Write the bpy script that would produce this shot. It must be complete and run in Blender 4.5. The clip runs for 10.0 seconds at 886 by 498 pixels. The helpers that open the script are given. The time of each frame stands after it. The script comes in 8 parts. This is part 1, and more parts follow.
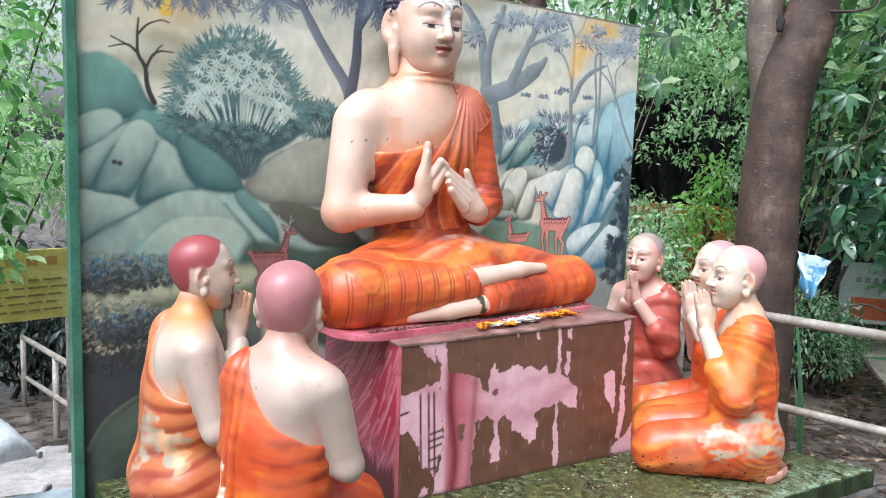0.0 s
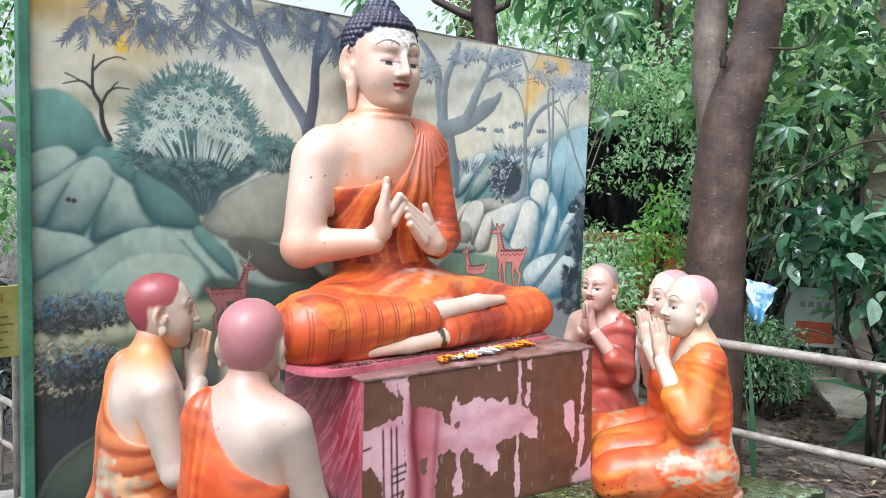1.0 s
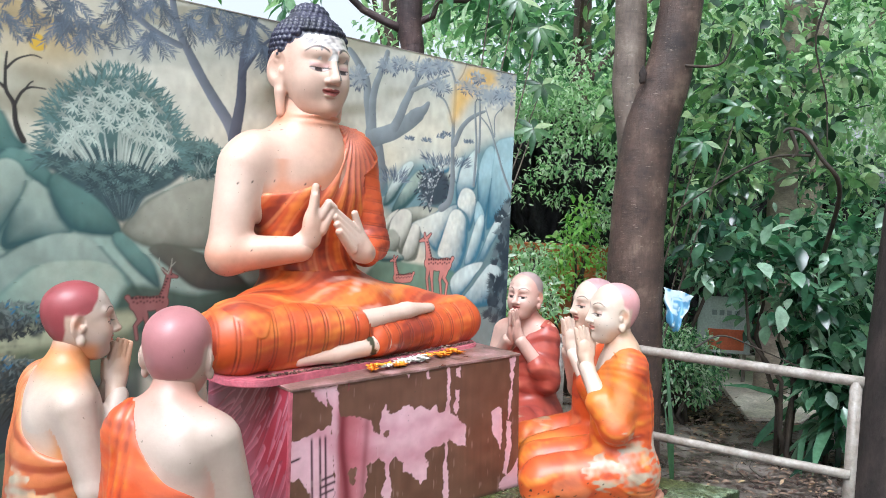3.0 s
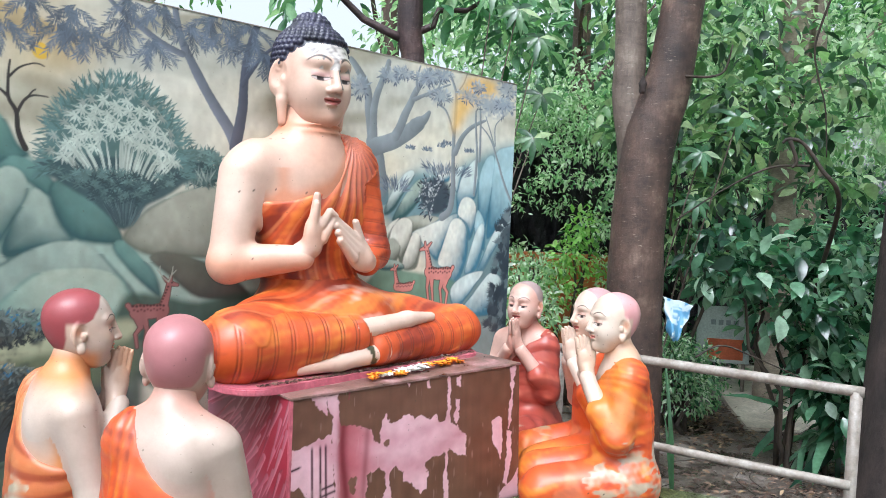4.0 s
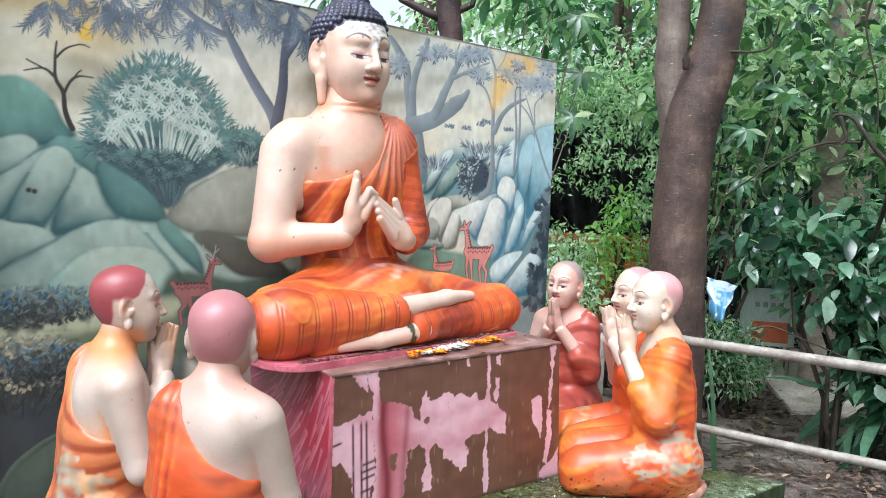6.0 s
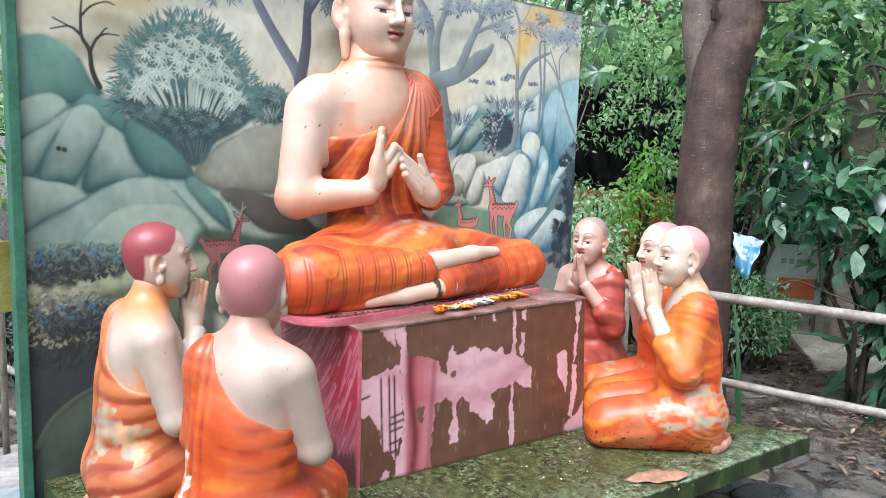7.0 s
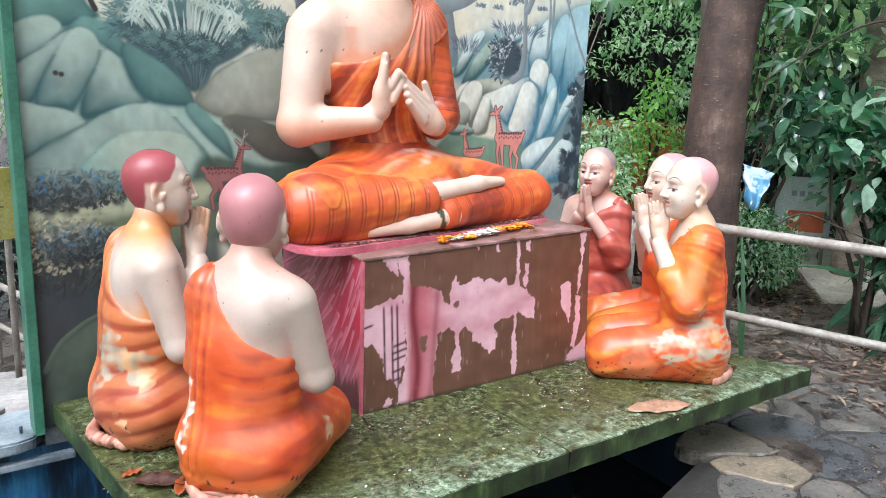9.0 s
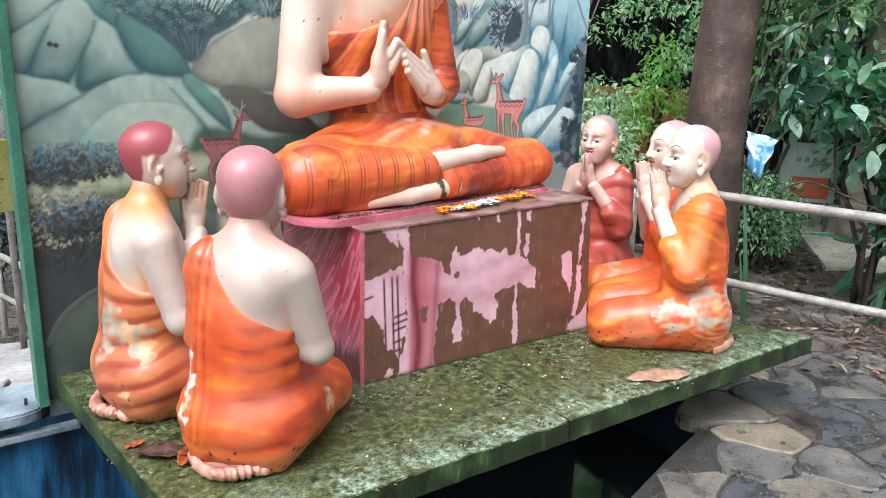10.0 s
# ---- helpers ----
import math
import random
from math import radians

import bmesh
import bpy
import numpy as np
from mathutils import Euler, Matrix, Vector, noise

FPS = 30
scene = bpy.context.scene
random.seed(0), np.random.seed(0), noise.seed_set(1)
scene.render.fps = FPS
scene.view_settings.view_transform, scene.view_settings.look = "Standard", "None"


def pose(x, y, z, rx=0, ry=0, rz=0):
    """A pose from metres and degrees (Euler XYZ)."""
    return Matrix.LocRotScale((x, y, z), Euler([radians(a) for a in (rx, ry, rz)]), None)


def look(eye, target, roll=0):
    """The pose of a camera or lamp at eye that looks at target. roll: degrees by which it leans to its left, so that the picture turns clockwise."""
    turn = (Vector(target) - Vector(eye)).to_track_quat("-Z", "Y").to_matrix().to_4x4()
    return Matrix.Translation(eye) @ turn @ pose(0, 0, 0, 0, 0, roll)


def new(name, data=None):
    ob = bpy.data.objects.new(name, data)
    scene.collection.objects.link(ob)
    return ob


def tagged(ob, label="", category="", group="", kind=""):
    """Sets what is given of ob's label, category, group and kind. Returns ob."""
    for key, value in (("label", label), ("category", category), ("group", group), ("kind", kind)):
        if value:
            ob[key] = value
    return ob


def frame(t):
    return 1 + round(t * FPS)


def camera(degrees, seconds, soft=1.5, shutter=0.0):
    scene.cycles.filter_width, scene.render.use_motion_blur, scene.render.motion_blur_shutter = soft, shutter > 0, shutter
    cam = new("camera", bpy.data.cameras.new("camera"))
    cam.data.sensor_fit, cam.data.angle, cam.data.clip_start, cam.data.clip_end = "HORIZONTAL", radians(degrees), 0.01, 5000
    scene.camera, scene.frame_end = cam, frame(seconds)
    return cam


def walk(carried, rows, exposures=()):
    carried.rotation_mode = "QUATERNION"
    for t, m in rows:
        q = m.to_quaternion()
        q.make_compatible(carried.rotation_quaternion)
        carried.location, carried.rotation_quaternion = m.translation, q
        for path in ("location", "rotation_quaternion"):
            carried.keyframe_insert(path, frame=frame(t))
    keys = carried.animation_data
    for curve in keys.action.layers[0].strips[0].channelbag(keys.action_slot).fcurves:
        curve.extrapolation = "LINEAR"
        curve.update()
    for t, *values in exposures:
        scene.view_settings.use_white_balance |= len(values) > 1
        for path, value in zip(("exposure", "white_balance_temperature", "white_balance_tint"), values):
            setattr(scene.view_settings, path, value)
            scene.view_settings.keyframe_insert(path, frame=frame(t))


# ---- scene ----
cam = camera(58.9, 10.0, soft=0.3)
PATH = [
    (0, (-1.365, -2.505, 1.329), (-0.327, -0.812, 1.089), 2.1),
    (0.5, (-1.385, -2.506, 1.351), (-0.291, -0.844, 1.153), 2.2),
    (1, (-1.404, -2.506, 1.352), (-0.262, -0.872, 1.188), 1.7),
    (1.5, (-1.417, -2.495, 1.348), (-0.236, -0.887, 1.204), 2.0),
    (2, (-1.43, -2.481, 1.348), (-0.185, -0.921, 1.219), 2.1),
    (2.5, (-1.434, -2.493, 1.342), (-0.161, -0.954, 1.229), 2.3),
    (3, (-1.436, -2.484, 1.338), (-0.133, -0.972, 1.209), 2.3),
    (4.5, (-1.449, -2.478, 1.34), (-0.148, -0.961, 1.246), 2.6),
    (5, (-1.439, -2.481, 1.343), (-0.16, -0.947, 1.247), 2.6),
    (5.5, (-1.439, -2.474, 1.33), (-0.188, -0.919, 1.214), 2.5),
    (7, (-1.464, -2.468, 1.294), (-0.28, -0.876, 1.041), 1.7),
    (7.5, (-1.458, -2.463, 1.308), (-0.297, -0.865, 0.998), 1.7),
    (8, (-1.449, -2.46, 1.304), (-0.282, -0.872, 0.964), 1.9),
    (8.5, (-1.444, -2.452, 1.298), (-0.283, -0.87, 0.915), 2.0),
    (9, (-1.432, -2.458, 1.292), (-0.279, -0.881, 0.862), 2.1),
    (9.5, (-1.42, -2.455, 1.295), (-0.278, -0.883, 0.821), 1.6),
    (10, (-1.412, -2.458, 1.303), (-0.277, -0.892, 0.792), 1.7),
]
EXPOSURES = [(0, 0.70, 5750, 8), (5.5, 0.72, 5750, 8), (8.0, 0.76, 5750, 8), (10, 0.80, 5750, 8)]
walk(cam, [(t, look(eye, target, roll)) for t, eye, target, roll in PATH], EXPOSURES)

# ---- light: a bright overcast day under trees ----
world = bpy.data.worlds.new("overcast_sky")
scene.world = world
world.use_nodes = True
wn = world.node_tree
sky = wn.nodes.new("ShaderNodeTexSky")
sky.sky_type = "NISHITA"
sky.sun_disc = False
sky.sun_elevation, sky.sun_rotation = radians(58), radians(238)
sky.air_density, sky.dust_density, sky.ozone_density = 1.0, 6.0, 1.0
cloudy = wn.nodes.new("ShaderNodeHueSaturation")
cloudy.inputs["Saturation"].default_value, cloudy.inputs["Value"].default_value = 0.14, 1.3
wn.links.new(sky.outputs["Color"], cloudy.inputs["Color"])
wn.links.new(cloudy.outputs["Color"], wn.nodes["Background"].inputs["Color"])
wn.nodes["Background"].inputs["Strength"].default_value = 0.15
sun = new("sun", bpy.data.lights.new("sun", "SUN"))
sun.data.energy, sun.data.angle, sun.data.color = 1.05, radians(40), (1.0, 0.98, 0.95)
sun.matrix_world = look((-4.5, -2.6, 9.0), (0.4, 0.4, 0.4))

# ---- tools ----
def S(r, g, b):
    """Linear colour from 8-bit sRGB."""
    return tuple(((v / 255 + 0.055) / 1.055) ** 2.4 if v > 10 else v / 255 / 12.92 for v in (r, g, b))


def mesh_data(name, verts, faces, paint=None, smooth=True):
    """A mesh from vertex and face arrays (faces all of one size)."""
    verts, faces = np.asarray(verts, np.float32), np.asarray(faces, np.int32)
    me = bpy.data.meshes.new(name)
    k = faces.shape[1]
    me.vertices.add(len(verts))
    me.vertices.foreach_set("co", verts.ravel())
    me.loops.add(faces.size)
    me.loops.foreach_set("vertex_index", faces.ravel())
    me.polygons.add(len(faces))
    me.polygons.foreach_set("loop_start", np.arange(0, faces.size, k, dtype=np.int32))
    me.update(calc_edges=True)
    if paint is not None:
        attr = me.color_attributes.new("paint", "FLOAT_COLOR", "POINT")
        rgba = np.ones((len(verts), 4), np.float32)
        rgba[:, :3] = np.clip(paint, 0, 1)
        attr.data.foreach_set("color", rgba.ravel())
    if smooth:
        me.shade_smooth()
    me.validate()
    return me


def part(name, data, material, parent=None, label="", smooth=False):
    """One mesh object from a bmesh or mesh, under its thing."""
    if isinstance(data, bmesh.types.BMesh):
        me = bpy.data.meshes.new(name)
        data.to_mesh(me)
        data.free()
        if smooth:
            me.shade_smooth()
    else:
        me = data
    if material and not me.materials:
        me.materials.append(material)
    ob = new(name, me)
    if parent:
        ob.parent = parent
    if label:
        ob["label"] = label
    return ob


def empty(name, x, y, z, turn=0):
    ob = new(name)
    ob.empty_display_size = 0.1
    ob.matrix_world = pose(x, y, z, 0, 0, turn)
    return ob


def bm_box(x0, x1, y0, y1, z0, z1, bevel=0.0, seg=2, bm=None):
    bm = bm or bmesh.new()
    made = bmesh.ops.create_cube(bm, size=1)["verts"]
    for v in made:
        v.co = Vector(((x0 + x1) / 2 + v.co.x * (x1 - x0), (y0 + y1) / 2 + v.co.y * (y1 - y0), (z0 + z1) / 2 + v.co.z * (z1 - z0)))
    if bevel:
        edges = list({e for v in made for e in v.link_edges})
        bmesh.ops.bevel(bm, geom=edges, offset=bevel, segments=seg, affect="EDGES", profile=0.6)
    return bm


def bm_tube(points, radii, sides=10, bm=None, cap=True):
    """A tube along points with a radius at each."""
    bm = bm or bmesh.new()
    pts = [Vector(p) for p in points]
    rings, side = [], None
    for i, p in enumerate(pts):
        d = (pts[min(i + 1, len(pts) - 1)] - pts[max(i - 1, 0)]).normalized()
        if side is None:
            side = d.orthogonal().normalized()
        side = (side - d * side.dot(d)).normalized()
        up = d.cross(side)
        rings.append([bm.verts.new(p + (side * math.cos(a) + up * math.sin(a)) * radii[i]) for a in (2 * math.pi * k / sides for k in range(sides))])
    for a, b in zip(rings, rings[1:]):
        for k in range(sides):
            bm.faces.new((a[k], a[(k + 1) % sides], b[(k + 1) % sides], b[k]))
    if cap:
        bm.faces.new(rings[0][::-1])
        bm.faces.new(rings[-1])
    for f in bm.faces:
        f.smooth = True
    return bm


def bm_prism(outline, z0, z1, bevel=0.0):
    """An outline (x, y), counter-clockwise, between two heights."""
    bm = bmesh.new()
    low = [bm.verts.new((x, y, z0)) for x, y in outline]
    top = [bm.verts.new((x, y, z1)) for x, y in outline]
    n = len(outline)
    bm.faces.new(low[::-1])
    bm.faces.new(top)
    for i in range(n):
        bm.faces.new((low[i], low[(i + 1) % n], top[(i + 1) % n], top[i]))
    if bevel:
        bmesh.ops.bevel(bm, geom=list(bm.edges), offset=bevel, segments=2, affect="EDGES")
    return bm


def spline(pts, steps=5, closed=False):
    """Catmull-Rom through points, as an array."""
    p = np.asarray(pts, float)
    n = len(p)
    out = []
    for i in range(n if closed else n - 1):
        ids = [(i - 1) % n, i, (i + 1) % n, (i + 2) % n] if closed else [max(i - 1, 0), i, i + 1, min(i + 2, n - 1)]
        a, b, c, d = p[ids]
        for t in np.linspace(0, 1, steps, endpoint=False):
            out.append(0.5 * (2 * b + (c - a) * t + (2 * a - 5 * b + 4 * c - d) * t * t + (3 * b - a - 3 * c + d) * t ** 3))
    if not closed:
        out.append(p[-1])
    return np.array(out)


def cloud(shape, cells, seed):
    """Smooth value noise between 0 and 1 on a grid."""
    rng = np.random.default_rng(seed)
    g = rng.random((int(cells[0]) + 2, int(cells[1]) + 2))
    a, b = np.linspace(0, cells[0], shape[0]), np.linspace(0, cells[1], shape[1])
    i, j = np.minimum(a.astype(int), int(cells[0])), np.minimum(b.astype(int), int(cells[1]))
    u, v = a - i, b - j
    u, v = (u * u * (3 - 2 * u))[:, None], (v * v * (3 - 2 * v))[None, :]
    q = lambda di, dj: g[np.ix_(i + di, j + dj)]
    return (q(0, 0) * (1 - u) + q(1, 0) * u) * (1 - v) + (q(0, 1) * (1 - u) + q(1, 1) * u) * v


def wave(p, seed=0, freq=8.0):
    """Cheap smooth noise at points, about -1 to 1."""
    rng = np.random.default_rng(seed)
    out = np.zeros(len(p))
    for k in range(6):
        d = rng.normal(size=3)
        d *= freq * (0.6 + 0.25 * k) / np.linalg.norm(d)
        out += np.sin(p @ d + rng.random() * 6.28)
    return out / 3.2


def step(a, b, x):
    t = np.clip((x - a) / (b - a), 0, 1)
    return t * t * (3 - 2 * t)


def mixed(a, b, t):
    t = np.asarray(t)[..., None]
    return np.asarray(a) * (1 - t) + np.asarray(b) * t


# ---- materials ----
def nodes_of(name):
    m = bpy.data.materials.new(name)
    m.use_nodes = True
    return m, m.node_tree.nodes, m.node_tree.links, m.node_tree.nodes["Principled BSDF"]


def noise_node(nt, scale, detail=4.0, rough=0.55, coords="Object", stretch=None):
    tc = nt.nodes.new("ShaderNodeTexCoord")
    n = nt.nodes.new("ShaderNodeTexNoise")
    n.inputs["Scale"].default_value, n.inputs["Detail"].default_value, n.inputs["Roughness"].default_value = scale, detail, rough
    src = tc.outputs[coords]
    if stretch:
        mp = nt.nodes.new("ShaderNodeMapping")
        mp.inputs["Scale"].default_value = stretch
        nt.links.new(src, mp.inputs["Vector"])
        src = mp.outputs["Vector"]
    nt.links.new(src, n.inputs["Vector"])
    return n


def ramp_node(nt, source, stops):
    r = nt.nodes.new("ShaderNodeValToRGB")
    e = r.color_ramp.elements
    while len(e) < len(stops):
        e.new(0.5)
    for el, (at, col) in zip(e, stops):
        el.position, el.color = at, (*col, 1)
    nt.links.new(source, r.inputs["Fac"])
    return r


def mix_node(nt, fac, a, b, mode="MIX"):
    m = nt.nodes.new("ShaderNodeMix")
    m.data_type, m.blend_type = "RGBA", mode
    for sock, val in ((m.inputs["Factor"], fac), (m.inputs[6], a), (m.inputs[7], b)):
        if isinstance(val, bpy.types.NodeSocket):
            nt.links.new(val, sock)
        else:
            sock.default_value = val if isinstance(val, float) else (*val, 1)
    return m.outputs[2]


def bump_node(nt, bsdf, height, strength, distance):
    b = nt.nodes.new("ShaderNodeBump")
    b.inputs["Strength"].default_value, b.inputs["Distance"].default_value = strength, distance
    nt.links.new(height, b.inputs["Height"])
    nt.links.new(b.outputs["Normal"], bsdf.inputs["Normal"])
    return b


def surface(name, stops, scale, rough=0.6, fine=60.0, bump=0.3, depth=0.004, metal=0.0, stretch=None, vary=0.0, spec=0.5, rough2=None):
    """A two-scale mottled surface: stops colour it by coarse noise, fine noise gives grain and relief."""
    m, nodes, links, bsdf = nodes_of(name)
    nt = m.node_tree
    a, b = noise_node(nt, scale, 5, 0.6, stretch=stretch), noise_node(nt, fine, 4, 0.6, stretch=stretch)
    col = ramp_node(nt, a.outputs["Fac"], stops).outputs["Color"]
    grain = ramp_node(nt, b.outputs["Fac"], [(0.25, (0.72,) * 3), (0.7, (1.12,) * 3)]).outputs["Color"]
    col = mix_node(nt, 1.0, col, grain, "MULTIPLY")
    if vary:
        info = nodes.new("ShaderNodeObjectInfo")
        tone = ramp_node(nt, info.outputs["Random"], [(0.0, (1 - vary,) * 3), (0.5, (1.0, 1 - vary * 0.2, 1 - vary * 0.4)), (1.0, (1 + vary,) * 3)]).outputs["Color"]
        col = mix_node(nt, 1.0, col, tone, "MULTIPLY")
    links.new(col, bsdf.inputs["Base Color"])
    bsdf.inputs["Metallic"].default_value = metal
    bsdf.inputs["Specular IOR Level"].default_value = spec
    if rough2 is None:
        bsdf.inputs["Roughness"].default_value = rough
    else:
        r = nodes.new("ShaderNodeMapRange")
        r.inputs["From Min"].default_value, r.inputs["From Max"].default_value = 0.35, 0.65
        r.inputs["To Min"].default_value, r.inputs["To Max"].default_value = rough, rough2
        links.new(a.outputs["Fac"], r.inputs["Value"])
        links.new(r.outputs["Result"], bsdf.inputs["Roughness"])
    bump_node(nt, bsdf, b.outputs["Fac"], bump, depth)
    return m


def painted(name, rough=0.3, coat=0.25, bump=0.12, depth=0.002, speck=0.5, fine=45.0):
    """Hand-applied paint: pigment from the 'paint' attribute, with grime specks and brush relief."""
    m, nodes, links, bsdf = nodes_of(name)
    nt = m.node_tree
    at = nodes.new("ShaderNodeAttribute")
    at.attribute_name = "paint"
    big, small = noise_node(nt, 7, 5, 0.65), noise_node(nt, fine, 4, 0.6)
    tone = ramp_node(nt, big.outputs["Fac"], [(0.3, (0.86, 0.84, 0.82)), (0.62, (1.03, 1.03, 1.03))]).outputs["Color"]
    col = mix_node(nt, 1.0, at.outputs["Color"], tone, "MULTIPLY")
    spots = noise_node(nt, 70, 2, 0.5)
    mask = ramp_node(nt, spots.outputs["Fac"], [(0.735, (0, 0, 0)), (0.76, (1, 1, 1))])
    fac = nodes.new("ShaderNodeMath")
    fac.operation, fac.inputs[1].default_value = "MULTIPLY", speck
    links.new(mask.outputs["Color"], fac.inputs[0])
    col = mix_node(nt, fac.outputs[0], col, (0.06, 0.045, 0.035))
    links.new(col, bsdf.inputs["Base Color"])
    r = nodes.new("ShaderNodeMapRange")
    r.inputs["To Min"].default_value, r.inputs["To Max"].default_value = rough * 0.75, rough * 1.5
    links.new(big.outputs["Fac"], r.inputs["Value"])
    links.new(r.outputs["Result"], bsdf.inputs["Roughness"])
    bsdf.inputs["Coat Weight"].default_value, bsdf.inputs["Coat Roughness"].default_value = coat, 0.13
    bump_node(nt, bsdf, small.outputs["Fac"], bump, depth)
    return m


def leaf_material(name, stops, rough=0.38, through_light=0.35, gloss=1.0, backing=(0.9, 1.06, 0.72)):
    """Leaves: colour varies from leaf to leaf; light comes through them."""
    m, nodes, links, bsdf = nodes_of(name)
    nt = m.node_tree
    geo = nodes.new("ShaderNodeNewGeometry")
    col = ramp_node(nt, geo.outputs["Random Per Island"], stops).outputs["Color"]
    n = noise_node(nt, 30, 3, 0.6)
    tone = ramp_node(nt, n.outputs["Fac"], [(0.3, (0.75,) * 3), (0.7, (1.15,) * 3)]).outputs["Color"]
    col = mix_node(nt, 1.0, col, tone, "MULTIPLY")
    links.new(col, bsdf.inputs["Base Color"])
    bsdf.inputs["Roughness"].default_value = rough
    bsdf.inputs["Specular IOR Level"].default_value = 0.35 + 0.55 * gloss
    bsdf.inputs["Coat Weight"].default_value, bsdf.inputs["Coat Roughness"].default_value = 0.4 * gloss, 0.2
    tr = nodes.new("ShaderNodeBsdfTranslucent")
    links.new(mix_node(nt, 1.0, col, backing, "MULTIPLY"), tr.inputs["Color"])
    mx = nodes.new("ShaderNodeMixShader")
    mx.inputs["Fac"].default_value = through_light
    links.new(bsdf.outputs["BSDF"], mx.inputs[1])
    links.new(tr.outputs["BSDF"], mx.inputs[2])
    links.new(mx.outputs["Shader"], nodes["Material Output"].inputs["Surface"])
    return m


ENAMEL = painted("statue_enamel", 0.42, 0.26, 0.2, 0.003, fine=80.0)
MURAL = painted("mural_paint", 0.42, 0.12, 0.10, speck=0.35)
PEEL = painted("peeling_panel_paint", 0.38, 0.2, 0.14, speck=0.4)
GREEN_EDGE = surface("green_edge_paint", [(0.3, S(40, 85, 68)), (0.6, S(62, 112, 90)), (0.8, S(85, 128, 105))], 6, 0.5)
PINK = surface("pink_board_paint", [(0.3, S(165, 75, 90)), (0.55, S(200, 108, 122)), (0.8, S(222, 150, 158))], 5, 0.4, bump=0.2)
TOP_BROWN = surface("worn_pedestal_top", [(0.3, S(84, 62, 54)), (0.5, S(125, 95, 86)), (0.62, S(160, 120, 118)), (0.8, S(190, 168, 160))], 9, 0.25, rough2=0.5)
CONCRETE = surface("old_concrete", [(0.3, S(90, 92, 92)), (0.7, S(150, 152, 150))], 4, 0.8, bump=0.5)
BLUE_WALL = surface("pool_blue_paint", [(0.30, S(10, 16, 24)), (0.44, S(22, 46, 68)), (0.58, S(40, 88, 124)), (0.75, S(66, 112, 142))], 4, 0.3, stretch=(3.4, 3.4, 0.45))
STEEL = surface("grey_rail_paint", [(0.3, S(122, 110, 100)), (0.55, S(154, 145, 136)), (0.8, S(178, 172, 164))], 12, 0.42, bump=0.15)


def bark_material(name, deep, mid, pale, lichen):
    """Ringed bark: fine level lines, upright cracks and pale worn flecks."""
    m, nodes, links, bsdf = nodes_of(name)
    nt = m.node_tree
    broad, rings = noise_node(nt, 4, 7, 0.7), noise_node(nt, 5, 6, 0.7, stretch=(1.0, 1.0, 3.2))
    cracks, fleck = noise_node(nt, 26, 5, 0.65, stretch=(1.6, 1.6, 0.35)), noise_node(nt, 24, 4, 0.7, stretch=(0.8, 0.8, 3.6))
    col = ramp_node(nt, broad.outputs["Fac"], [(0.32, deep), (0.55, mid), (0.72, pale)]).outputs["Color"]
    lines = ramp_node(nt, rings.outputs["Fac"], [(0.34, (0.66,) * 3), (0.46, (1.0,) * 3), (0.62, (1.0,) * 3), (0.72, (1.3,) * 3)]).outputs["Color"]
    col = mix_node(nt, 1.0, col, lines, "MULTIPLY")
    col = mix_node(nt, 1.0, col, ramp_node(nt, cracks.outputs["Fac"], [(0.34, (0.80,) * 3), (0.5, (1.03,) * 3)]).outputs["Color"], "MULTIPLY")
    col = mix_node(nt, ramp_node(nt, fleck.outputs["Fac"], [(0.63, (0, 0, 0)), (0.70, (0.75,) * 3)]).outputs["Color"], col, lichen)
    links.new(col, bsdf.inputs["Base Color"])
    bsdf.inputs["Roughness"].default_value = 0.62
    add = nodes.new("ShaderNodeMath")
    links.new(rings.outputs["Fac"], add.inputs[0])
    links.new(cracks.outputs["Fac"], add.inputs[1])
    bump_node(nt, bsdf, add.outputs[0], 0.6, 0.012)
    return m


BARK = bark_material("tree_bark", S(40, 30, 28), S(82, 63, 54), S(124, 103, 89), S(152, 138, 122))
BARK_PALE = surface("pale_bark", [(0.25, S(95, 84, 76)), (0.6, S(150, 136, 122)), (0.8, S(172, 160, 148))], 4, 0.85, 34, 0.7, 0.01, stretch=(1.0, 1.0, 2.0))
BARK_DARK = surface("dark_bark", [(0.3, S(26, 22, 20)), (0.7, S(66, 54, 50))], 6, 0.9, 34, 0.9, 0.012, stretch=(1.4, 1.4, 0.6))
VINE = surface("dark_vine", [(0.3, S(30, 26, 22)), (0.7, S(70, 58, 46))], 10, 0.8)
SOIL = surface("wet_soil", [(0.3, S(42, 35, 32)), (0.5, S(84, 74, 68)), (0.7, S(142, 132, 126))], 5, 0.10, 34, 0.8, 0.02, rough2=0.6)


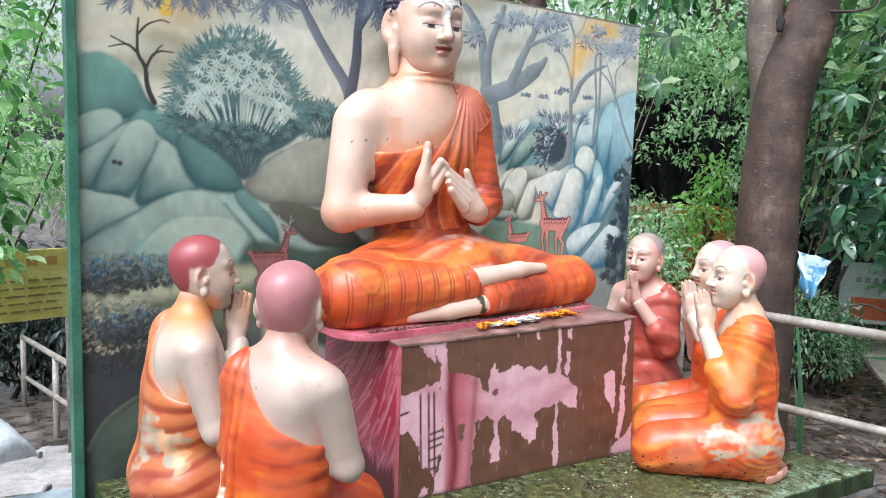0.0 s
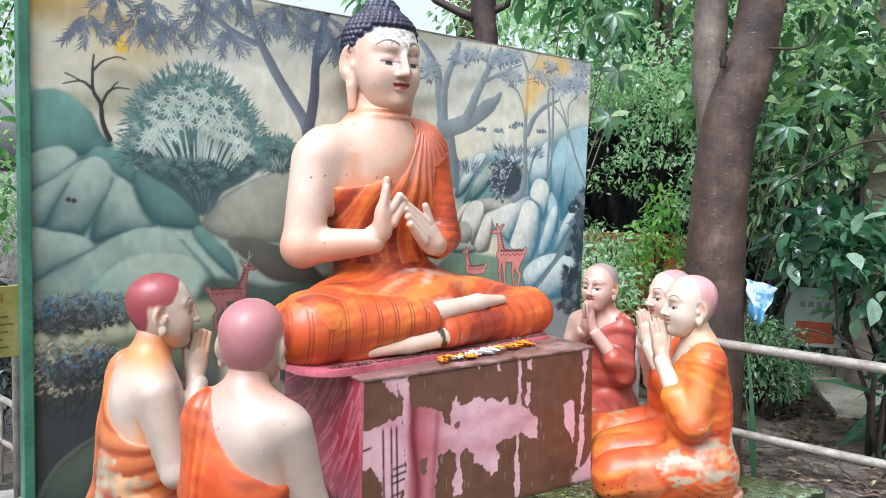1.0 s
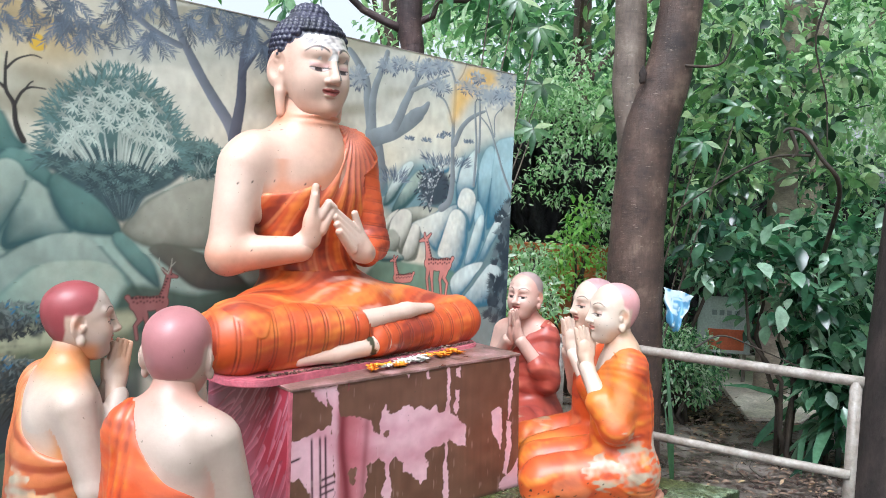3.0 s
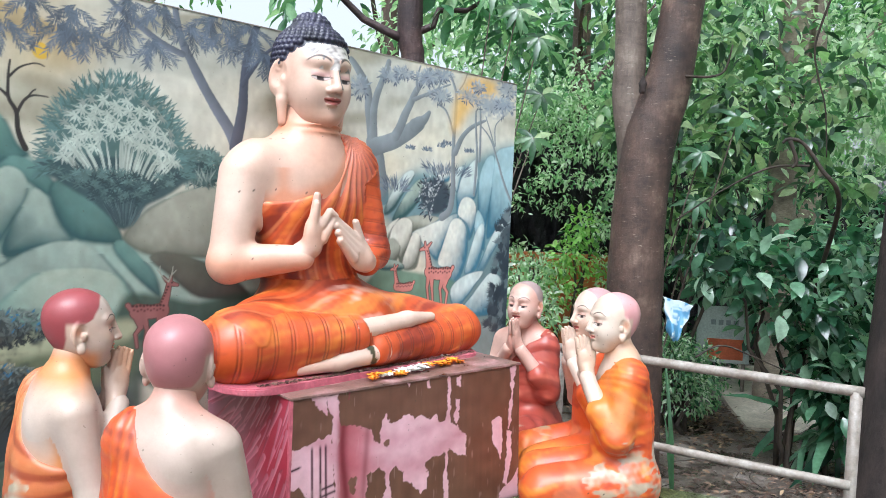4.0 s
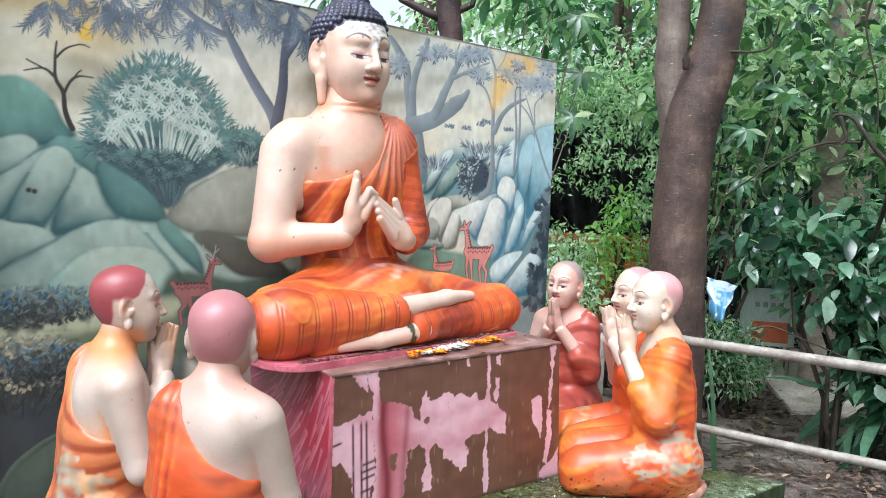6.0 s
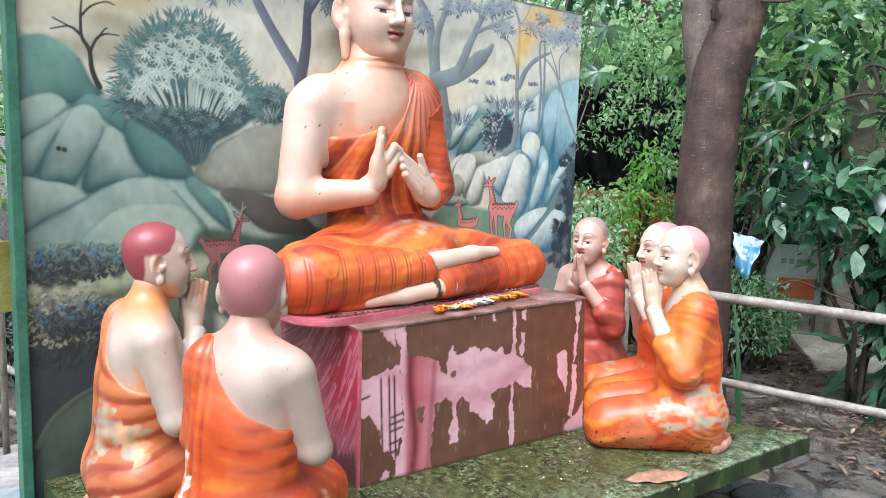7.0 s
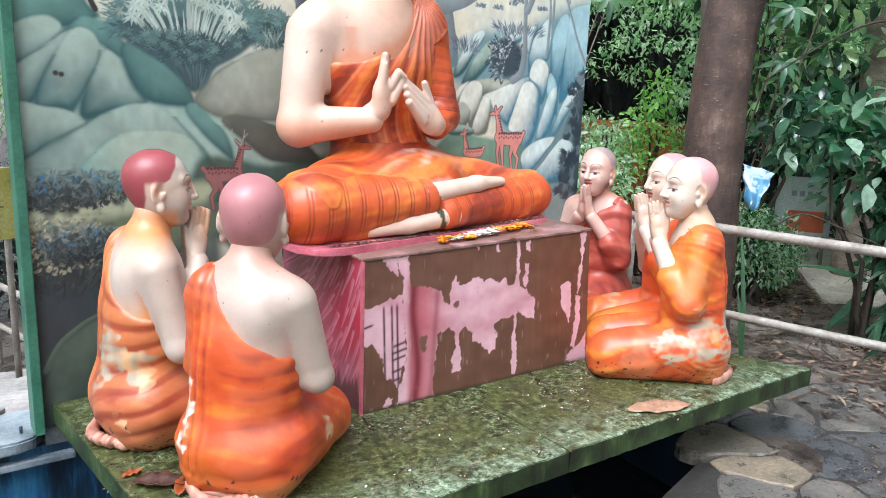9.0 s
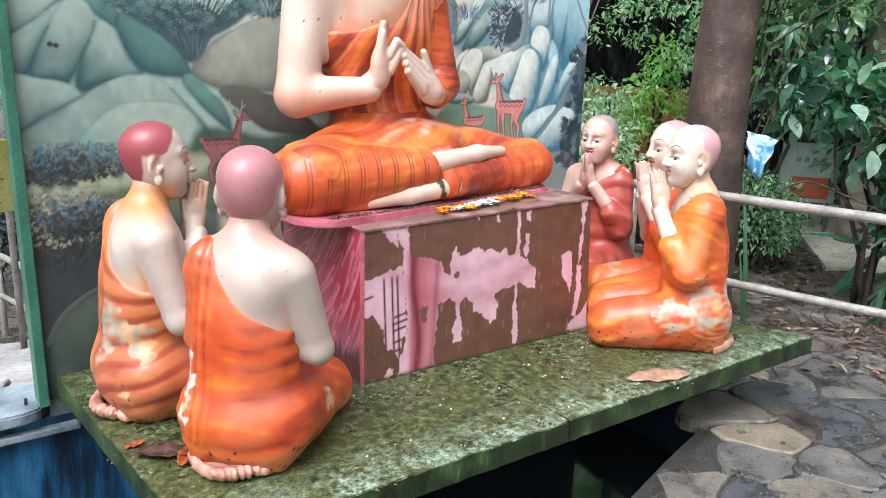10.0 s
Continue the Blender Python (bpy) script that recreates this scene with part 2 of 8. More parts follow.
def stone_material(name):
    """Wet flagstones: each slab keeps its own hue, with stains, grain and worn pale rims."""
    m, nodes, links, bsdf = nodes_of(name)
    nt = m.node_tree
    info = nodes.new("ShaderNodeObjectInfo")
    hue = ramp_node(nt, info.outputs["Random"], [(0.0, S(84, 86, 92)), (0.3, S(122, 116, 110)), (0.55, S(100, 98, 98)), (0.8, S(136, 124, 110)), (1.0, S(148, 132, 110))]).outputs["Color"]
    broad, grain, fine = noise_node(nt, 7, 6, 0.65), noise_node(nt, 55, 5, 0.7), noise_node(nt, 260, 3, 0.7)
    col = mix_node(nt, 1.0, hue, ramp_node(nt, broad.outputs["Fac"], [(0.34, (0.36,) * 3), (0.5, (0.78,) * 3), (0.66, (1.12, 1.07, 1.0))]).outputs["Color"], "MULTIPLY")
    col = mix_node(nt, 1.0, col, ramp_node(nt, grain.outputs["Fac"], [(0.32, (0.55,) * 3), (0.52, (1.0,) * 3), (0.70, (1.35,) * 3)]).outputs["Color"], "MULTIPLY")
    rust = noise_node(nt, 5, 4, 0.6)
    col = mix_node(nt, ramp_node(nt, rust.outputs["Fac"], [(0.66, (0, 0, 0)), (0.74, (0.6,) * 3)]).outputs["Color"], col, S(150, 98, 54))
    links.new(col, bsdf.inputs["Base Color"])
    r = nodes.new("ShaderNodeMapRange")
    r.inputs["From Min"].default_value, r.inputs["From Max"].default_value = 0.36, 0.62
    r.inputs["To Min"].default_value, r.inputs["To Max"].default_value = 0.16, 0.6
    links.new(broad.outputs["Fac"], r.inputs["Value"])
    links.new(r.outputs["Result"], bsdf.inputs["Roughness"])
    add = nodes.new("ShaderNodeMath")
    add.operation = "MULTIPLY_ADD"
    add.inputs[1].default_value = 0.35
    links.new(fine.outputs["Fac"], add.inputs[0])
    links.new(grain.outputs["Fac"], add.inputs[2])
    bump_node(nt, bsdf, add.outputs[0], 0.7, 0.008)
    return m


FLAG = stone_material("flagstone")
GRAVEL = surface("dark_gravel", [(0.3, S(28, 25, 24)), (0.5, S(58, 53, 50)), (0.68, S(104, 98, 92))], 60, 0.35, 170, 1.0, 0.012, rough2=0.7)
FLAG_PALE = surface("pale_flagstone", [(0.3, S(140, 134, 133)), (0.6, S(182, 175, 172)), (0.8, S(190, 168, 156))], 3, 0.6, 35, 0.6, 0.006, vary=0.1)
LEAF_BRIGHT = leaf_material("young_leaves", [(0.0, S(64, 116, 62)), (0.4, S(116, 166, 100)), (0.75, S(160, 202, 132)), (1.0, S(214, 232, 190))], 0.3, 0.5)
# dark copy of the leaves: undergrowth shade is put into the colour
LEAF_SHADE = leaf_material("shade_coloured_leaves", [(0.0, S(20, 32, 30)), (0.8, S(44, 62, 56)), (1.0, S(120, 140, 130))], 0.4, 0.2)
# near-white stops: sky highlights on wet foliage put into the leaf colour
LEAF_GLINT = leaf_material("wet_glint_leaves", [(0.0, S(110, 156, 112)), (0.4, S(182, 212, 168)), (1.0, S(242, 246, 236))], 0.22, 0.6)
# wide stops carry the lit and shaded tones of the broad leaves
LEAF_BROAD = leaf_material("shaded_broad_leaves", [(0.0, S(26, 52, 38)), (0.4, S(68, 110, 72)), (0.75, S(128, 168, 110)), (1.0, S(200, 216, 170))], 0.3, 0.45)
LEAF_LIME = leaf_material("lime_leaves", [(0.0, S(104, 160, 74)), (0.5, S(158, 208, 104)), (1.0, S(208, 232, 160))], 0.3, 0.6)
LEAF_MID = leaf_material("broad_leaves", [(0.0, S(42, 86, 54)), (0.5, S(94, 144, 102)), (0.85, S(146, 188, 138)), (1.0, S(200, 220, 182))], 0.28, 0.5)
LEAF_DARK = leaf_material("glossy_dark_leaves", [(0.0, S(26, 54, 42)), (0.4, S(68, 116, 86)), (0.75, S(116, 158, 126)), (1.0, S(176, 202, 178))], 0.24, 0.46)
# palest stops stand in for sky reflected off distant wet leaves
LEAF_FAR = leaf_material("far_glint_leaves", [(0.0, S(44, 84, 62)), (0.3, S(112, 164, 118)), (0.62, S(172, 206, 160)), (0.85, S(222, 236, 212)), (1.0, S(240, 246, 238))], 0.25, 0.55)
LEAF_DEAD = leaf_material("dead_leaves", [(0.0, S(50, 40, 38)), (0.5, S(100, 80, 70)), (0.85, S(150, 126, 110)), (1.0, S(180, 154, 122))], 0.5, 0.1, 0.0, (1.0, 0.8, 0.6))

# ---- the painted wall: pigment laid shape by shape on a fine sheet ----
ROCK_L, ROCK_M, ROCK_D, ROCK_P = S(178, 194, 180), S(120, 158, 148), S(50, 88, 90), S(188, 198, 180)
HILL, STONE, STONE_D = S(126, 166, 152), S(188, 190, 174), S(104, 108, 96)
EARTH, EARTH_G, EARTH_D, EARTH_L, OCHRE = S(62, 64, 60), S(72, 88, 82), S(52, 60, 66), S(92, 106, 92), S(182, 186, 154)
GREEN_D, GREEN_M = S(48, 76, 66), S(98, 138, 116)
CREAM, TEAL_L, TEAL_B, TEAL_D = S(240, 240, 226), S(218, 230, 224), S(178, 208, 212), S(62, 114, 136)
BARK_P, BARK_PD, GREY_TREE, TWIG, SUN, GOLD = S(116, 122, 134), S(84, 90, 104), S(134, 142, 146), S(48, 42, 40), S(222, 180, 60), S(224, 182, 102)
BUSH, BUSH_L, BUSH_D, SPRAY = S(92, 124, 122), S(206, 218, 206), S(46, 54, 66), S(96, 106, 120)
DOE = S(214, 140, 130)


class Canvas:
    def __init__(self, x0, x1, z0, z1, h):
        self.x, self.z = np.arange(x0, x1 + h / 2, h), np.arange(z0, z1 + h / 2, h)
        self.h = h
        self.X, self.Z = np.meshgrid(self.x, self.z)
        self.X0, self.Z0 = self.X, self.Z
        self.C = np.zeros((*self.X.shape, 3))
        self.rng = np.random.default_rng(7)

    def window(self, lo, hi):
        i0, i1 = np.searchsorted(self.x, lo[0]), np.searchsorted(self.x, hi[0])
        j0, j1 = np.searchsorted(self.z, lo[1]), np.searchsorted(self.z, hi[1])
        return slice(j0, j1), slice(i0, i1)

    def lay(self, w, colour, alpha):
        self.C[w] = self.C[w] * (1 - alpha[..., None]) + np.asarray(colour) * alpha[..., None]

    def inside(self, pts, w):
        """Signed distance to a closed outline, positive inside."""
        X, Z = self.X[w], self.Z[w]
        best, odd = np.full(X.shape, 9.0), np.zeros(X.shape, bool)
        for a, b in zip(pts, np.roll(pts, -1, 0)):
            d = b - a
            t = np.clip(((X - a[0]) * d[0] + (Z - a[1]) * d[1]) / max(d @ d, 1e-9), 0, 1)
            best = np.minimum(best, np.hypot(X - a[0] - t * d[0], Z - a[1] - t * d[1]))
            if d[1]:
                odd ^= ((a[1] > Z) != (b[1] > Z)) & (X < a[0] + (Z - a[1]) * d[0] / d[1])
        return np.where(odd, best, -best)

    def rock(self, pts, light, dark, angle):
        p = spline(pts, 4, True)
        lo, hi = p.min(0), p.max(0)
        w = self.window(lo - 0.02, hi + 0.02)
        if not self.X[w].size:
            return
        s = self.inside(p, w)
        way = np.array([math.cos(radians(angle)), math.sin(radians(angle))])
        mid, size = (lo + hi) / 2, np.linalg.norm((hi - lo) / 2) + 1e-6
        t = ((self.X[w] - mid[0]) * way[0] + (self.Z[w] - mid[1]) * way[1]) / size
        rim = np.exp(-np.clip(s, 0, 1) / 0.045)
        shade = np.clip(0.30 - 0.42 * t + 0.55 * rim * step(0.45, -0.35, t) + 0.06 * rim, 0, 1)
        shade += 0.16 * (cloud(s.shape, (max(s.shape[0] / 26, 1), max(s.shape[1] / 14, 1)), int(abs(mid[0] * 997)) % 99) - 0.5)
        self.lay(w, mixed(light, dark, np.clip(shade, 0, 1)), step(-0.005, 0.008, s))
        line = np.exp(-(s / 0.008) ** 2) * np.where(t < 0.3, 0.5, 0.12)
        self.lay(w, np.asarray(dark) * 0.85, line)

    def boulder(self, pts, light, dark, angle):
        """A brushed rock, pale on the lit side, deep along its shaded flank."""
        p = spline(pts, 4, True)
        lo, hi = p.min(0), p.max(0)
        w = self.window(lo - 0.02, hi + 0.02)
        if not self.X[w].size:
            return
        s = self.inside(p, w)
        way = np.array([math.cos(radians(angle)), math.sin(radians(angle))])
        mid = (lo + hi) / 2
        u = (self.X[w] - mid[0]) * way[0] + (self.Z[w] - mid[1]) * way[1]
        t = u / (np.abs(np.where(s > 0, u, 0)).max() + 1e-6)
        rim = np.exp(-np.clip(s, 0, 1) / 0.018)
        grain = cloud(s.shape, (max(s.shape[0] / 7, 1), max(s.shape[1] / 4, 1)), int(abs(mid[0] * 613)) % 97) - 0.5
        shade = np.clip(0.16 + 0.72 * step(0.35, -0.95, t) + 0.45 * rim * step(0.25, -0.2, t) + 0.14 * grain, 0, 1)
        self.lay(w, mixed(light, dark, shade), step(-0.004, 0.006, s))
        self.lay(w, np.asarray(dark) * 0.7, np.exp(-(s / 0.005) ** 2) * np.where(t < 0.2, 0.55, 0.15))

    def puff(self, x, z, rx, rz):
        """A soft smudge of grey foliage with a few darker dabs."""
        w = self.window((x - rx * 1.4, z - rz * 1.4), (x + rx * 1.4, z + rz * 1.4))
        d = np.hypot((self.X[w] - x) / rx, (self.Z[w] - z) / rz)
        n = cloud(d.shape, (max(d.shape[0] / 4, 2), max(d.shape[1] / 4, 2)), int(abs(x * 871 + z * 313)) % 91)
        self.lay(w, S(140, 152, 164), np.clip(step(1.15, 0.4, d + 0.7 * (n - 0.5)) * 0.75, 0, 1))
        for k in range(46):
            a, r = self.rng.uniform(0, 6.28), math.sqrt(self.rng.uniform(0, 1))
            px, pz = x + math.cos(a) * r * rx, z + math.sin(a) * r * rz * 0.9
            low = np.clip(0.55 - 0.5 * math.sin(a) * r + self.rng.uniform(-0.3, 0.3), 0, 1)
            self.blade(px, pz, a + self.rng.uniform(-0.9, 0.9), 0.026, 0.008, mixed(S(176, 186, 192), S(84, 92, 108), low))

    def tuft(self, x, z, rx, rz):
        """Spiky grass standing up from a shadowed foot."""
        n = int(30 + rx * rz * 9000)
        for k in range(n):
            u = self.rng.uniform(-1, 1)
            self.blade(x + u * rx, z - rz * self.rng.uniform(0.1, 0.9), math.pi / 2 - u * 1.0 + self.rng.uniform(-0.5, 0.5), rz * self.rng.uniform(0.4, 1.1), 0.007, mixed(S(140, 154, 164), S(72, 82, 100), self.rng.uniform(0, 1)))

    def dark_clump(self, x, z, rx, rz):
        """An indigo bush with pale leaf clusters on its lit side."""
        a = np.linspace(0, 2 * np.pi, 24, endpoint=False)
        self.flat(np.stack([x + 0.9 * rx * np.cos(a), z + 0.9 * rz * np.sin(a)], 1), BUSH_D, 0.02)
        for k in range(90):
            a, r = self.rng.uniform(0, 6.28), math.sqrt(self.rng.uniform(0.1, 1.1))
            self.blade(x + math.cos(a) * r * rx, z + math.sin(a) * r * rz, a + self.rng.uniform(-0.8, 0.8), 0.03, 0.009, np.array(BUSH_D) * self.rng.uniform(0.7, 1.6))
        for k in range(120):
            a, r = self.rng.uniform(1.0, 4.6), math.sqrt(self.rng.uniform(0.0, 1.0))
            self.blade(x + math.cos(a) * r * rx, z + math.sin(a) * r * rz, self.rng.uniform(0, 6.28), 0.013, 0.007, mixed(S(206, 212, 210), S(70, 80, 94), self.rng.uniform(0, 1)))

    def plume(self, x, z, r):
        """A slate bush of pointed leaf fans."""
        for k in range(14):
            fx, fz, way = x + self.rng.normal() * r * 0.45, z + self.rng.normal() * r * 0.6, self.rng.uniform(1.0, 3.6)
            tone = mixed(S(44, 56, 66), S(112, 126, 130), max(0.0, self.rng.uniform(-0.5, 1.0)))
            for j in range(9):
                self.blade(fx, fz, way + (j - 4) * 0.22, r * self.rng.uniform(0.4, 0.75), 0.011, tone)

    def flat(self, pts, colour, soft):
        p = spline(pts, 4, True)
        w = self.window(p.min(0) - soft, p.max(0) + soft)
        s = self.inside(p, w)
        self.lay(w, colour, step(-soft, soft, s) * (0.9 if soft < 0.1 else 0.6))

    def line(self, a, b, ra, rb):
        a, b = np.asarray(a, float), np.asarray(b, float)
        r = max(ra, rb) + 0.02
        w = self.window(np.minimum(a, b) - r, np.maximum(a, b) + r)
        X, Z, d = self.X[w], self.Z[w], b - a
        t = np.clip(((X - a[0]) * d[0] + (Z - a[1]) * d[1]) / max(d @ d, 1e-9), 0, 1)
        side = ((X - a[0]) * d[1] - (Z - a[1]) * d[0]) / max(np.linalg.norm(d), 1e-6)
        s = ra + (rb - ra) * t - np.hypot(X - a[0] - t * d[0], Z - a[1] - t * d[1])
        return w, s, side, t

    def stroke(self, pts, w0, w1, colour):
        p = spline(pts, 6)
        widths = np.linspace(w0, w1, len(p)) / 2
        for i in range(len(p) - 1):
            w, s, side, t = self.line(p[i], p[i + 1], widths[i], widths[i + 1])
            tone = mixed(np.asarray(colour) * 0.72, np.asarray(colour) * 1.25, np.clip(0.5 - side / (2 * widths[i] + 1e-6), 0, 1))
            self.lay(w, tone, step(-0.0025, 0.0025, s))

    def blade(self, x, z, angle, length, width, colour):
        a = np.array([x, z])
        b = a + length * np.array([math.cos(angle), math.sin(angle)])
        m = (a + b) / 2
        for u, v, r0, r1 in ((a, m, width * 0.25, width * 0.5), (m, b, width * 0.5, width * 0.1)):
            w, s, side, t = self.line(u, v, r0, r1)
            self.lay(w, colour, step(-0.002, 0.002, s) * 0.9)

    def disc(self, at, r, colour):
        w, s, side, t = self.line(at, np.add(at, (0.001, 0)), r, r)
        self.lay(w, colour, step(-0.004, 0.004, s))

    def spray(self, x, z, rx, rz, n):
        """Drooping painted leaves off a few twigs."""
        for k in range(n // 3):
            px, pz = x + self.rng.uniform(-0.2, 0.2) * rx, z + self.rng.uniform(0.2, 0.5) * rz
            lean = -2.7 + 2.3 * (k + self.rng.uniform(0.1, 0.9)) / (n // 3)
            tone = np.array(SPRAY) * self.rng.uniform(0.7, 1.4)
            for j in range(14):
                u = j / 13
                qx, qz = px + math.cos(lean) * u * rx * 0.85, pz + math.sin(lean) * u * rz * 0.85 - 0.02 * u * u
                for sgn in (-1, 1):
                    self.blade(qx, qz, lean + sgn * self.rng.uniform(0.35, 0.75), 0.034 * self.rng.uniform(0.7, 1.2), 0.0056, tone * self.rng.uniform(0.8, 1.3))

    def rosette(self, x, z, r, colour, n=7):
        for k in range(n):
            a = math.pi * (k / (n - 1)) * 1.3 - 0.5 + self.rng.uniform(-0.15, 0.15)
            self.blade(x, z, a, r * self.rng.uniform(0.8, 1.1), r * 0.24, np.array(colour) * self.rng.uniform(0.88, 1.08))

    def star(self, x, z, r, colour):
        """A drooping palm-like leaf star with a dark gap round it."""
        for k in range(8):
            a = -0.25 + (math.pi + 0.5) * k / 7 + math.pi + self.rng.uniform(-0.12, 0.12) if k < 6 else math.pi / 2 + (k - 6.5) * 1.3
            self.blade(x, z, a, r * self.rng.uniform(0.85, 1.15) * (1.0 if k < 6 else 0.6), r * 0.21, np.asarray(colour) * self.rng.uniform(0.85, 1.08))

    def leafy(self, x, z, rx, rz, n):
        for k in range(n * 2):
            a, r = self.rng.uniform(0, 6.28), math.sqrt(self.rng.uniform(0, 1))
            px, pz = x + math.cos(a) * r * rx, z + math.sin(a) * r * rz
            up = (pz - z) / rz * 0.5 + 0.5
            self.rosette(px, pz, 0.034, mixed(S(42, 68, 72), S(112, 144, 140), np.clip(0.8 * up + self.rng.uniform(-0.5, 0.5), 0, 1)), 6)

    def dark_bush(self, x, z, rx, rz, n, blue=0.12):
        """A low shadowed bush dabbed with slate, pale and blue flecks."""
        w = self.window((x - rx * 1.3, z - rz * 1.3), (x + rx * 1.3, z + rz * 1.3))
        d = np.hypot((self.X[w] - x) / rx, (self.Z[w] - z) / rz)
        m = cloud(d.shape, (max(d.shape[0] / 6, 2), max(d.shape[1] / 6, 2)), int(abs(x * 431 + z * 97)) % 83)
        self.lay(w, S(44, 54, 58), np.clip(step(1.15, 0.55, d + 0.7 * (m - 0.5)), 0, 1) * 0.9)
        for k in range(n * 5):
            a, r = self.rng.uniform(0, 6.28), math.sqrt(self.rng.uniform(0, 1))
            px, pz = x + math.cos(a) * r * rx, z + math.sin(a) * r * rz * 0.9
            up, u = math.sin(a) * r, self.rng.uniform()
            tone = S(58, 118, 156) if u < blue and up > -0.2 else mixed(S(34, 44, 48), S(136, 150, 146), np.clip(0.3 + 0.5 * up + self.rng.uniform(-0.35, 0.35), 0, 1))
            self.blade(px, pz, self.rng.uniform(0.2, 2.9), 0.024, 0.008, tone)

    def reed_bush(self, x, z, rx, rz, n):
        """Cream flower dabs crowning dark upright blades."""
        self.dark_bush(x, z, rx, rz, n // 2, 0.2)
        for k in range(n):
            u = self.rng.uniform(-1, 1)
            self.blade(x + u * rx * 0.8, z - rz * self.rng.uniform(0.4, 1.1), math.pi / 2 - u * 0.7 + self.rng.uniform(-0.3, 0.3), 0.07, 0.006, np.array(S(54, 58, 56)) * self.rng.uniform(0.5, 1.5))
        for k in range(n * 3):
            a, r = self.rng.uniform(0, 6.28), math.sqrt(self.rng.uniform(0, 1))
            px, pz = x + math.cos(a) * r * rx, z + 0.25 * rz + math.sin(a) * r * rz * 0.7
            self.blade(px, pz, self.rng.uniform(0.2, 2.9), 0.016, 0.009, np.array(S(186, 178, 150)) * self.rng.uniform(0.5, 1.1))

    def big_bush(self, x, z, rx, rz, foot):
        """A domed shrub: feathery rim, rows of pale star leaves over fanned stems, dark skirts narrowing to a foot."""
        a = np.linspace(-0.15, math.pi + 0.15, 30)
        dome = np.stack([x + 0.93 * rx * np.cos(a), z + 0.93 * rz * np.sin(a)], 1)
        for again in range(2):
            self.flat(dome, np.array(BUSH) * 0.86, 0.018)
        skirt = [(x - 0.95 * rx, z + 0.02), (x - 0.72 * rx, z - 0.08), (x - 0.2 * rx, z - 0.17), foot, (x + 0.42 * rx, z - 0.14), (x + 0.85 * rx, z - 0.07), (x + 0.95 * rx, z + 0.02)]
        for again in range(2):
            self.flat(skirt, S(62, 86, 90), 0.012)
        for k in range(420):
            t = self.rng.uniform(-0.12, 3.26)
            r = self.rng.uniform(0.80, 1.0)
            self.blade(x + rx * r * math.cos(t), z + rz * r * math.sin(t), t + self.rng.uniform(-0.7, 0.7), 0.045, 0.008, np.array(BUSH) * self.rng.uniform(0.62, 1.28))
        for k in range(64):
            u = self.rng.uniform(-1, 1)
            self.blade(x + u * rx * 0.55, z - 0.035 + 0.02 * self.rng.uniform(-1, 1), math.pi / 2 - u * 0.75, 0.15 * self.rng.uniform(0.6, 1.15), 0.0085, np.array(BUSH_L) * self.rng.uniform(0.55, 1.0))
        for row, (r, n) in enumerate(((0.86, 15), (0.74, 15), (0.62, 13), (0.49, 11), (0.38, 8))):
            for k in range(n):
                t = 0.05 + (math.pi - 0.1) * (k + self.rng.uniform(0.2, 0.8)) / n
                q = r + self.rng.uniform(-0.04, 0.04)
                if row > 2 and math.sin(t) < 0.45:
                    continue
                self.star(x + rx * q * math.cos(t), z + rz * q * math.sin(t), 0.040 if row else 0.03, np.array(BUSH_L) * self.rng.uniform(0.8, 1.0) * (0.62 if row == 0 else 1.0))
        for k in range(150):
            u, v = self.rng.uniform(-1, 1), self.rng.uniform(0, 1)
            px, pz = x + u * rx * (0.92 - 0.62 * v), z - 0.02 - 0.12 * v
            self.rosette(px, pz, 0.026, mixed(S(46, 66, 72), S(118, 148, 144), np.clip(self.rng.uniform(0, 1) - 0.4 * v, 0, 1)), 6)
        for k in range(60):
            u = self.rng.uniform(-1, 1)
            self.blade(foot[0] + u * 0.04, foot[1] + 0.015 + 0.03 * self.rng.uniform(0, 1), math.pi / 2 - u * 0.6, 0.10 * self.rng.uniform(0.5, 1), 0.006, mixed(S(44, 62, 70), S(112, 136, 138), self.rng.uniform(0, 0.8)))

    def deer(self, x, z, k, way, tone=DOE, lying=False, line=(0.12, 0.06, 0.05)):
        """A spotted deer with a long neck; (x, z) is the middle of its body."""
        q = lambda u, v: (x + way * u * k, z + v * k)
        bars = [((-0.060, 0.0), (0.0, -0.004), 0.033, 0.028), ((0.0, -0.004), (0.055, 0.006), 0.028, 0.031), ((0.055, 0.016), (0.072, 0.08), 0.021, 0.013), ((0.072, 0.08), (0.082, 0.128), 0.013, 0.010),
                ((0.084, 0.132), (0.120, 0.122), 0.0125, 0.0055), ((0.070, 0.142), (0.055, 0.160), 0.0065, 0.003), ((0.088, 0.142), (0.090, 0.164), 0.006, 0.003), ((-0.088, 0.012), (-0.100, 0.032), 0.008, 0.009)]
        if not lying:
            bars += [((-0.062, -0.01), (-0.048, -0.07), 0.022, 0.010), ((-0.048, -0.07), (-0.070, -0.10), 0.009, 0.006), ((-0.070, -0.10), (-0.062, -0.155), 0.006, 0.005), ((-0.04, -0.01), (-0.020, -0.08), 0.018, 0.008), ((-0.020, -0.08), (-0.030, -0.15), 0.006, 0.005),
                     ((0.040, -0.01), (0.036, -0.08), 0.015, 0.007), ((0.036, -0.08), (0.030, -0.15), 0.006, 0.005), ((0.060, 0.0), (0.070, -0.07), 0.014, 0.007), ((0.070, -0.07), (0.058, -0.145), 0.006, 0.005)]
        for grow, colour in ((0.0045, line), (0.0, tone)):
            for a, b, ra, rb in bars:
                w, s, side, t = self.line(q(*a), q(*b), (ra + grow) * k, (rb + grow) * k)
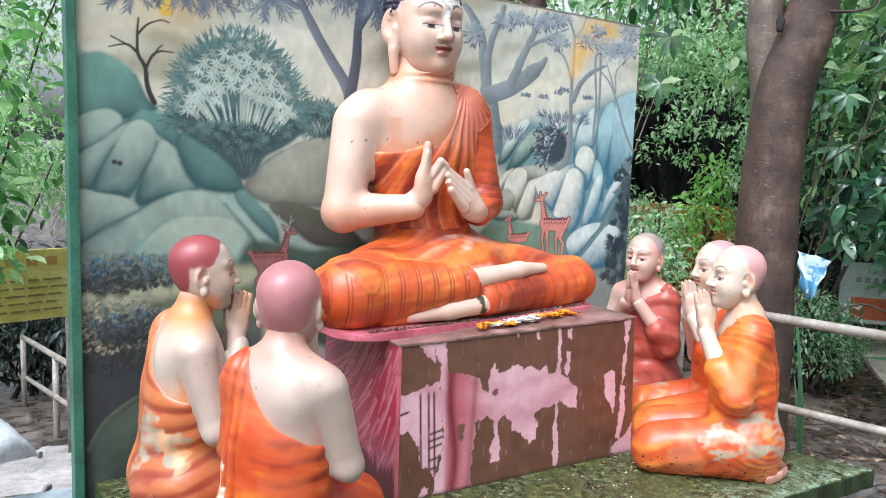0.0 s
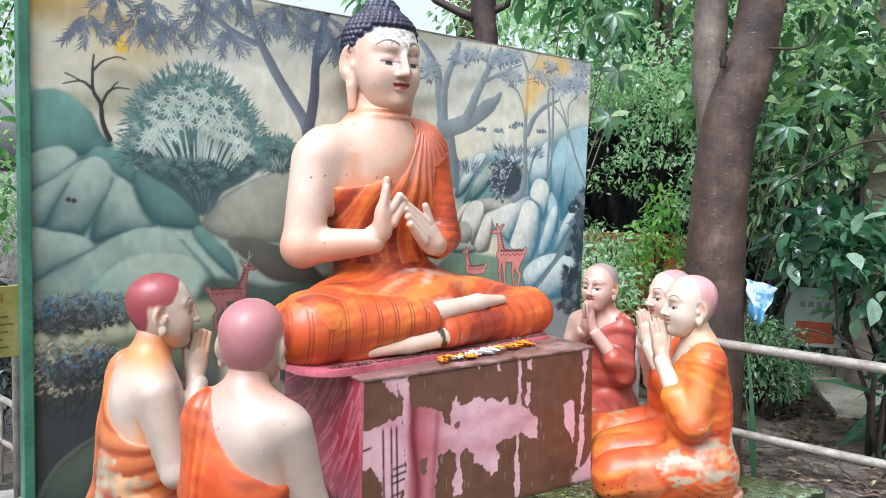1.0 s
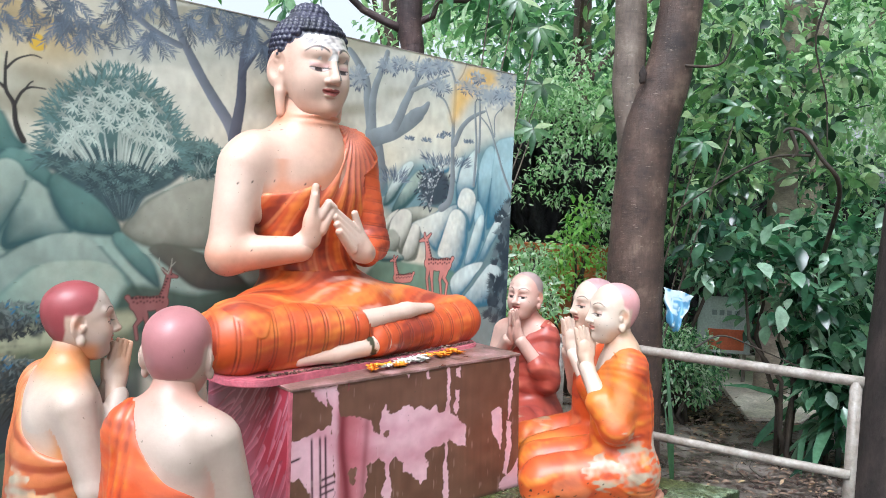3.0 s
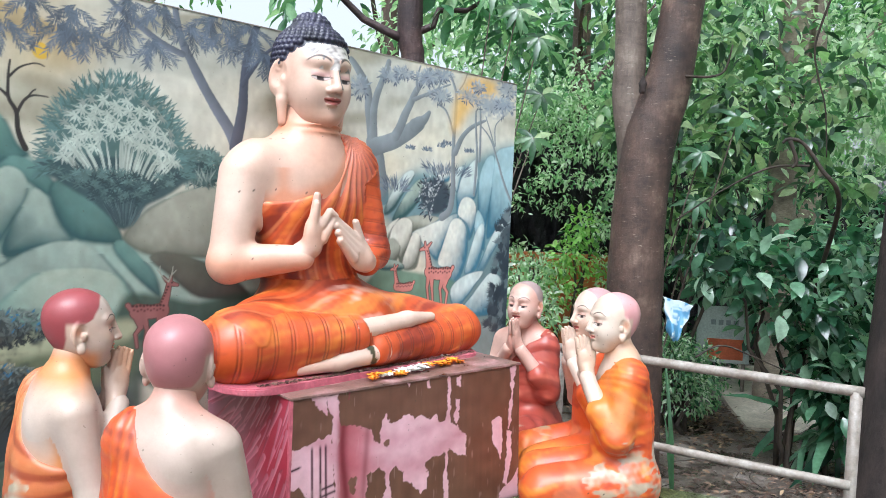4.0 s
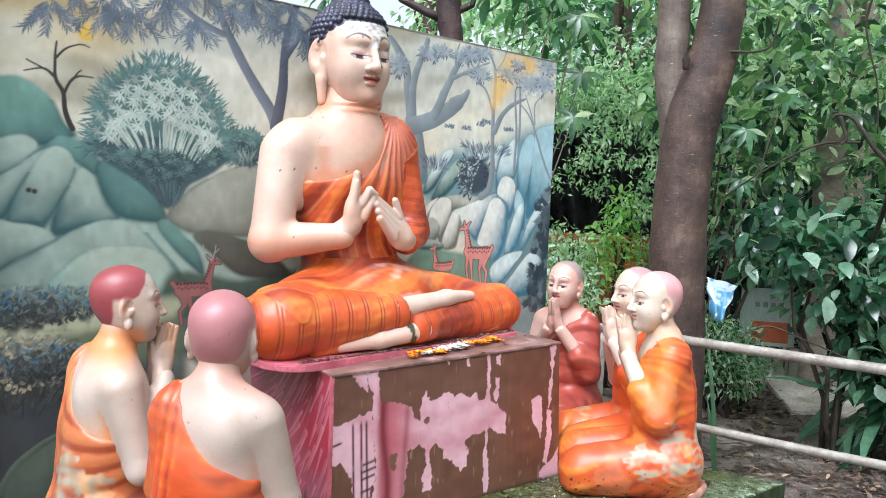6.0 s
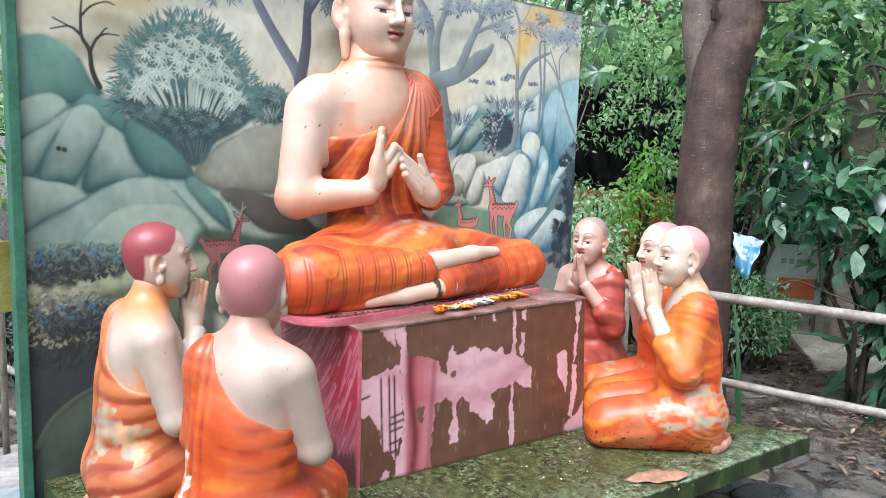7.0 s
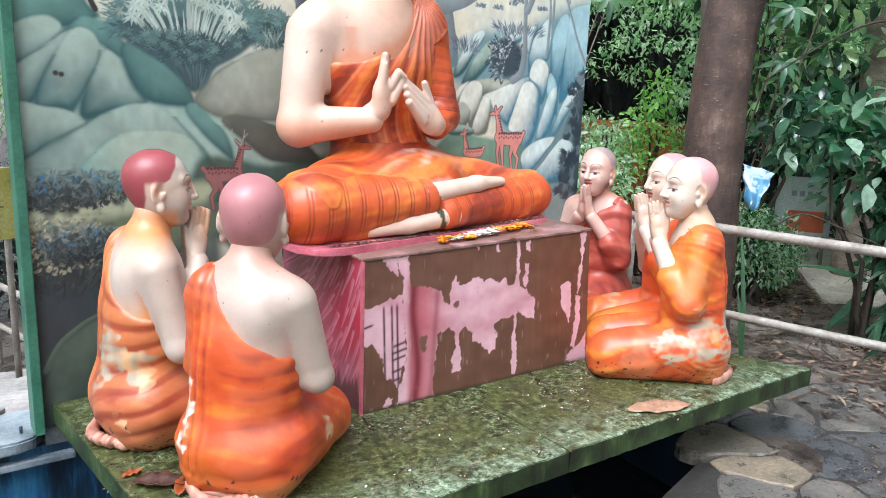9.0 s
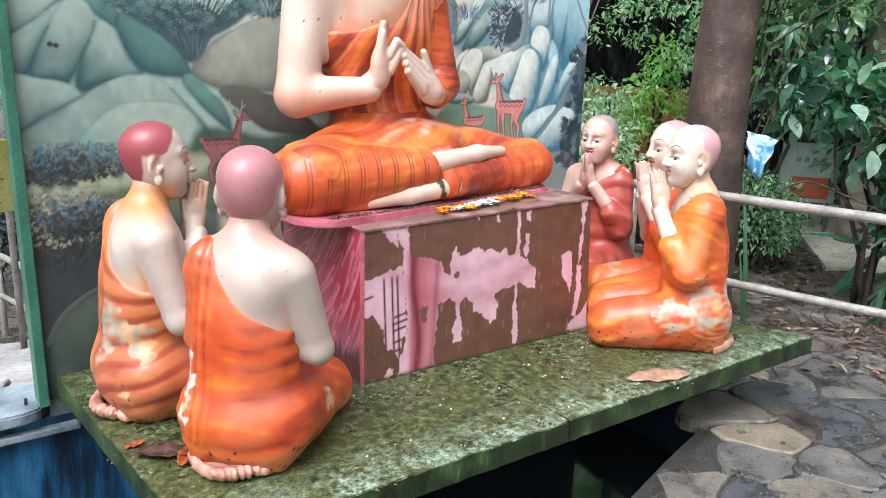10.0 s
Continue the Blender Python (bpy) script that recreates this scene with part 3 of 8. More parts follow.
                self.lay(w, colour, step(-0.002, 0.002, s))
        for j in range(10):
            self.disc(q(-0.082 + 0.0155 * j, 0.028 - 0.002 * (j % 2)), 0.0058 * k, S(70, 36, 36))
            self.disc(q(-0.078 + 0.0150 * j, 0.010 - 0.006 * (j % 2)), 0.0042 * k, S(96, 50, 48))
        for j in range(7):
            self.disc(q(0.040 + 0.006 * j, 0.03 + 0.014 * j), 0.0045 * k, S(70, 36, 36))
        self.disc(q(0.094, 0.134), 0.0035 * k, S(40, 24, 24))


def paint_wall():
    c = Canvas(-1.0, 1.820, -0.1, 2.1, 0.0035)
    for cells, amount, seed in (((9, 12), 0.02, 101), ((30, 40), 0.007, 103)):
        c.X = c.X + amount * (cloud(c.X.shape, cells, seed) - 0.5)
        c.Z = c.Z + amount * (cloud(c.X.shape, cells, seed + 1) - 0.5)
    n1, n2, n3 = cloud(c.X.shape, (7, 5), 3), cloud(c.X.shape, (16, 9), 4), cloud(c.X.shape, (30, 24), 5)
    swirl = 0.5 + 0.3 * wave(np.stack([c.X.ravel() * 1.2 - 0.3 * c.Z.ravel(), c.Z.ravel() * 2.2, n1.ravel() * 0.5], 1), 51, 5).reshape(c.X.shape)
    cream = mixed(S(222, 214, 190), S(212, 212, 198), np.clip(n2 * 1.4 - 0.2, 0, 1))
    c.C[:] = cream
    flat_xz = np.stack([c.X.ravel() * 0.9 + 0.5 * c.Z.ravel(), c.Z.ravel() * 2.6, 0.4 * n1.ravel()], 1)
    wisp = 0.5 + 0.26 * (wave(flat_xz, 53, 4.5) + 0.6 * wave(flat_xz, 54, 11)).reshape(c.X.shape)
    left = np.clip(0.75 - c.X * 0.55, 0.25, 1)
    dusk = step(1.30, 1.62, c.Z) * step(0.50, 0.66, wisp) * 0.75
    c.C = c.C * (1 - dusk[..., None]) + np.array(S(158, 150, 126)) * dusk[..., None]
    haze = step(1.62, 2.05, c.Z) * np.clip(swirl * 2.4 - 0.7, 0, 1) * 0.55
    c.C = c.C * (1 - haze[..., None]) + np.array(S(150, 152, 144)) * haze[..., None]
    ochre = step(-0.25, -0.85, c.X + 0.22 * (n2 - 0.5)) * step(1.60, 1.90, c.Z) * np.clip(swirl * 2.2 - 0.35, 0, 1) * 0.85
    c.C = c.C * (1 - ochre[..., None]) + np.array(S(192, 152, 62)) * ochre[..., None]
    pale = step(0.60, 0.72, wisp[::-1, ::-1]) * step(1.4, 1.6, c.Z) * 0.55
    c.C = c.C * (1 - pale[..., None]) + np.array(S(236, 232, 216)) * pale[..., None]
    c.rock([(-1.046, 0.863), (-1.032, 1.612), (-0.951, 1.648), (-0.883, 1.65), (-0.804, 1.595), (-0.75, 1.509), (-0.67, 1.417), (-0.606, 1.32), (-0.448, 1.257), (-0.365, 1.166), (-0.282, 1.273), (-0.158, 1.341), (0.05, 1.369), (0.335, 1.251), (0.351, 0.777)], ROCK_L, ROCK_M, 90)
    c.rock([(-1.033, 1.531), (-0.99, 1.63), (-0.942, 1.651), (-0.883, 1.648), (-0.804, 1.595), (-0.75, 1.505), (-0.717, 1.464), (-0.826, 1.424), (-1.036, 1.398)], HILL, ROCK_D, 90)
    c.rock([(-1.036, 1.377), (-0.974, 1.432), (-0.912, 1.457), (-0.866, 1.453), (-0.84, 1.419), (-0.887, 1.353), (-1.002, 1.264), (-1.038, 1.253)], ROCK_L, ROCK_D, 80)
    c.rock([(-0.867, 1.37), (-0.816, 1.431), (-0.764, 1.466), (-0.691, 1.438), (-0.632, 1.368), (-0.601, 1.316), (-0.66, 1.323), (-0.723, 1.377), (-0.796, 1.41)], ROCK_M, ROCK_D, 70)
    c.rock([(-1.039, 1.243), (-0.897, 1.352), (-0.832, 1.406), (-0.804, 1.403), (-0.894, 1.263), (-0.95, 1.143), (-1.041, 1.117)], ROCK_L, ROCK_D, 120)
    c.rock([(-0.95, 1.134), (-0.888, 1.278), (-0.812, 1.412), (-0.75, 1.419), (-0.715, 1.36), (-0.743, 1.25), (-0.799, 1.124), (-0.836, 1.107)], ROCK_L, ROCK_D, 100)
    c.rock([(-0.792, 1.118), (-0.739, 1.261), (-0.692, 1.348), (-0.615, 1.262), (-0.557, 1.164), (-0.661, 1.114), (-0.761, 1.078)], ROCK_L, ROCK_D, 80)
    c.rock([(-0.645, 1.323), (-0.605, 1.38), (-0.528, 1.335), (-0.425, 1.258), (-0.368, 1.175), (-0.401, 1.147), (-0.573, 1.173)], ROCK_M, ROCK_D, 60)
    c.rock([(-1.041, 1.128), (-0.9, 1.126), (-0.799, 1.096), (-0.774, 1.056), (-0.902, 0.999), (-1.045, 0.916)], ROCK_L, ROCK_D, 90)
    c.rock([(-1.045, 0.916), (-0.882, 1.005), (-0.672, 1.123), (-0.573, 1.157), (-0.466, 1.119), (-0.376, 1.006), (-0.322, 0.928), (-0.339, 0.808), (-1.047, 0.798)], ROCK_L, ROCK_D, 90)
    c.rock([(-0.822, 0.853), (-0.694, 1.011), (-0.562, 1.054), (-0.424, 1.037), (-0.352, 0.953), (-0.351, 0.833)], ROCK_P, ROCK_M, 90)
    c.rock([(-0.365, 1.166), (-0.282, 1.273), (-0.158, 1.341), (0.023, 1.373), (0.219, 1.249), (0.167, 1.09), (-0.155, 1.09), (-0.255, 1.1)], STONE, STONE_D, 90)
    c.rock([(-0.405, 1.131), (-0.363, 1.157), (-0.255, 1.047), (-0.223, 0.921), (-0.323, 1.012)], ROCK_M, ROCK_D, 60)
    c.rock([(-0.26, 1.091), (-0.155, 1.107), (0.058, 1.019), (0.173, 0.889), (-0.048, 0.916), (-0.179, 1.01)], STONE_D, EARTH, 90)
    c.flat([(-0.375, 0.906), (-0.253, 0.931), (-0.047, 0.896), (0.347, 0.883), (0.363, 0.395), (-0.374, 0.616)], GREEN_D, 0.02)
    c.flat([(-1.048, 0.755), (-0.781, 0.773), (-0.35, 0.773), (-0.293, -0.203), (-1.063, -0.045)], EARTH_G, 0.03)
    c.flat([(-1.048, 0.66), (-0.9, 0.70), (-0.65, 0.74), (-0.35, 0.76), (-0.35, 0.58), (-0.66, 0.55), (-0.9, 0.52), (-1.05, 0.50)], S(110, 120, 94), 0.04)
    c.flat([(-1.048, 0.744), (-0.885, 0.782), (-0.673, 0.81), (-0.351, 0.834), (-0.35, 0.751), (-0.674, 0.715), (-0.886, 0.682), (-1.049, 0.675)], OCHRE, 0.025)
    c.flat([(-1.051, 0.581), (-0.889, 0.476), (-0.675, 0.5), (-0.349, 0.516), (-0.343, -0.244), (-1.064, -0.091)], EARTH_D, 0.05)
    c.stroke([(-0.965, 0.144), (-0.902, 0.249), (-0.785, 0.325), (-0.608, 0.362)], 0.027, 0.0108, EARTH_L)
    c.rock([(-0.979, -0.109), (-0.955, 0.142), (-0.881, 0.257), (-0.763, 0.322), (-0.608, 0.35), (-0.396, 0.274), (-0.393, -0.234)], EARTH_L, EARTH_D, 100)
    c.dark_bush(-0.854, 0.814, 0.232, 0.086, 90)
    c.reed_bush(-0.908, 0.568, 0.217, 0.149, 120)
    c.dark_bush(-0.804, 0.604, 0.174, 0.081, 50)
    c.leafy(-0.062, 1.455, 0.105, 0.075, 60)
    for k in range(40):
        c.blade(-0.06 + c.rng.uniform(-0.1, 0.1), 1.38 + c.rng.uniform(-0.02, 0.03), c.rng.uniform(0.9, 2.2), 0.06, 0.007, mixed(S(80, 104, 106), S(176, 192, 182), c.rng.uniform(0, 1)))
    c.big_bush(-0.394, 1.44, 0.285, 0.345, (-0.362, 1.20))
    c.stroke([(-0.723, 1.49), (-0.749, 1.552), (-0.757, 1.615), (-0.781, 1.666), (-0.787, 1.739), (-0.78, 1.802)], 0.0207, 0.0061, TWIG)
    c.stroke([(-0.785, 1.672), (-0.823, 1.697), (-0.883, 1.679)], 0.0116, 0.0042, TWIG)
    c.stroke([(-0.817, 1.694), (-0.863, 1.718), (-0.877, 1.725)], 0.0073, 0.0036, TWIG)
    c.stroke([(-0.784, 1.743), (-0.747, 1.781), (-0.7, 1.803), (-0.668, 1.794)], 0.0092, 0.0036, TWIG)
    c.stroke([(-0.755, 1.607), (-0.732, 1.66), (-0.7, 1.68), (-0.652, 1.678)], 0.0119, 0.0042, TWIG)
    c.stroke([(-0.728, 1.661), (-0.707, 1.692), (-0.694, 1.702)], 0.0065, 0.0030, TWIG)
    c.disc((-0.68, 1.85), 0.03, SUN)
    c.stroke([(0.11, 1.389), (0.086, 1.584), (-0.03, 1.754), (-0.107, 1.874), (-0.158, 1.982), (-0.185, 2.115)], 0.0594, 0.027, BARK_P)
    c.stroke([(0.092, 1.555), (0.126, 1.76), (0.14, 1.933), (0.179, 2.086), (0.236, 2.195)], 0.054, 0.0216, BARK_PD)
    c.stroke([(-0.157, 1.918), (-0.24, 1.951), (-0.333, 1.999), (-0.411, 2.051), (-0.454, 2.086)], 0.0297, 0.0135, BARK_P)
    c.stroke([(0.124, 1.833), (0.216, 1.969), (0.297, 2.056)], 0.0243, 0.0108, BARK_PD)
    c.spray(-0.798, 1.899, 0.125, 0.095, 15)
    c.spray(-0.62, 1.925, 0.125, 0.095, 15)
    c.spray(-0.514, 1.914, 0.125, 0.095, 15)
    c.spray(-0.409, 1.963, 0.125, 0.095, 15)
    c.spray(-0.263, 1.92, 0.125, 0.095, 15)
    c.spray(-0.367, 2.059, 0.125, 0.095, 15)
    c.spray(-0.025, 2.051, 0.125, 0.095, 15)
    c.spray(-0.098, 2.015, 0.125, 0.095, 15)
    c.spray(0.054, 1.993, 0.125, 0.095, 15)
    c.spray(0.187, 1.989, 0.125, 0.095, 15)
    c.spray(0.158, 2.058, 0.125, 0.095, 15)
    c.spray(0.244, 1.948, 0.125, 0.095, 15)
    c.spray(0.025, 2.108, 0.125, 0.095, 15)
    c.spray(-0.243, 2.059, 0.125, 0.095, 15)
    c.spray(-0.587, 1.997, 0.125, 0.095, 15)
    c.spray(-0.705, 2.007, 0.125, 0.095, 15)
    # right side: pale trees over blue and cream rocks
    c.stroke([(0.891, 1.365), (0.872, 1.497), (0.845, 1.590), (0.823, 1.636)], 0.0730, 0.0814, GREY_TREE)
    c.stroke([(0.824, 1.618), (0.802, 1.775), (0.786, 1.889), (0.724, 1.985), (0.673, 2.035)], 0.0618, 0.0309, GREY_TREE)
    c.stroke([(0.828, 1.636), (0.829, 1.800), (0.865, 1.944), (0.890, 2.028), (0.899, 2.075)], 0.0505, 0.0281, GREY_TREE)
    c.stroke([(0.843, 1.614), (0.937, 1.650), (1.047, 1.718), (1.111, 1.766)], 0.0878, 0.0757, GREY_TREE)
    c.stroke([(1.083, 1.752), (1.143, 1.791), (1.176, 1.830)], 0.0737, 0.0224, GREY_TREE)
    c.stroke([(0.958, 1.681), (1.022, 1.800), (1.071, 1.907), (1.130, 1.997), (1.180, 2.075)], 0.0515, 0.0212, GREY_TREE)
    c.stroke([(1.068, 1.883), (1.196, 1.944), (1.321, 2.005)], 0.0226, 0.0097, GREY_TREE)
    c.stroke([(1.091, 1.933), (1.091, 2.005), (1.117, 2.080)], 0.0166, 0.0091, GREY_TREE)
    c.stroke([(1.151, 1.915), (1.227, 1.960), (1.258, 2.024)], 0.0145, 0.0081, GREY_TREE)
    c.flat([(0.899, 1.268), (0.922, 1.390), (1.068, 1.507), (1.242, 1.516), (1.363, 1.433), (1.404, 1.563), (1.537, 1.622), (1.674, 1.670), (1.895, 1.685), (1.889, 1.345), (1.850, 0.929), (1.750, 0.779), (1.426, 0.791), (1.206, 1.071)], S(98, 140, 150), 0.05)
    c.boulder([(1.236, 1.478), (1.286, 1.537), (1.338, 1.506), (1.319, 1.469)], CREAM, TEAL_D, 100)
    c.boulder([(0.901, 1.287), (0.951, 1.404), (1.022, 1.492), (1.076, 1.519), (1.092, 1.493), (1.035, 1.407), (0.964, 1.307)], TEAL_L, ROCK_D, 130)
    c.boulder([(0.960, 1.257), (1.029, 1.370), (1.102, 1.457), (1.142, 1.471), (1.158, 1.412), (1.102, 1.323), (1.021, 1.259)], ROCK_L, ROCK_D, 120)
    c.boulder([(1.635, 1.177), (1.634, 1.338), (1.638, 1.510), (1.683, 1.651), (1.764, 1.687), (1.868, 1.675), (1.879, 1.454), (1.805, 1.329), (1.711, 1.246)], TEAL_B, TEAL_D, 70)
    c.boulder([(1.560, 1.283), (1.550, 1.493), (1.587, 1.606), (1.641, 1.637), (1.666, 1.601), (1.652, 1.471), (1.628, 1.284), (1.603, 1.230)], TEAL_B, TEAL_D, 75)
    c.boulder([(1.396, 1.305), (1.393, 1.434), (1.443, 1.533), (1.512, 1.605), (1.536, 1.557), (1.532, 1.414), (1.468, 1.385), (1.420, 1.345)], TEAL_L, TEAL_D, 110)
    c.boulder([(1.380, 1.433), (1.368, 1.522), (1.400, 1.562), (1.441, 1.560), (1.415, 1.499), (1.397, 1.432)], TEAL_L, TEAL_D, 160)
    c.boulder([(1.021, 1.252), (1.131, 1.288), (1.277, 1.282), (1.204, 1.234), (1.102, 1.198)], STONE, STONE_D, 80)
    c.boulder([(0.933, 1.140), (0.959, 1.214), (1.020, 1.265), (1.086, 1.260), (1.105, 1.208), (1.070, 1.107), (1.034, 1.028), (1.010, 1.072)], CREAM, STONE_D, 130)
    c.boulder([(0.905, 1.146), (0.917, 1.208), (0.960, 1.245), (1.005, 1.264), (0.962, 1.208), (0.936, 1.140)], CREAM, STONE_D, 130)
    c.boulder([(0.922, 1.054), (0.936, 1.144), (0.980, 1.162), (1.023, 1.119), (1.005, 1.053), (0.972, 1.037)], STONE, STONE_D, 110)
    c.boulder([(1.103, 1.191), (1.195, 1.237), (1.310, 1.277), (1.392, 1.305), (1.405, 1.277), (1.348, 1.214), (1.303, 1.103), (1.270, 1.052), (1.203, 1.116), (1.148, 1.173)], CREAM, TEAL_D, 140)
    c.boulder([(1.047, 1.015), (1.067, 1.110), (1.103, 1.185), (1.144, 1.192), (1.166, 1.145), (1.155, 1.071), (1.133, 1.005)], CREAM, STONE_D, 140)
    c.boulder([(1.406, 1.299), (1.418, 1.368), (1.460, 1.404), (1.520, 1.387), (1.545, 1.319), (1.533, 1.229), (1.499, 1.169), (1.475, 1.255)], CREAM, TEAL_D, 120)
    c.boulder([(1.542, 1.216), (1.551, 1.335), (1.599, 1.284), (1.620, 1.204), (1.613, 1.110)], TEAL_B, TEAL_D, 100)
    c.boulder([(1.284, 1.038), (1.316, 1.149), (1.351, 1.250), (1.401, 1.279), (1.463, 1.254), (1.491, 1.173), (1.486, 1.067), (1.448, 0.962), (1.385, 0.936), (1.343, 1.005)], CREAM, TEAL_D, 155)
    c.boulder([(1.479, 0.988), (1.508, 1.097), (1.545, 1.203), (1.585, 1.262), (1.614, 1.228), (1.605, 1.121), (1.571, 1.013), (1.517, 0.974)], TEAL_L, TEAL_D, 150)
    c.boulder([(1.566, 0.984), (1.615, 1.083), (1.678, 1.202), (1.764, 1.312), (1.866, 1.385), (1.877, 1.262), (1.726, 1.148), (1.649, 1.026), (1.606, 0.978)], TEAL_L, TEAL_D, 130)
    c.flat([(0.784, 0.914), (0.841, 0.962), (0.911, 1.035), (0.971, 1.054), (1.051, 1.006), (1.196, 0.981), (1.260, 1.006), (1.295, 0.967), (1.416, 0.932), (1.392, 0.793), (1.061, 0.844), (0.815, 0.889)], GREEN_M, 0.015)
    c.boulder([(0.898, 1.011), (0.941, 1.054), (1.018, 1.047), (1.058, 1.015), (0.990, 0.997)], ROCK_L, ROCK_D, 90)
    c.flat([(1.36, 0.80), (1.45, 0.95), (1.62, 1.0), (1.9, 1.25), (1.9, 0.0), (1.3, 0.0)], S(104, 126, 128), 0.03)
    c.boulder([(1.381, 0.893), (1.462, 0.961), (1.608, 0.991), (1.594, 0.945), (1.480, 0.823), (1.413, 0.785)], TEAL_L, TEAL_D, 110)
    c.boulder([(1.457, 0.757), (1.561, 0.868), (1.682, 0.977), (1.780, 0.906), (1.757, 0.790), (1.652, 0.741)], TEAL_L, TEAL_D, 110)
    c.flat([(1.78, 0.5), (1.72, 0.7), (1.76, 0.9), (1.75, 1.1), (1.81, 1.28), (1.9, 1.4), (1.9, 0.5)], S(56, 70, 80), 0.03)
    for x, z in ((1.79, 1.24), (1.77, 1.08), (1.80, 0.95), (1.76, 0.82), (1.74, 0.68)):
        c.plume(x, z, 0.085)
    c.dark_clump(1.242, 1.390, 0.115, 0.110)
    c.tuft(1.313, 1.551, 0.152, 0.054)
    c.tuft(0.964, 1.453, 0.072, 0.060)
    c.tuft(1.052, 1.640, 0.024, 0.017)
    c.tuft(1.169, 1.642, 0.026, 0.017)
    c.tuft(1.267, 1.667, 0.026, 0.017)
    c.tuft(1.308, 1.685, 0.027, 0.017)
    c.tuft(1.465, 1.656, 0.027, 0.018)
    c.stroke([(1.294, 1.283), (1.344, 1.322), (1.360, 1.420), (1.360, 1.522), (1.354, 1.648), (1.357, 1.837), (1.357, 1.974), (1.319, 2.080)], 0.0419, 0.0129, GREY_TREE)
    c.stroke([(1.349, 1.736), (1.287, 1.843), (1.233, 1.875)], 0.0145, 0.0081, GREY_TREE)
    c.stroke([(1.359, 1.943), (1.416, 2.024), (1.444, 2.096)], 0.0120, 0.0068, GREY_TREE)
    c.stroke([(1.368, 1.637), (1.422, 1.727), (1.523, 1.799), (1.590, 1.826)], 0.0375, 0.0119, GREY_TREE)
    c.stroke([(1.518, 1.420), (1.523, 1.660), (1.510, 1.864)], 0.0187, 0.0136, GREY_TREE)
    c.stroke([(1.542, 1.596), (1.552, 1.775), (1.543, 1.892)], 0.0163, 0.0127, GREY_TREE)
    c.stroke([(1.826, 1.364), (1.722, 1.541), (1.660, 1.669), (1.615, 1.742), (1.558, 1.791)], 0.0180, 0.0072, GREY_TREE)
    c.stroke([(1.666, 1.689), (1.667, 1.800), (1.730, 1.865)], 0.0109, 0.0054, GREY_TREE)
    c.stroke([(1.659, 1.682), (1.622, 1.781), (1.588, 1.852)], 0.0109, 0.0054, GREY_TREE)
    c.flat([(1.466, 2.074), (1.639, 2.081), (1.656, 1.994), (1.546, 1.944), (1.450, 1.846), (1.389, 1.765), (1.339, 1.760), (1.347, 1.886), (1.420, 2.018)], GOLD, 0.05)
    c.puff(1.246, 1.925, 0.081, 0.048)
    c.puff(1.468, 1.948, 0.094, 0.054)
    c.puff(1.531, 2.018, 0.043, 0.036)
    c.puff(1.654, 1.916, 0.145, 0.072)
    c.puff(1.742, 1.938, 0.090, 0.052)
    c.puff(1.750, 2.056, 0.091, 0.078)
    c.puff(0.918, 1.996, 0.071, 0.044)
    c.puff(0.735, 1.906, 0.057, 0.055)
    c.puff(0.998, 2.024, 0.060, 0.036)
    c.puff(1.145, 2.011, 0.076, 0.048)
    c.puff(1.207, 2.030, 0.091, 0.048)
    c.puff(1.277, 2.051, 0.064, 0.036)
    c.deer(1.287, 0.982, 1.02, -1)
    c.deer(1.055, 0.912, 0.72, -1, lying=True)
    c.deer(-0.258, 0.858, 0.92, 1, S(150, 100, 98))
    for way in (-1, 1):
        c.stroke([(-0.185, 0.985), (-0.195 + 0.022 * way, 1.015), (-0.19 + 0.026 * way, 1.05)], 0.006, 0.003, S(156, 162, 150))
        c.stroke([(-0.195 + 0.022 * way, 1.015), (-0.192 + 0.04 * way, 1.035)], 0.005, 0.003, S(156, 162, 150))
    c.disc((-0.869, 1.253), 0.009, TWIG)
    c.disc((-0.85, 1.249), 0.009, TWIG)
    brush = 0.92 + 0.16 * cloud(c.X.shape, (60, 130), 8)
    # left side toned down: uneven brightness across the wall put into the pigment
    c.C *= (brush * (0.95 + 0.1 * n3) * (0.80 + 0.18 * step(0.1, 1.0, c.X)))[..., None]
    damp = step(0.3, -0.1, c.Z) * np.clip(cloud(c.X.shape, (26, 40), 9) * 1.8 - 0.4, 0, 1) * 0.75
    c.C = c.C * (1 - damp[..., None]) + np.array(S(40, 42, 38)) * damp[..., None]
    return c


def sheet(c, place):
    """A fine grid sheet with a canvas's pigment; place maps (x, z) arrays to 3D."""
    nz, nx = c.X.shape
    ids = np.arange(nz * nx).reshape(nz, nx)
    faces = np.stack([ids[:-1, :-1], ids[:-1, 1:], ids[1:, 1:], ids[1:, :-1]], -1).reshape(-1, 4)
    return mesh_data("painted_sheet", place(c.X0.ravel(), c.Z0.ravel()), faces, c.C.reshape(-1, 3), smooth=False)

# ---- ground, pool, slab, wall ----
POOL = [(-4.0, -1.9), (-0.75, -1.9), (0.1, -1.12), (0.68, -0.756), (1.106, -0.62), (1.82, -0.42), (1.9, 0.72), (-4.0, 0.72)]


def in_outline(x, y, pts):
    odd = False
    for (ax, ay), (bx, by) in zip(pts, pts[1:] + pts[:1]):
        if (ay > y) != (by > y) and x < ax + (y - ay) * (bx - ax) / (by - ay):
            odd = not odd
    return odd


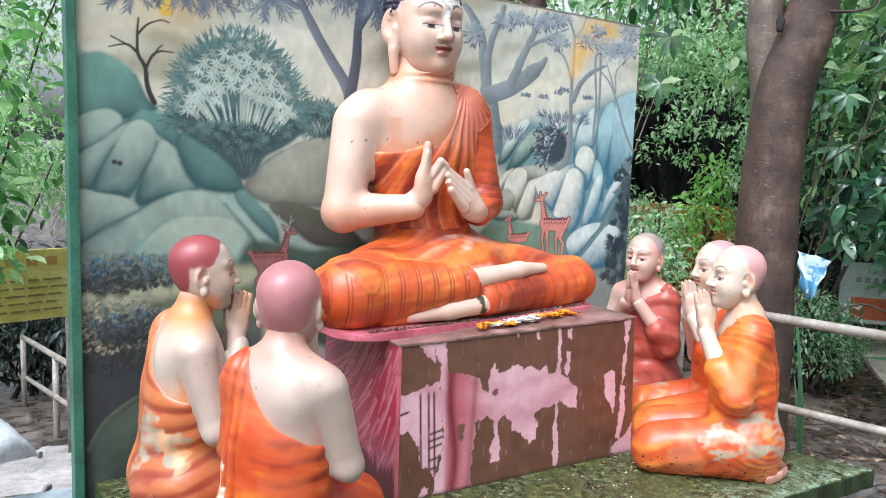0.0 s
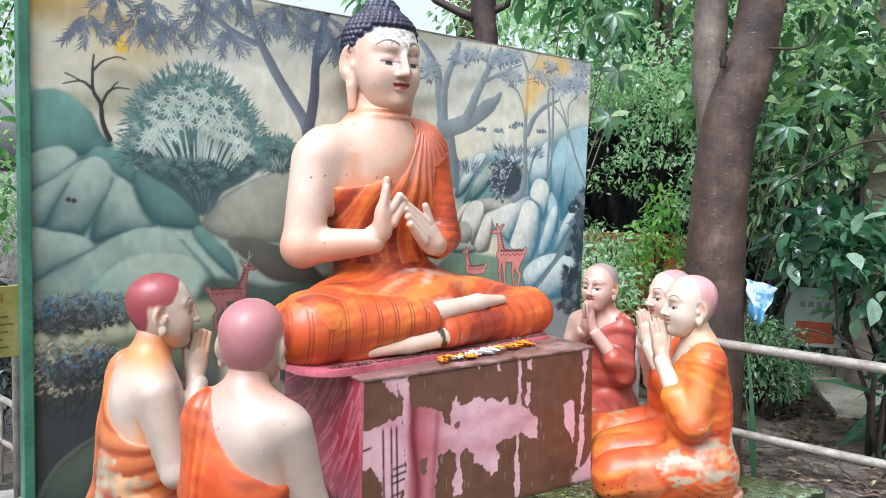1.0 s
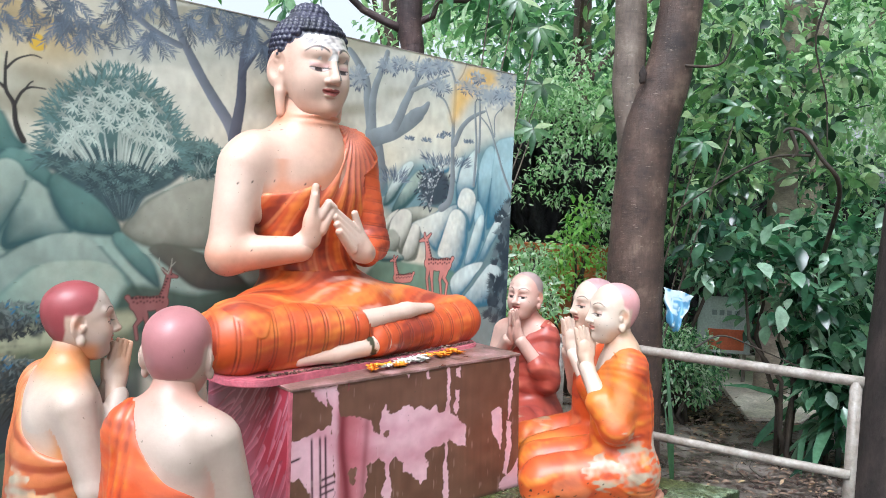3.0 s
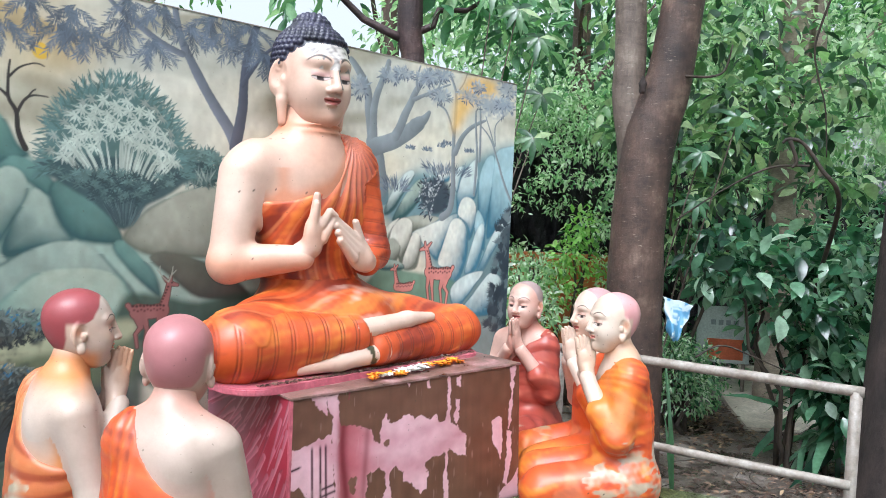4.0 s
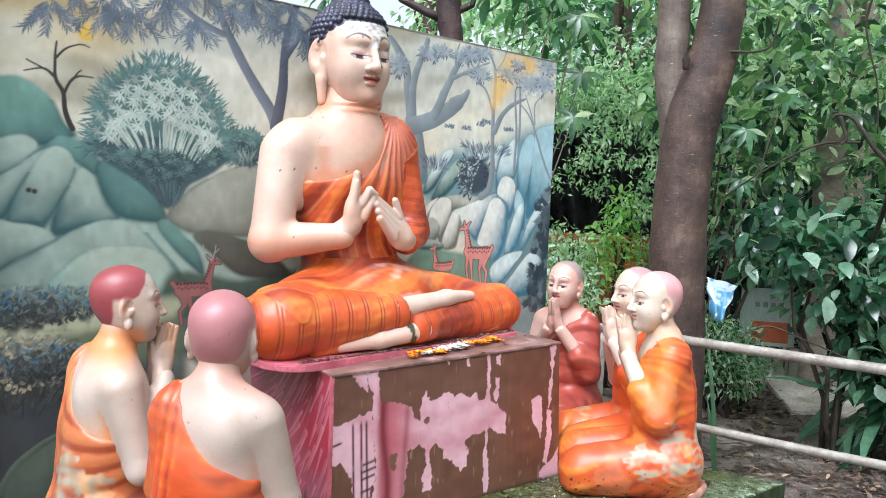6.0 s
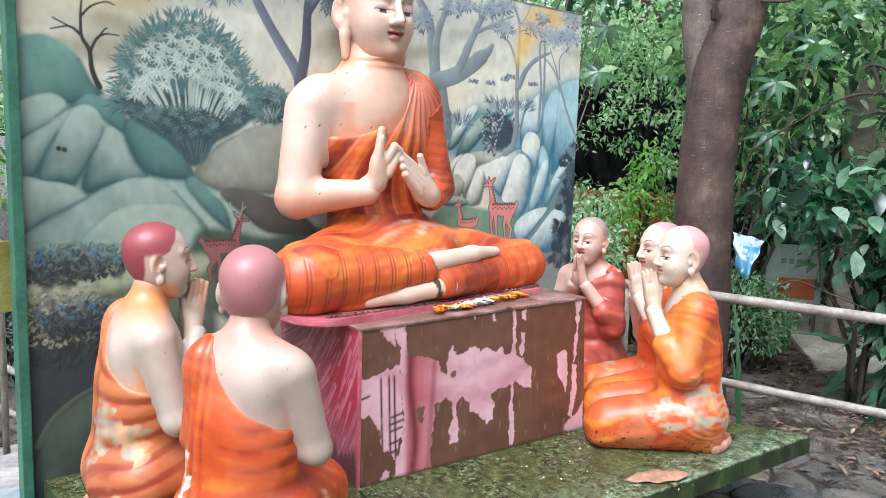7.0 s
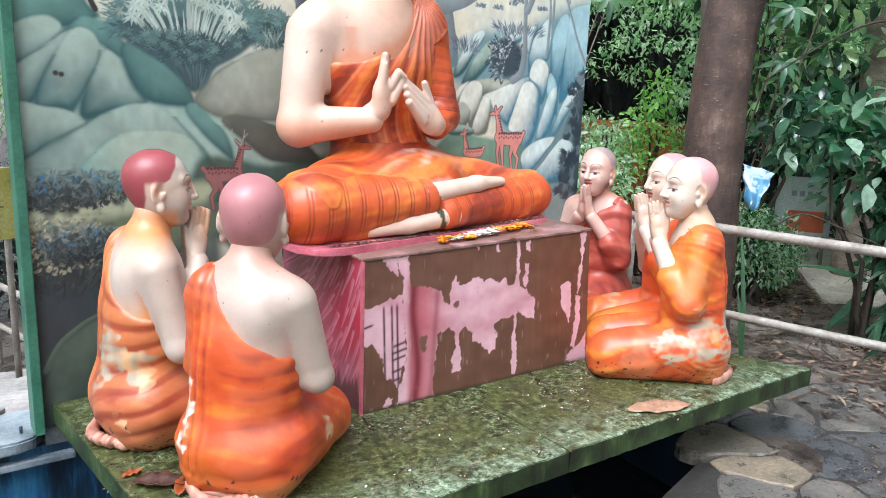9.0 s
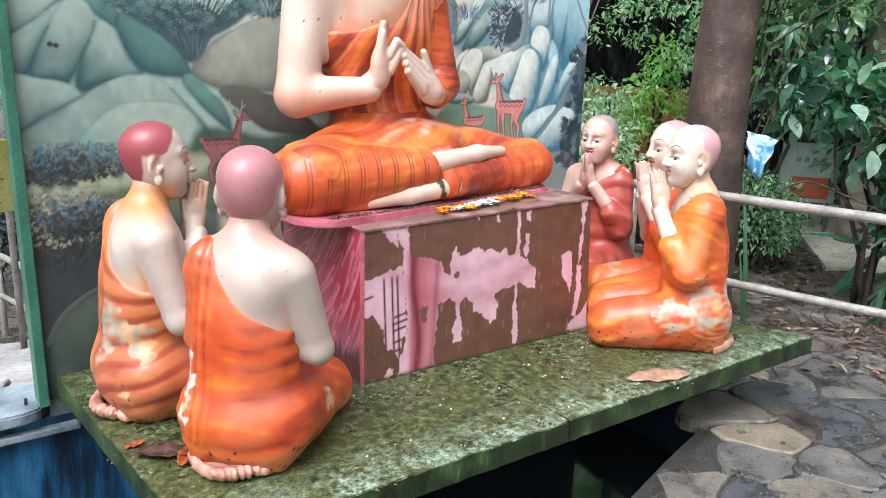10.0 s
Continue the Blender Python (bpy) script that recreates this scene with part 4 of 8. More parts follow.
def ground_height(x, y):
    """Level round the shrine, falling away down the path behind it, rising to a wooded bank."""
    z = -0.36
    if y > 0.7 and x < 1.5:
        side = min(max((0.6 - x) / 0.6, 0), 1)
        fall = 0.30 * min(max(y - 1.0, 0), 2.8) + 0.13 * min(max(y - 3.8, 0), 4.0)
        z = -0.17 * side + z * (1 - side) - fall * side
    far = math.hypot(x + 1.4, y + 2.4)
    bank = min(max((far - 9) / 14, 0), 1) * (1 if y > -2 else 0)
    return z + 1.6 * bank * bank * (3 - 2 * bank) + 0.012 * math.sin(x * 5.1 + y * 2.3) + 0.01 * math.sin(y * 7.7 - x * 3.1)


def build_ground():
    xs = np.concatenate([-np.geomspace(1500, 5.2, 14), np.arange(-4.9, 6.2, 0.14), np.geomspace(6.4, 1500, 22)])
    ys = np.concatenate([-np.geomspace(1500, 4.2, 14), np.arange(-4.0, 5.2, 0.14), np.geomspace(5.4, 1500, 22)])
    verts = []
    for y in ys:
        for x in xs:
            verts.append((x, y, -1.05 if in_outline(x, y, POOL) or (-4 < x < 1.85 and 0.6 < y < 0.9) else ground_height(x, y)))
    ids = np.arange(len(verts)).reshape(len(ys), len(xs))
    faces = np.stack([ids[:-1, :-1], ids[:-1, 1:], ids[1:, 1:], ids[1:, :-1]], -1).reshape(-1, 4)
    ob = part("ground", mesh_data("ground", verts, faces), SOIL)
    tagged(ob, "dark wet soil with leaf litter between the trees", "ground", kind="structure")


build_ground()

COPING = surface("dark_wet_coping", [(0.3, S(70, 78, 86)), (0.5, S(132, 140, 148)), (0.75, S(180, 188, 194))], 4, 0.35, bump=0.5)
# darker copy of the pool blue: the gloom under the slab is coloured in
DEEP_BLUE = surface("shaded_pool_paint", [(0.3, S(16, 26, 38)), (0.6, S(26, 48, 68)), (0.8, S(38, 66, 88))], 3, 0.5)
# pool under the slab: blue walls with a grey coping
pool_wall = empty("pool_wall", 0, 0, 0)
tagged(pool_wall, "streaked blue painted pool wall with grey concrete coping", "pool wall", kind="structure")
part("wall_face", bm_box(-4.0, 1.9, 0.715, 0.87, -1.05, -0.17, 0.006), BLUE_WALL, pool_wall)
coping = bm_prism([(-4.0, 0.665), (-1.10, 0.665), (-1.04, 0.685), (-1.005, 0.735), (-1.0, 0.80), (-1.0, 0.98), (-4.0, 0.98)], -0.165, -0.115, 0.008)
part("coping", coping, COPING, pool_wall, "grey weathered concrete coping with a rounded end")
part("ledge", bm_box(-4.0, -0.90, 0.675, 0.72, -0.232, -0.205, 0.006), COPING, pool_wall, "pale crumbling mortar ledge")
part("bolt", bm_tube([(-1.075, 0.75, -0.116), (-1.075, 0.75, -0.088)], [0.006, 0.006], 8), DEEP_BLUE, pool_wall, "rusty bolt stub")
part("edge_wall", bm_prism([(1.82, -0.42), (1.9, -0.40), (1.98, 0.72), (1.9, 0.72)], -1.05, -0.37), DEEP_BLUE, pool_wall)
part("support", bm_box(0.52, 1.55, 0.3, 0.66, -1.05, -0.09, 0.01), DEEP_BLUE, pool_wall, "concrete support under the slab with shade put into its colour")
for a, b in (((0.1, -1.12), (0.68, -0.756)), ((0.68, -0.756), (1.106, -0.62)), ((1.106, -0.62), (1.82, -0.42)), ((-0.75, -1.9), (0.1, -1.12)), ((-4.0, -1.9), (-0.75, -1.9))):
    d = Vector((b[0] - a[0], b[1] - a[1])).normalized()
    n = Vector((d.y, -d.x)) * 0.08
    part("edge_wall", bm_prism([a, (a[0] + n.x, a[1] + n.y), (b[0] + n.x, b[1] + n.y), b], -1.05, -0.375), GRAVEL, pool_wall)
m, nodes, links, bsdf = nodes_of("dark_pool_water")
bsdf.inputs["Base Color"].default_value = (0.012, 0.018, 0.022, 1)
bsdf.inputs["Roughness"].default_value = 0.08
bump_node(m.node_tree, bsdf, noise_node(m.node_tree, 6).outputs["Fac"], 0.1, 0.01)
WATER = m
water = part("pool_water", mesh_data("pool_water", [(-4, -1.9, -0.8), (1.9, -1.9, -0.8), (1.9, 0.74, -0.8), (-4, 0.74, -0.8)], [(0, 1, 2, 3)]), WATER)
tagged(water, "still dark water in the pool under the slab", "water", kind="structure")


def moss_material():
    m, nodes, links, bsdf = nodes_of("mossy_wet_concrete")
    nt = m.node_tree
    a, b, c = noise_node(nt, 3.2, 6, 0.65), noise_node(nt, 34, 8, 0.8), noise_node(nt, 120, 4, 0.7)
    moss = ramp_node(nt, b.outputs["Fac"], [(0.36, S(20, 20, 10)), (0.44, S(54, 56, 22)), (0.52, S(88, 92, 40)), (0.60, S(116, 120, 70)), (0.69, S(176, 184, 142))]).outputs["Color"]
    grey = ramp_node(nt, b.outputs["Fac"], [(0.36, S(26, 26, 16)), (0.46, S(70, 74, 44)), (0.56, S(112, 122, 84)), (0.68, S(188, 198, 166))]).outputs["Color"]
    fac = ramp_node(nt, a.outputs["Fac"], [(0.46, (0, 0, 0)), (0.58, (1, 1, 1))]).outputs["Color"]
    col = mix_node(nt, fac, moss, grey)
    # pale lichen crust along the front edge
    tc, xyz, mr = nodes.new("ShaderNodeTexCoord"), nodes.new("ShaderNodeSeparateXYZ"), nodes.new("ShaderNodeMapRange")
    links.new(tc.outputs["Object"], xyz.inputs["Vector"])
    links.new(xyz.outputs["Y"], mr.inputs["Value"])
    mr.inputs["From Min"].default_value, mr.inputs["From Max"].default_value = -0.40, -0.66
    patch = nodes.new("ShaderNodeMath")
    patch.operation = "MULTIPLY"
    links.new(mr.outputs["Result"], patch.inputs[0])
    links.new(ramp_node(nt, noise_node(nt, 9, 6, 0.7).outputs["Fac"], [(0.40, (0, 0, 0)), (0.56, (1, 1, 1))]).outputs["Color"], patch.inputs[1])
    crust = ramp_node(nt, b.outputs["Fac"], [(0.36, S(44, 50, 32)), (0.47, S(116, 138, 104)), (0.58, S(196, 210, 188))]).outputs["Color"]
    col = mix_node(nt, patch.outputs[0], col, crust)
    blot = noise_node(nt, 11, 6, 0.7)
    col = mix_node(nt, 1.0, col, ramp_node(nt, blot.outputs["Fac"], [(0.36, (0.40, 0.38, 0.34)), (0.47, (0.95,) * 3), (0.62, (1.12,) * 3)]).outputs["Color"], "MULTIPLY")
    spots = noise_node(nt, 46, 5, 0.7)
    col = mix_node(nt, ramp_node(nt, spots.outputs["Fac"], [(0.62, (0, 0, 0)), (0.68, (0.8,) * 3)]).outputs["Color"], col, S(176, 186, 154))
    grain = ramp_node(nt, c.outputs["Fac"], [(0.3, (0.40,) * 3), (0.62, (0.98,) * 3)]).outputs["Color"]
    links.new(mix_node(nt, 1.0, col, grain, "MULTIPLY"), bsdf.inputs["Base Color"])
    r = nodes.new("ShaderNodeMapRange")
    r.inputs["From Min"].default_value, r.inputs["From Max"].default_value = 0.38, 0.62
    r.inputs["To Min"].default_value, r.inputs["To Max"].default_value = 0.65, 0.08
    links.new(a.outputs["Fac"], r.inputs["Value"])
    links.new(r.outputs["Result"], bsdf.inputs["Roughness"])
    bump_node(nt, bsdf, b.outputs["Fac"], 0.6, 0.010)
    return m


MOSS = moss_material()
SLAB_EDGE = surface("green_slab_edge", [(0.3, S(18, 20, 10)), (0.45, S(36, 46, 22)), (0.58, S(52, 70, 34)), (0.75, S(92, 100, 62))], 9, 0.5, bump=0.8, stretch=(1.0, 1.0, 0.7))
slab = empty("stone_slab", 0, 0, 0)
tagged(slab, "mossy wet concrete slab with green painted edges over the pool", "platform", kind="structure")


def slab_part(name, outline):
    bm = bm_prism(outline, -0.085, 0.0, 0.003)
    bmesh.ops.subdivide_edges(bm, edges=[e for e in bm.edges if e.calc_length() > 0.5], cuts=70, use_grid_fill=True)
    jit = np.random.default_rng(len(outline))
    for v in bm.verts:
        if v.co.y < -0.60 or v.co.x < -0.8 or v.co.x > 1.8:
            w = math.sin(v.co.x * 37) * math.sin(v.co.x * 11.3 + 1) + 0.6 * math.sin(v.co.x * 83 + v.co.y * 40)
            v.co.y += 0.0016 * w + jit.normal() * 0.0007
            v.co.z += 0.0006 * w + jit.normal() * 0.0004
    bm.normal_update()
    for f in bm.faces:
        f.material_index = 0 if f.normal.z > 0.25 else 1
    ob = part(name, bm, MOSS, slab)
    ob.data.materials.append(SLAB_EDGE)


slab_part("slab_section", [(-0.86, -0.655), (0.4785, -0.655), (0.4785, 0.705), (-0.965, 0.705)])
slab_part("slab_section", [(0.481, -0.655), (2.08, -0.655), (1.9, -0.32), (1.86, 0.705), (0.481, 0.705)])

# the painted wall
wall = empty("mural_wall", 0, 0, 0)
tagged(wall, "mural wall painted with pale rocks, bushes and trees, green edged", "wall", kind="structure")
top_at = lambda x: 2.118 - 0.0135 * (x + 1.0) - 0.0028 * (x + 1.0) ** 2
bm = bm_box(-0.998, 1.820, 0.716, 0.80, -0.9, 2.1)
for v in bm.verts:
    if v.co.z > 0:
        v.co.z = top_at(v.co.x) - 0.004
part("wall_body", bm, CONCRETE, wall)
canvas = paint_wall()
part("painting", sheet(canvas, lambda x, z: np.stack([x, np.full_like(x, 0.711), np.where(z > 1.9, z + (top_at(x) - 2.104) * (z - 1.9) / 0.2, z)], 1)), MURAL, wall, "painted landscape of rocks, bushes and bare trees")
part("edge_strip", bm_box(-1.035, -0.999, 0.685, 0.80, -0.114, 2.115, 0.004), GREEN_EDGE, wall, "green painted steel edge")
bm = bm_box(-0.998, 1.823, 0.708, 0.80, 0.0, 0.004)
for v in bm.verts:
    v.co.z += top_at(v.co.x)
part("edge_strip", bm, STEEL, wall, "thin worn top edge")

# ---- the pedestal under the seated statue ----
def torn(c, pts, seed, rag=0.012):
    """Mask of a torn paint patch with ragged edges, panel metres."""
    p = np.asarray(pts, float) * (1.19, 0.62)
    w = c.window(p.min(0) - 0.03, p.max(0) + 0.03)
    s = c.inside(p, w)
    n = cloud(c.X.shape, (26, 60), seed)[w] + 0.6 * cloud(c.X.shape, (70, 120), seed + 1)[w] - 0.8
    return w, step(-0.002, 0.002, s + rag * 2 * n)


def paint_front():
    c = Canvas(0.0, 1.19, 0.0, 0.62, 0.003)
    n = cloud(c.X.shape, (14, 24), 21)
    c.C[:] = mixed(S(98, 64, 50), S(114, 78, 62), n)
    streak = cloud(c.X.shape, (3, 90), 22)
    c.C *= (0.93 + 0.12 * streak)[..., None]
    U, V = c.X / 1.19, c.Z / 0.62
    pale, deep = np.array(S(224, 178, 188)), np.array(S(176, 96, 112))
    dip = 0.42 + 0.95 * (U - 0.44) ** 2 / 0.06 * 0.16
    band = np.exp(-((V - dip) / 0.10) ** 2) + 0.7 * np.exp(-((V - dip - 0.2) / 0.05) ** 2)
    cloth = mixed(pale, deep, np.clip(0.42 * band + 0.18 * cloud(c.X.shape, (30, 40), 24) - 0.05, 0, 1))
    red = step(0.40, 0.20, U) * step(0.16, 0.19, U) * (0.75 - 0.25 * step(0.24, 0.36, U))
    cloth = cloth * (1 - red[..., None]) + np.array(S(176, 66, 78)) * red[..., None]
    fold = np.exp(-((U - 0.20 - 0.012 * np.sin(V * 7)) / 0.018) ** 2) * 0.9 + 0.5 * np.exp(-((U - 0.265 - 0.03 * V) / 0.012) ** 2)
    fold = np.clip(fold, 0, 1)
    cloth = cloth * (1 - fold[..., None]) + np.array(S(116, 30, 44)) * fold[..., None]
    patches = [
        [(0.002, 0.682), (0.038, 0.699), (0.075, 0.707), (0.125, 0.727), (0.149, 0.747), (0.154, 0.589), (0.162, 0.428), (0.167, 0.313), (0.149, 0.229), (0.132, 0.134), (0.115, 0.198), (0.094, 0.180), (0.081, 0.235), (0.081, 0.313), (0.056, 0.379), (0.044, 0.439), (0.025, 0.445), (0.003, 0.443)],
        [(0.125, 0.985), (0.170, 0.986), (0.174, 0.885), (0.184, 0.793), (0.203, 0.772), (0.257, 0.761), (0.298, 0.715), (0.301, 0.657), (0.333, 0.600), (0.334, 0.471), (0.292, 0.428), (0.285, 0.313), (0.279, 0.222), (0.272, 0.132), (0.279, 0.011), (0.245, 0.008), (0.178, 0.011), (0.132, 0.009), (0.138, 0.120), (0.154, 0.205), (0.167, 0.313), (0.162, 0.428), (0.154, 0.589), (0.149, 0.747), (0.154, 0.812), (0.132, 0.907)],
        [(0.298, 0.727), (0.312, 0.653), (0.337, 0.622), (0.340, 0.715), (0.360, 0.814), (0.375, 0.752), (0.397, 0.734), (0.425, 0.750), (0.462, 0.780), (0.485, 0.746), (0.515, 0.757), (0.553, 0.715), (0.576, 0.733), (0.600, 0.678), (0.627, 0.683), (0.636, 0.767), (0.650, 0.664), (0.689, 0.615), (0.726, 0.554), (0.728, 0.401), (0.683, 0.428), (0.642, 0.479), (0.610, 0.452), (0.563, 0.455), (0.533, 0.416), (0.549, 0.324), (0.542, 0.240), (0.516, 0.226), (0.473, 0.303), (0.440, 0.339), (0.442, 0.398), (0.405, 0.447), (0.369, 0.412), (0.341, 0.457), (0.313, 0.479), (0.258, 0.463), (0.264, 0.599)],
        [(0.358, 0.428), (0.384, 0.419), (0.381, 0.324), (0.395, 0.224), (0.385, 0.144), (0.356, 0.144), (0.353, 0.240), (0.363, 0.331)],
        [(0.626, 0.472), (0.637, 0.468), (0.637, 0.330), (0.645, 0.125), (0.643, 0.012), (0.617, 0.023), (0.622, 0.235)],
        [(0.635, 1.000), (0.645, 1.000), (0.646, 0.727), (0.638, 0.679), (0.633, 0.730)],
        [(0.671, 0.820), (0.694, 0.810), (0.688, 0.716), (0.681, 0.630), (0.662, 0.698), (0.675, 0.744)],
        [(0.672, 0.969), (0.695, 0.976), (0.696, 0.901), (0.676, 0.918)],
        [(0.855, 0.607), (0.884, 0.651), (0.908, 0.632), (0.914, 0.472), (0.902, 0.317), (0.883, 0.403), (0.857, 0.463)],
        [(0.947, 0.984), (0.982, 0.988), (0.972, 0.826), (0.957, 0.592), (0.945, 0.529), (0.944, 0.649), (0.959, 0.803)],
        [(0.935, 0.519), (0.959, 0.499), (0.961, 0.324), (0.937, 0.118), (0.915, 0.127), (0.931, 0.281)],
        [(0.888, 0.030), (0.919, 0.098), (0.946, 0.115), (0.997, 0.205), (1.000, 0.000), (0.921, 0.004)],
        [(0.069, 0.988), (0.125, 0.981), (0.129, 0.863), (0.107, 0.902), (0.082, 0.952)],
        [(0.074, 0.013), (0.090, 0.063), (0.116, 0.062), (0.115, 0.017), (0.093, 0.000)],
        [(0.531, 0.979), (0.546, 0.983), (0.550, 0.934), (0.536, 0.925)],
        [(0.207, 0.989), (0.215, 0.989), (0.215, 0.949), (0.208, 0.946)],
        [(0.450, 0.980), (0.462, 0.980), (0.462, 0.951), (0.452, 0.949)],
    ]
    for k, pts in enumerate(patches):
        w, a = torn(c, pts, 40 + 3 * k, 0.0065)
        c.C[w] = c.C[w] * (1 - a[..., None]) + cloth[w] * a[..., None]
    for pts, k in (([(0.224, 0.452), (0.244, 0.440), (0.251, 0.396), (0.237, 0.332), (0.220, 0.361), (0.210, 0.411)], 90), ([(0.360, 0.634), (0.377, 0.629), (0.374, 0.602), (0.361, 0.601)], 94)):
        w, a = torn(c, pts, k, 0.008)
        c.C[w] = c.C[w] * (1 - a[..., None]) + np.array(S(118, 80, 66)) * a[..., None]
    # striped hem on the torn corner
    w, a = torn(c, patches[0], 40, 0.0065)
    for u in (0.078, 0.108, 0.128, 0.165):
        line = np.exp(-((U[w] - u - 0.02 * (0.6 - V[w])) / 0.0042) ** 2) * a * step(0.70, 0.66, V[w])
        c.lay(w, S(70, 26, 44), np.clip(line, 0, 1))
    for v in (0.42, 0.375, 0.33, 0.25, 0.19):
        line = np.exp(-((V[w] - v - 0.35 * (U[w] - 0.15)) / 0.009) ** 2) * a * step(0.105, 0.12, U[w])
        c.lay(w, S(58, 24, 40), np.clip(line, 0, 1) * 0.9)
    line = np.exp(-((V[w] - 0.56 - 0.4 * U[w]) / 0.008) ** 2) * a * step(0.045, 0.03, U[w])
    c.lay(w, S(58, 24, 40), np.clip(line, 0, 1))
    drip = step(0.78, 0.9, cloud(c.X.shape, (10, 160), 61)) * step(0.55, 0.75, cloud(c.X.shape, (12, 40), 62)) * 0.7
    c.lay((slice(None), slice(None)), S(216, 180, 178), drip * 0.3)
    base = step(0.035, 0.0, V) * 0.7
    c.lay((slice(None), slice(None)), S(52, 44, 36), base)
    return c


def paint_side():
    """Satin drapery painted on the pedestal's end: crimson with pale slanting brush strokes."""
    c = Canvas(0.0, 0.70, 0.0, 0.62, 0.0035)
    rng = np.random.default_rng(71)
    n = cloud(c.X.shape, (7, 7), 72)
    c.C[:] = mixed(S(150, 92, 108), S(168, 50, 70), np.clip(step(0.15, 0.6, c.X) * step(0.05, 0.35, c.Z) * 1.1 + 0.5 * (n - 0.5), 0, 1))
    for k in range(120):
        x0, z0 = rng.uniform(0.08, 0.72), rng.uniform(0.14, 0.66)
        lean = radians(np.interp(x0, [0.1, 0.7], [20, 68]) + rng.uniform(-8, 8))
        L = rng.uniform(0.10, 0.24)
        dx, dz = -L * math.cos(lean), -L * math.sin(lean)
        pale = k % 5 != 0
        tone = mixed(S(186, 112, 130), S(226, 172, 184), rng.uniform(0, 1)) if pale else S(126, 34, 52)
        c.stroke([(x0, z0), (x0 + dx * 0.45, z0 + dz * 0.55 + 0.01), (x0 + dx, z0 + dz)], rng.uniform(0.008, 0.026), 0.004, mixed(tone, S(174, 80, 98), 0.62))
    ragged = cloud(c.X.shape, (3, 60), 74)
    low = step(0.02, -0.02, c.Z - 0.11 - 0.09 * (ragged - 0.5))
    c.C = c.C * (1 - 0.85 * low[..., None]) + 0.85 * low[..., None] * np.array(S(84, 46, 50))
    return c


pedestal = empty("pedestal", 0.595, 0.35, 0.0)
tagged(pedestal, "brown pedestal with peeling pink drapery paint", "pedestal")


def ped(name, data, material, label=""):
    ob = part(name, data, material, pedestal, label)
    ob.matrix_parent_inverse = pedestal.matrix_world.inverted()
    return ob


body = bm_box(0.004, 1.186, 0.004, 0.70, 0.0, 0.606)
for v in body.verts:
    v.co.x, v.co.z = v.co.x * (1 + 0.030 * (1 - v.co.z / 0.62)), v.co.z * (1 + 0.018 * v.co.x)
ped("body", body, TOP_BROWN)
flare = lambda x, z: x * (1 + 0.030 * (1 - z / 0.62))
rise = lambda x, z: z * (1 + 0.018 * x)
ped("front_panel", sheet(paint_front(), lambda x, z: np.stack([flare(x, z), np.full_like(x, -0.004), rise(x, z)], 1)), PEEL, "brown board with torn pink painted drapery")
ped("side_panel", sheet(paint_side(), lambda y, z: np.stack([np.zeros_like(y), 0.70 - y, z], 1)), PEEL, "maroon and pink painted satin folds")
ped("side_panel", sheet(paint_side(), lambda y, z: np.stack([flare(np.full_like(y, 1.19), z), y, z * 1.02], 1)), PEEL)
lid = bm_box(-0.006, 1.196, -0.010, 0.70, 0.612, 0.622, 0.002)
for v in lid.verts:
    v.co.z += 0.0125 * v.co.x
ped("top", lid, TOP_BROWN, "wet worn brown top with flaked pink paint")
ped("corner_trim", bm_box(-0.006, 0.004, -0.009, 0.006, 0.0, 0.610), PINK)


def rounded(x0, x1, y0, y1, r, n=7):
    pts = []
    for cx, cy, a0 in ((x1 - r, y0 + r, -90), (x1 - r, y1 - r, 0), (x0 + r, y1 - r, 90), (x0 + r, y0 + r, 180)):
        for k in range(n):
            a = radians(a0 + 90 * k / (n - 1))
            pts.append((cx + r * math.cos(a), cy + r * math.sin(a)))
    return pts


board = part("seat_board", bm_prism(rounded(-0.70, 0.67, -0.245, 0.31, 0.12), 0.0, 0.028, 0.005), PINK)
board.matrix_world = pose(0.50, 0.38, 0.6225, 0, 0, 7)
tagged(board, "pink painted board with rounded corners on the pedestal", "board")

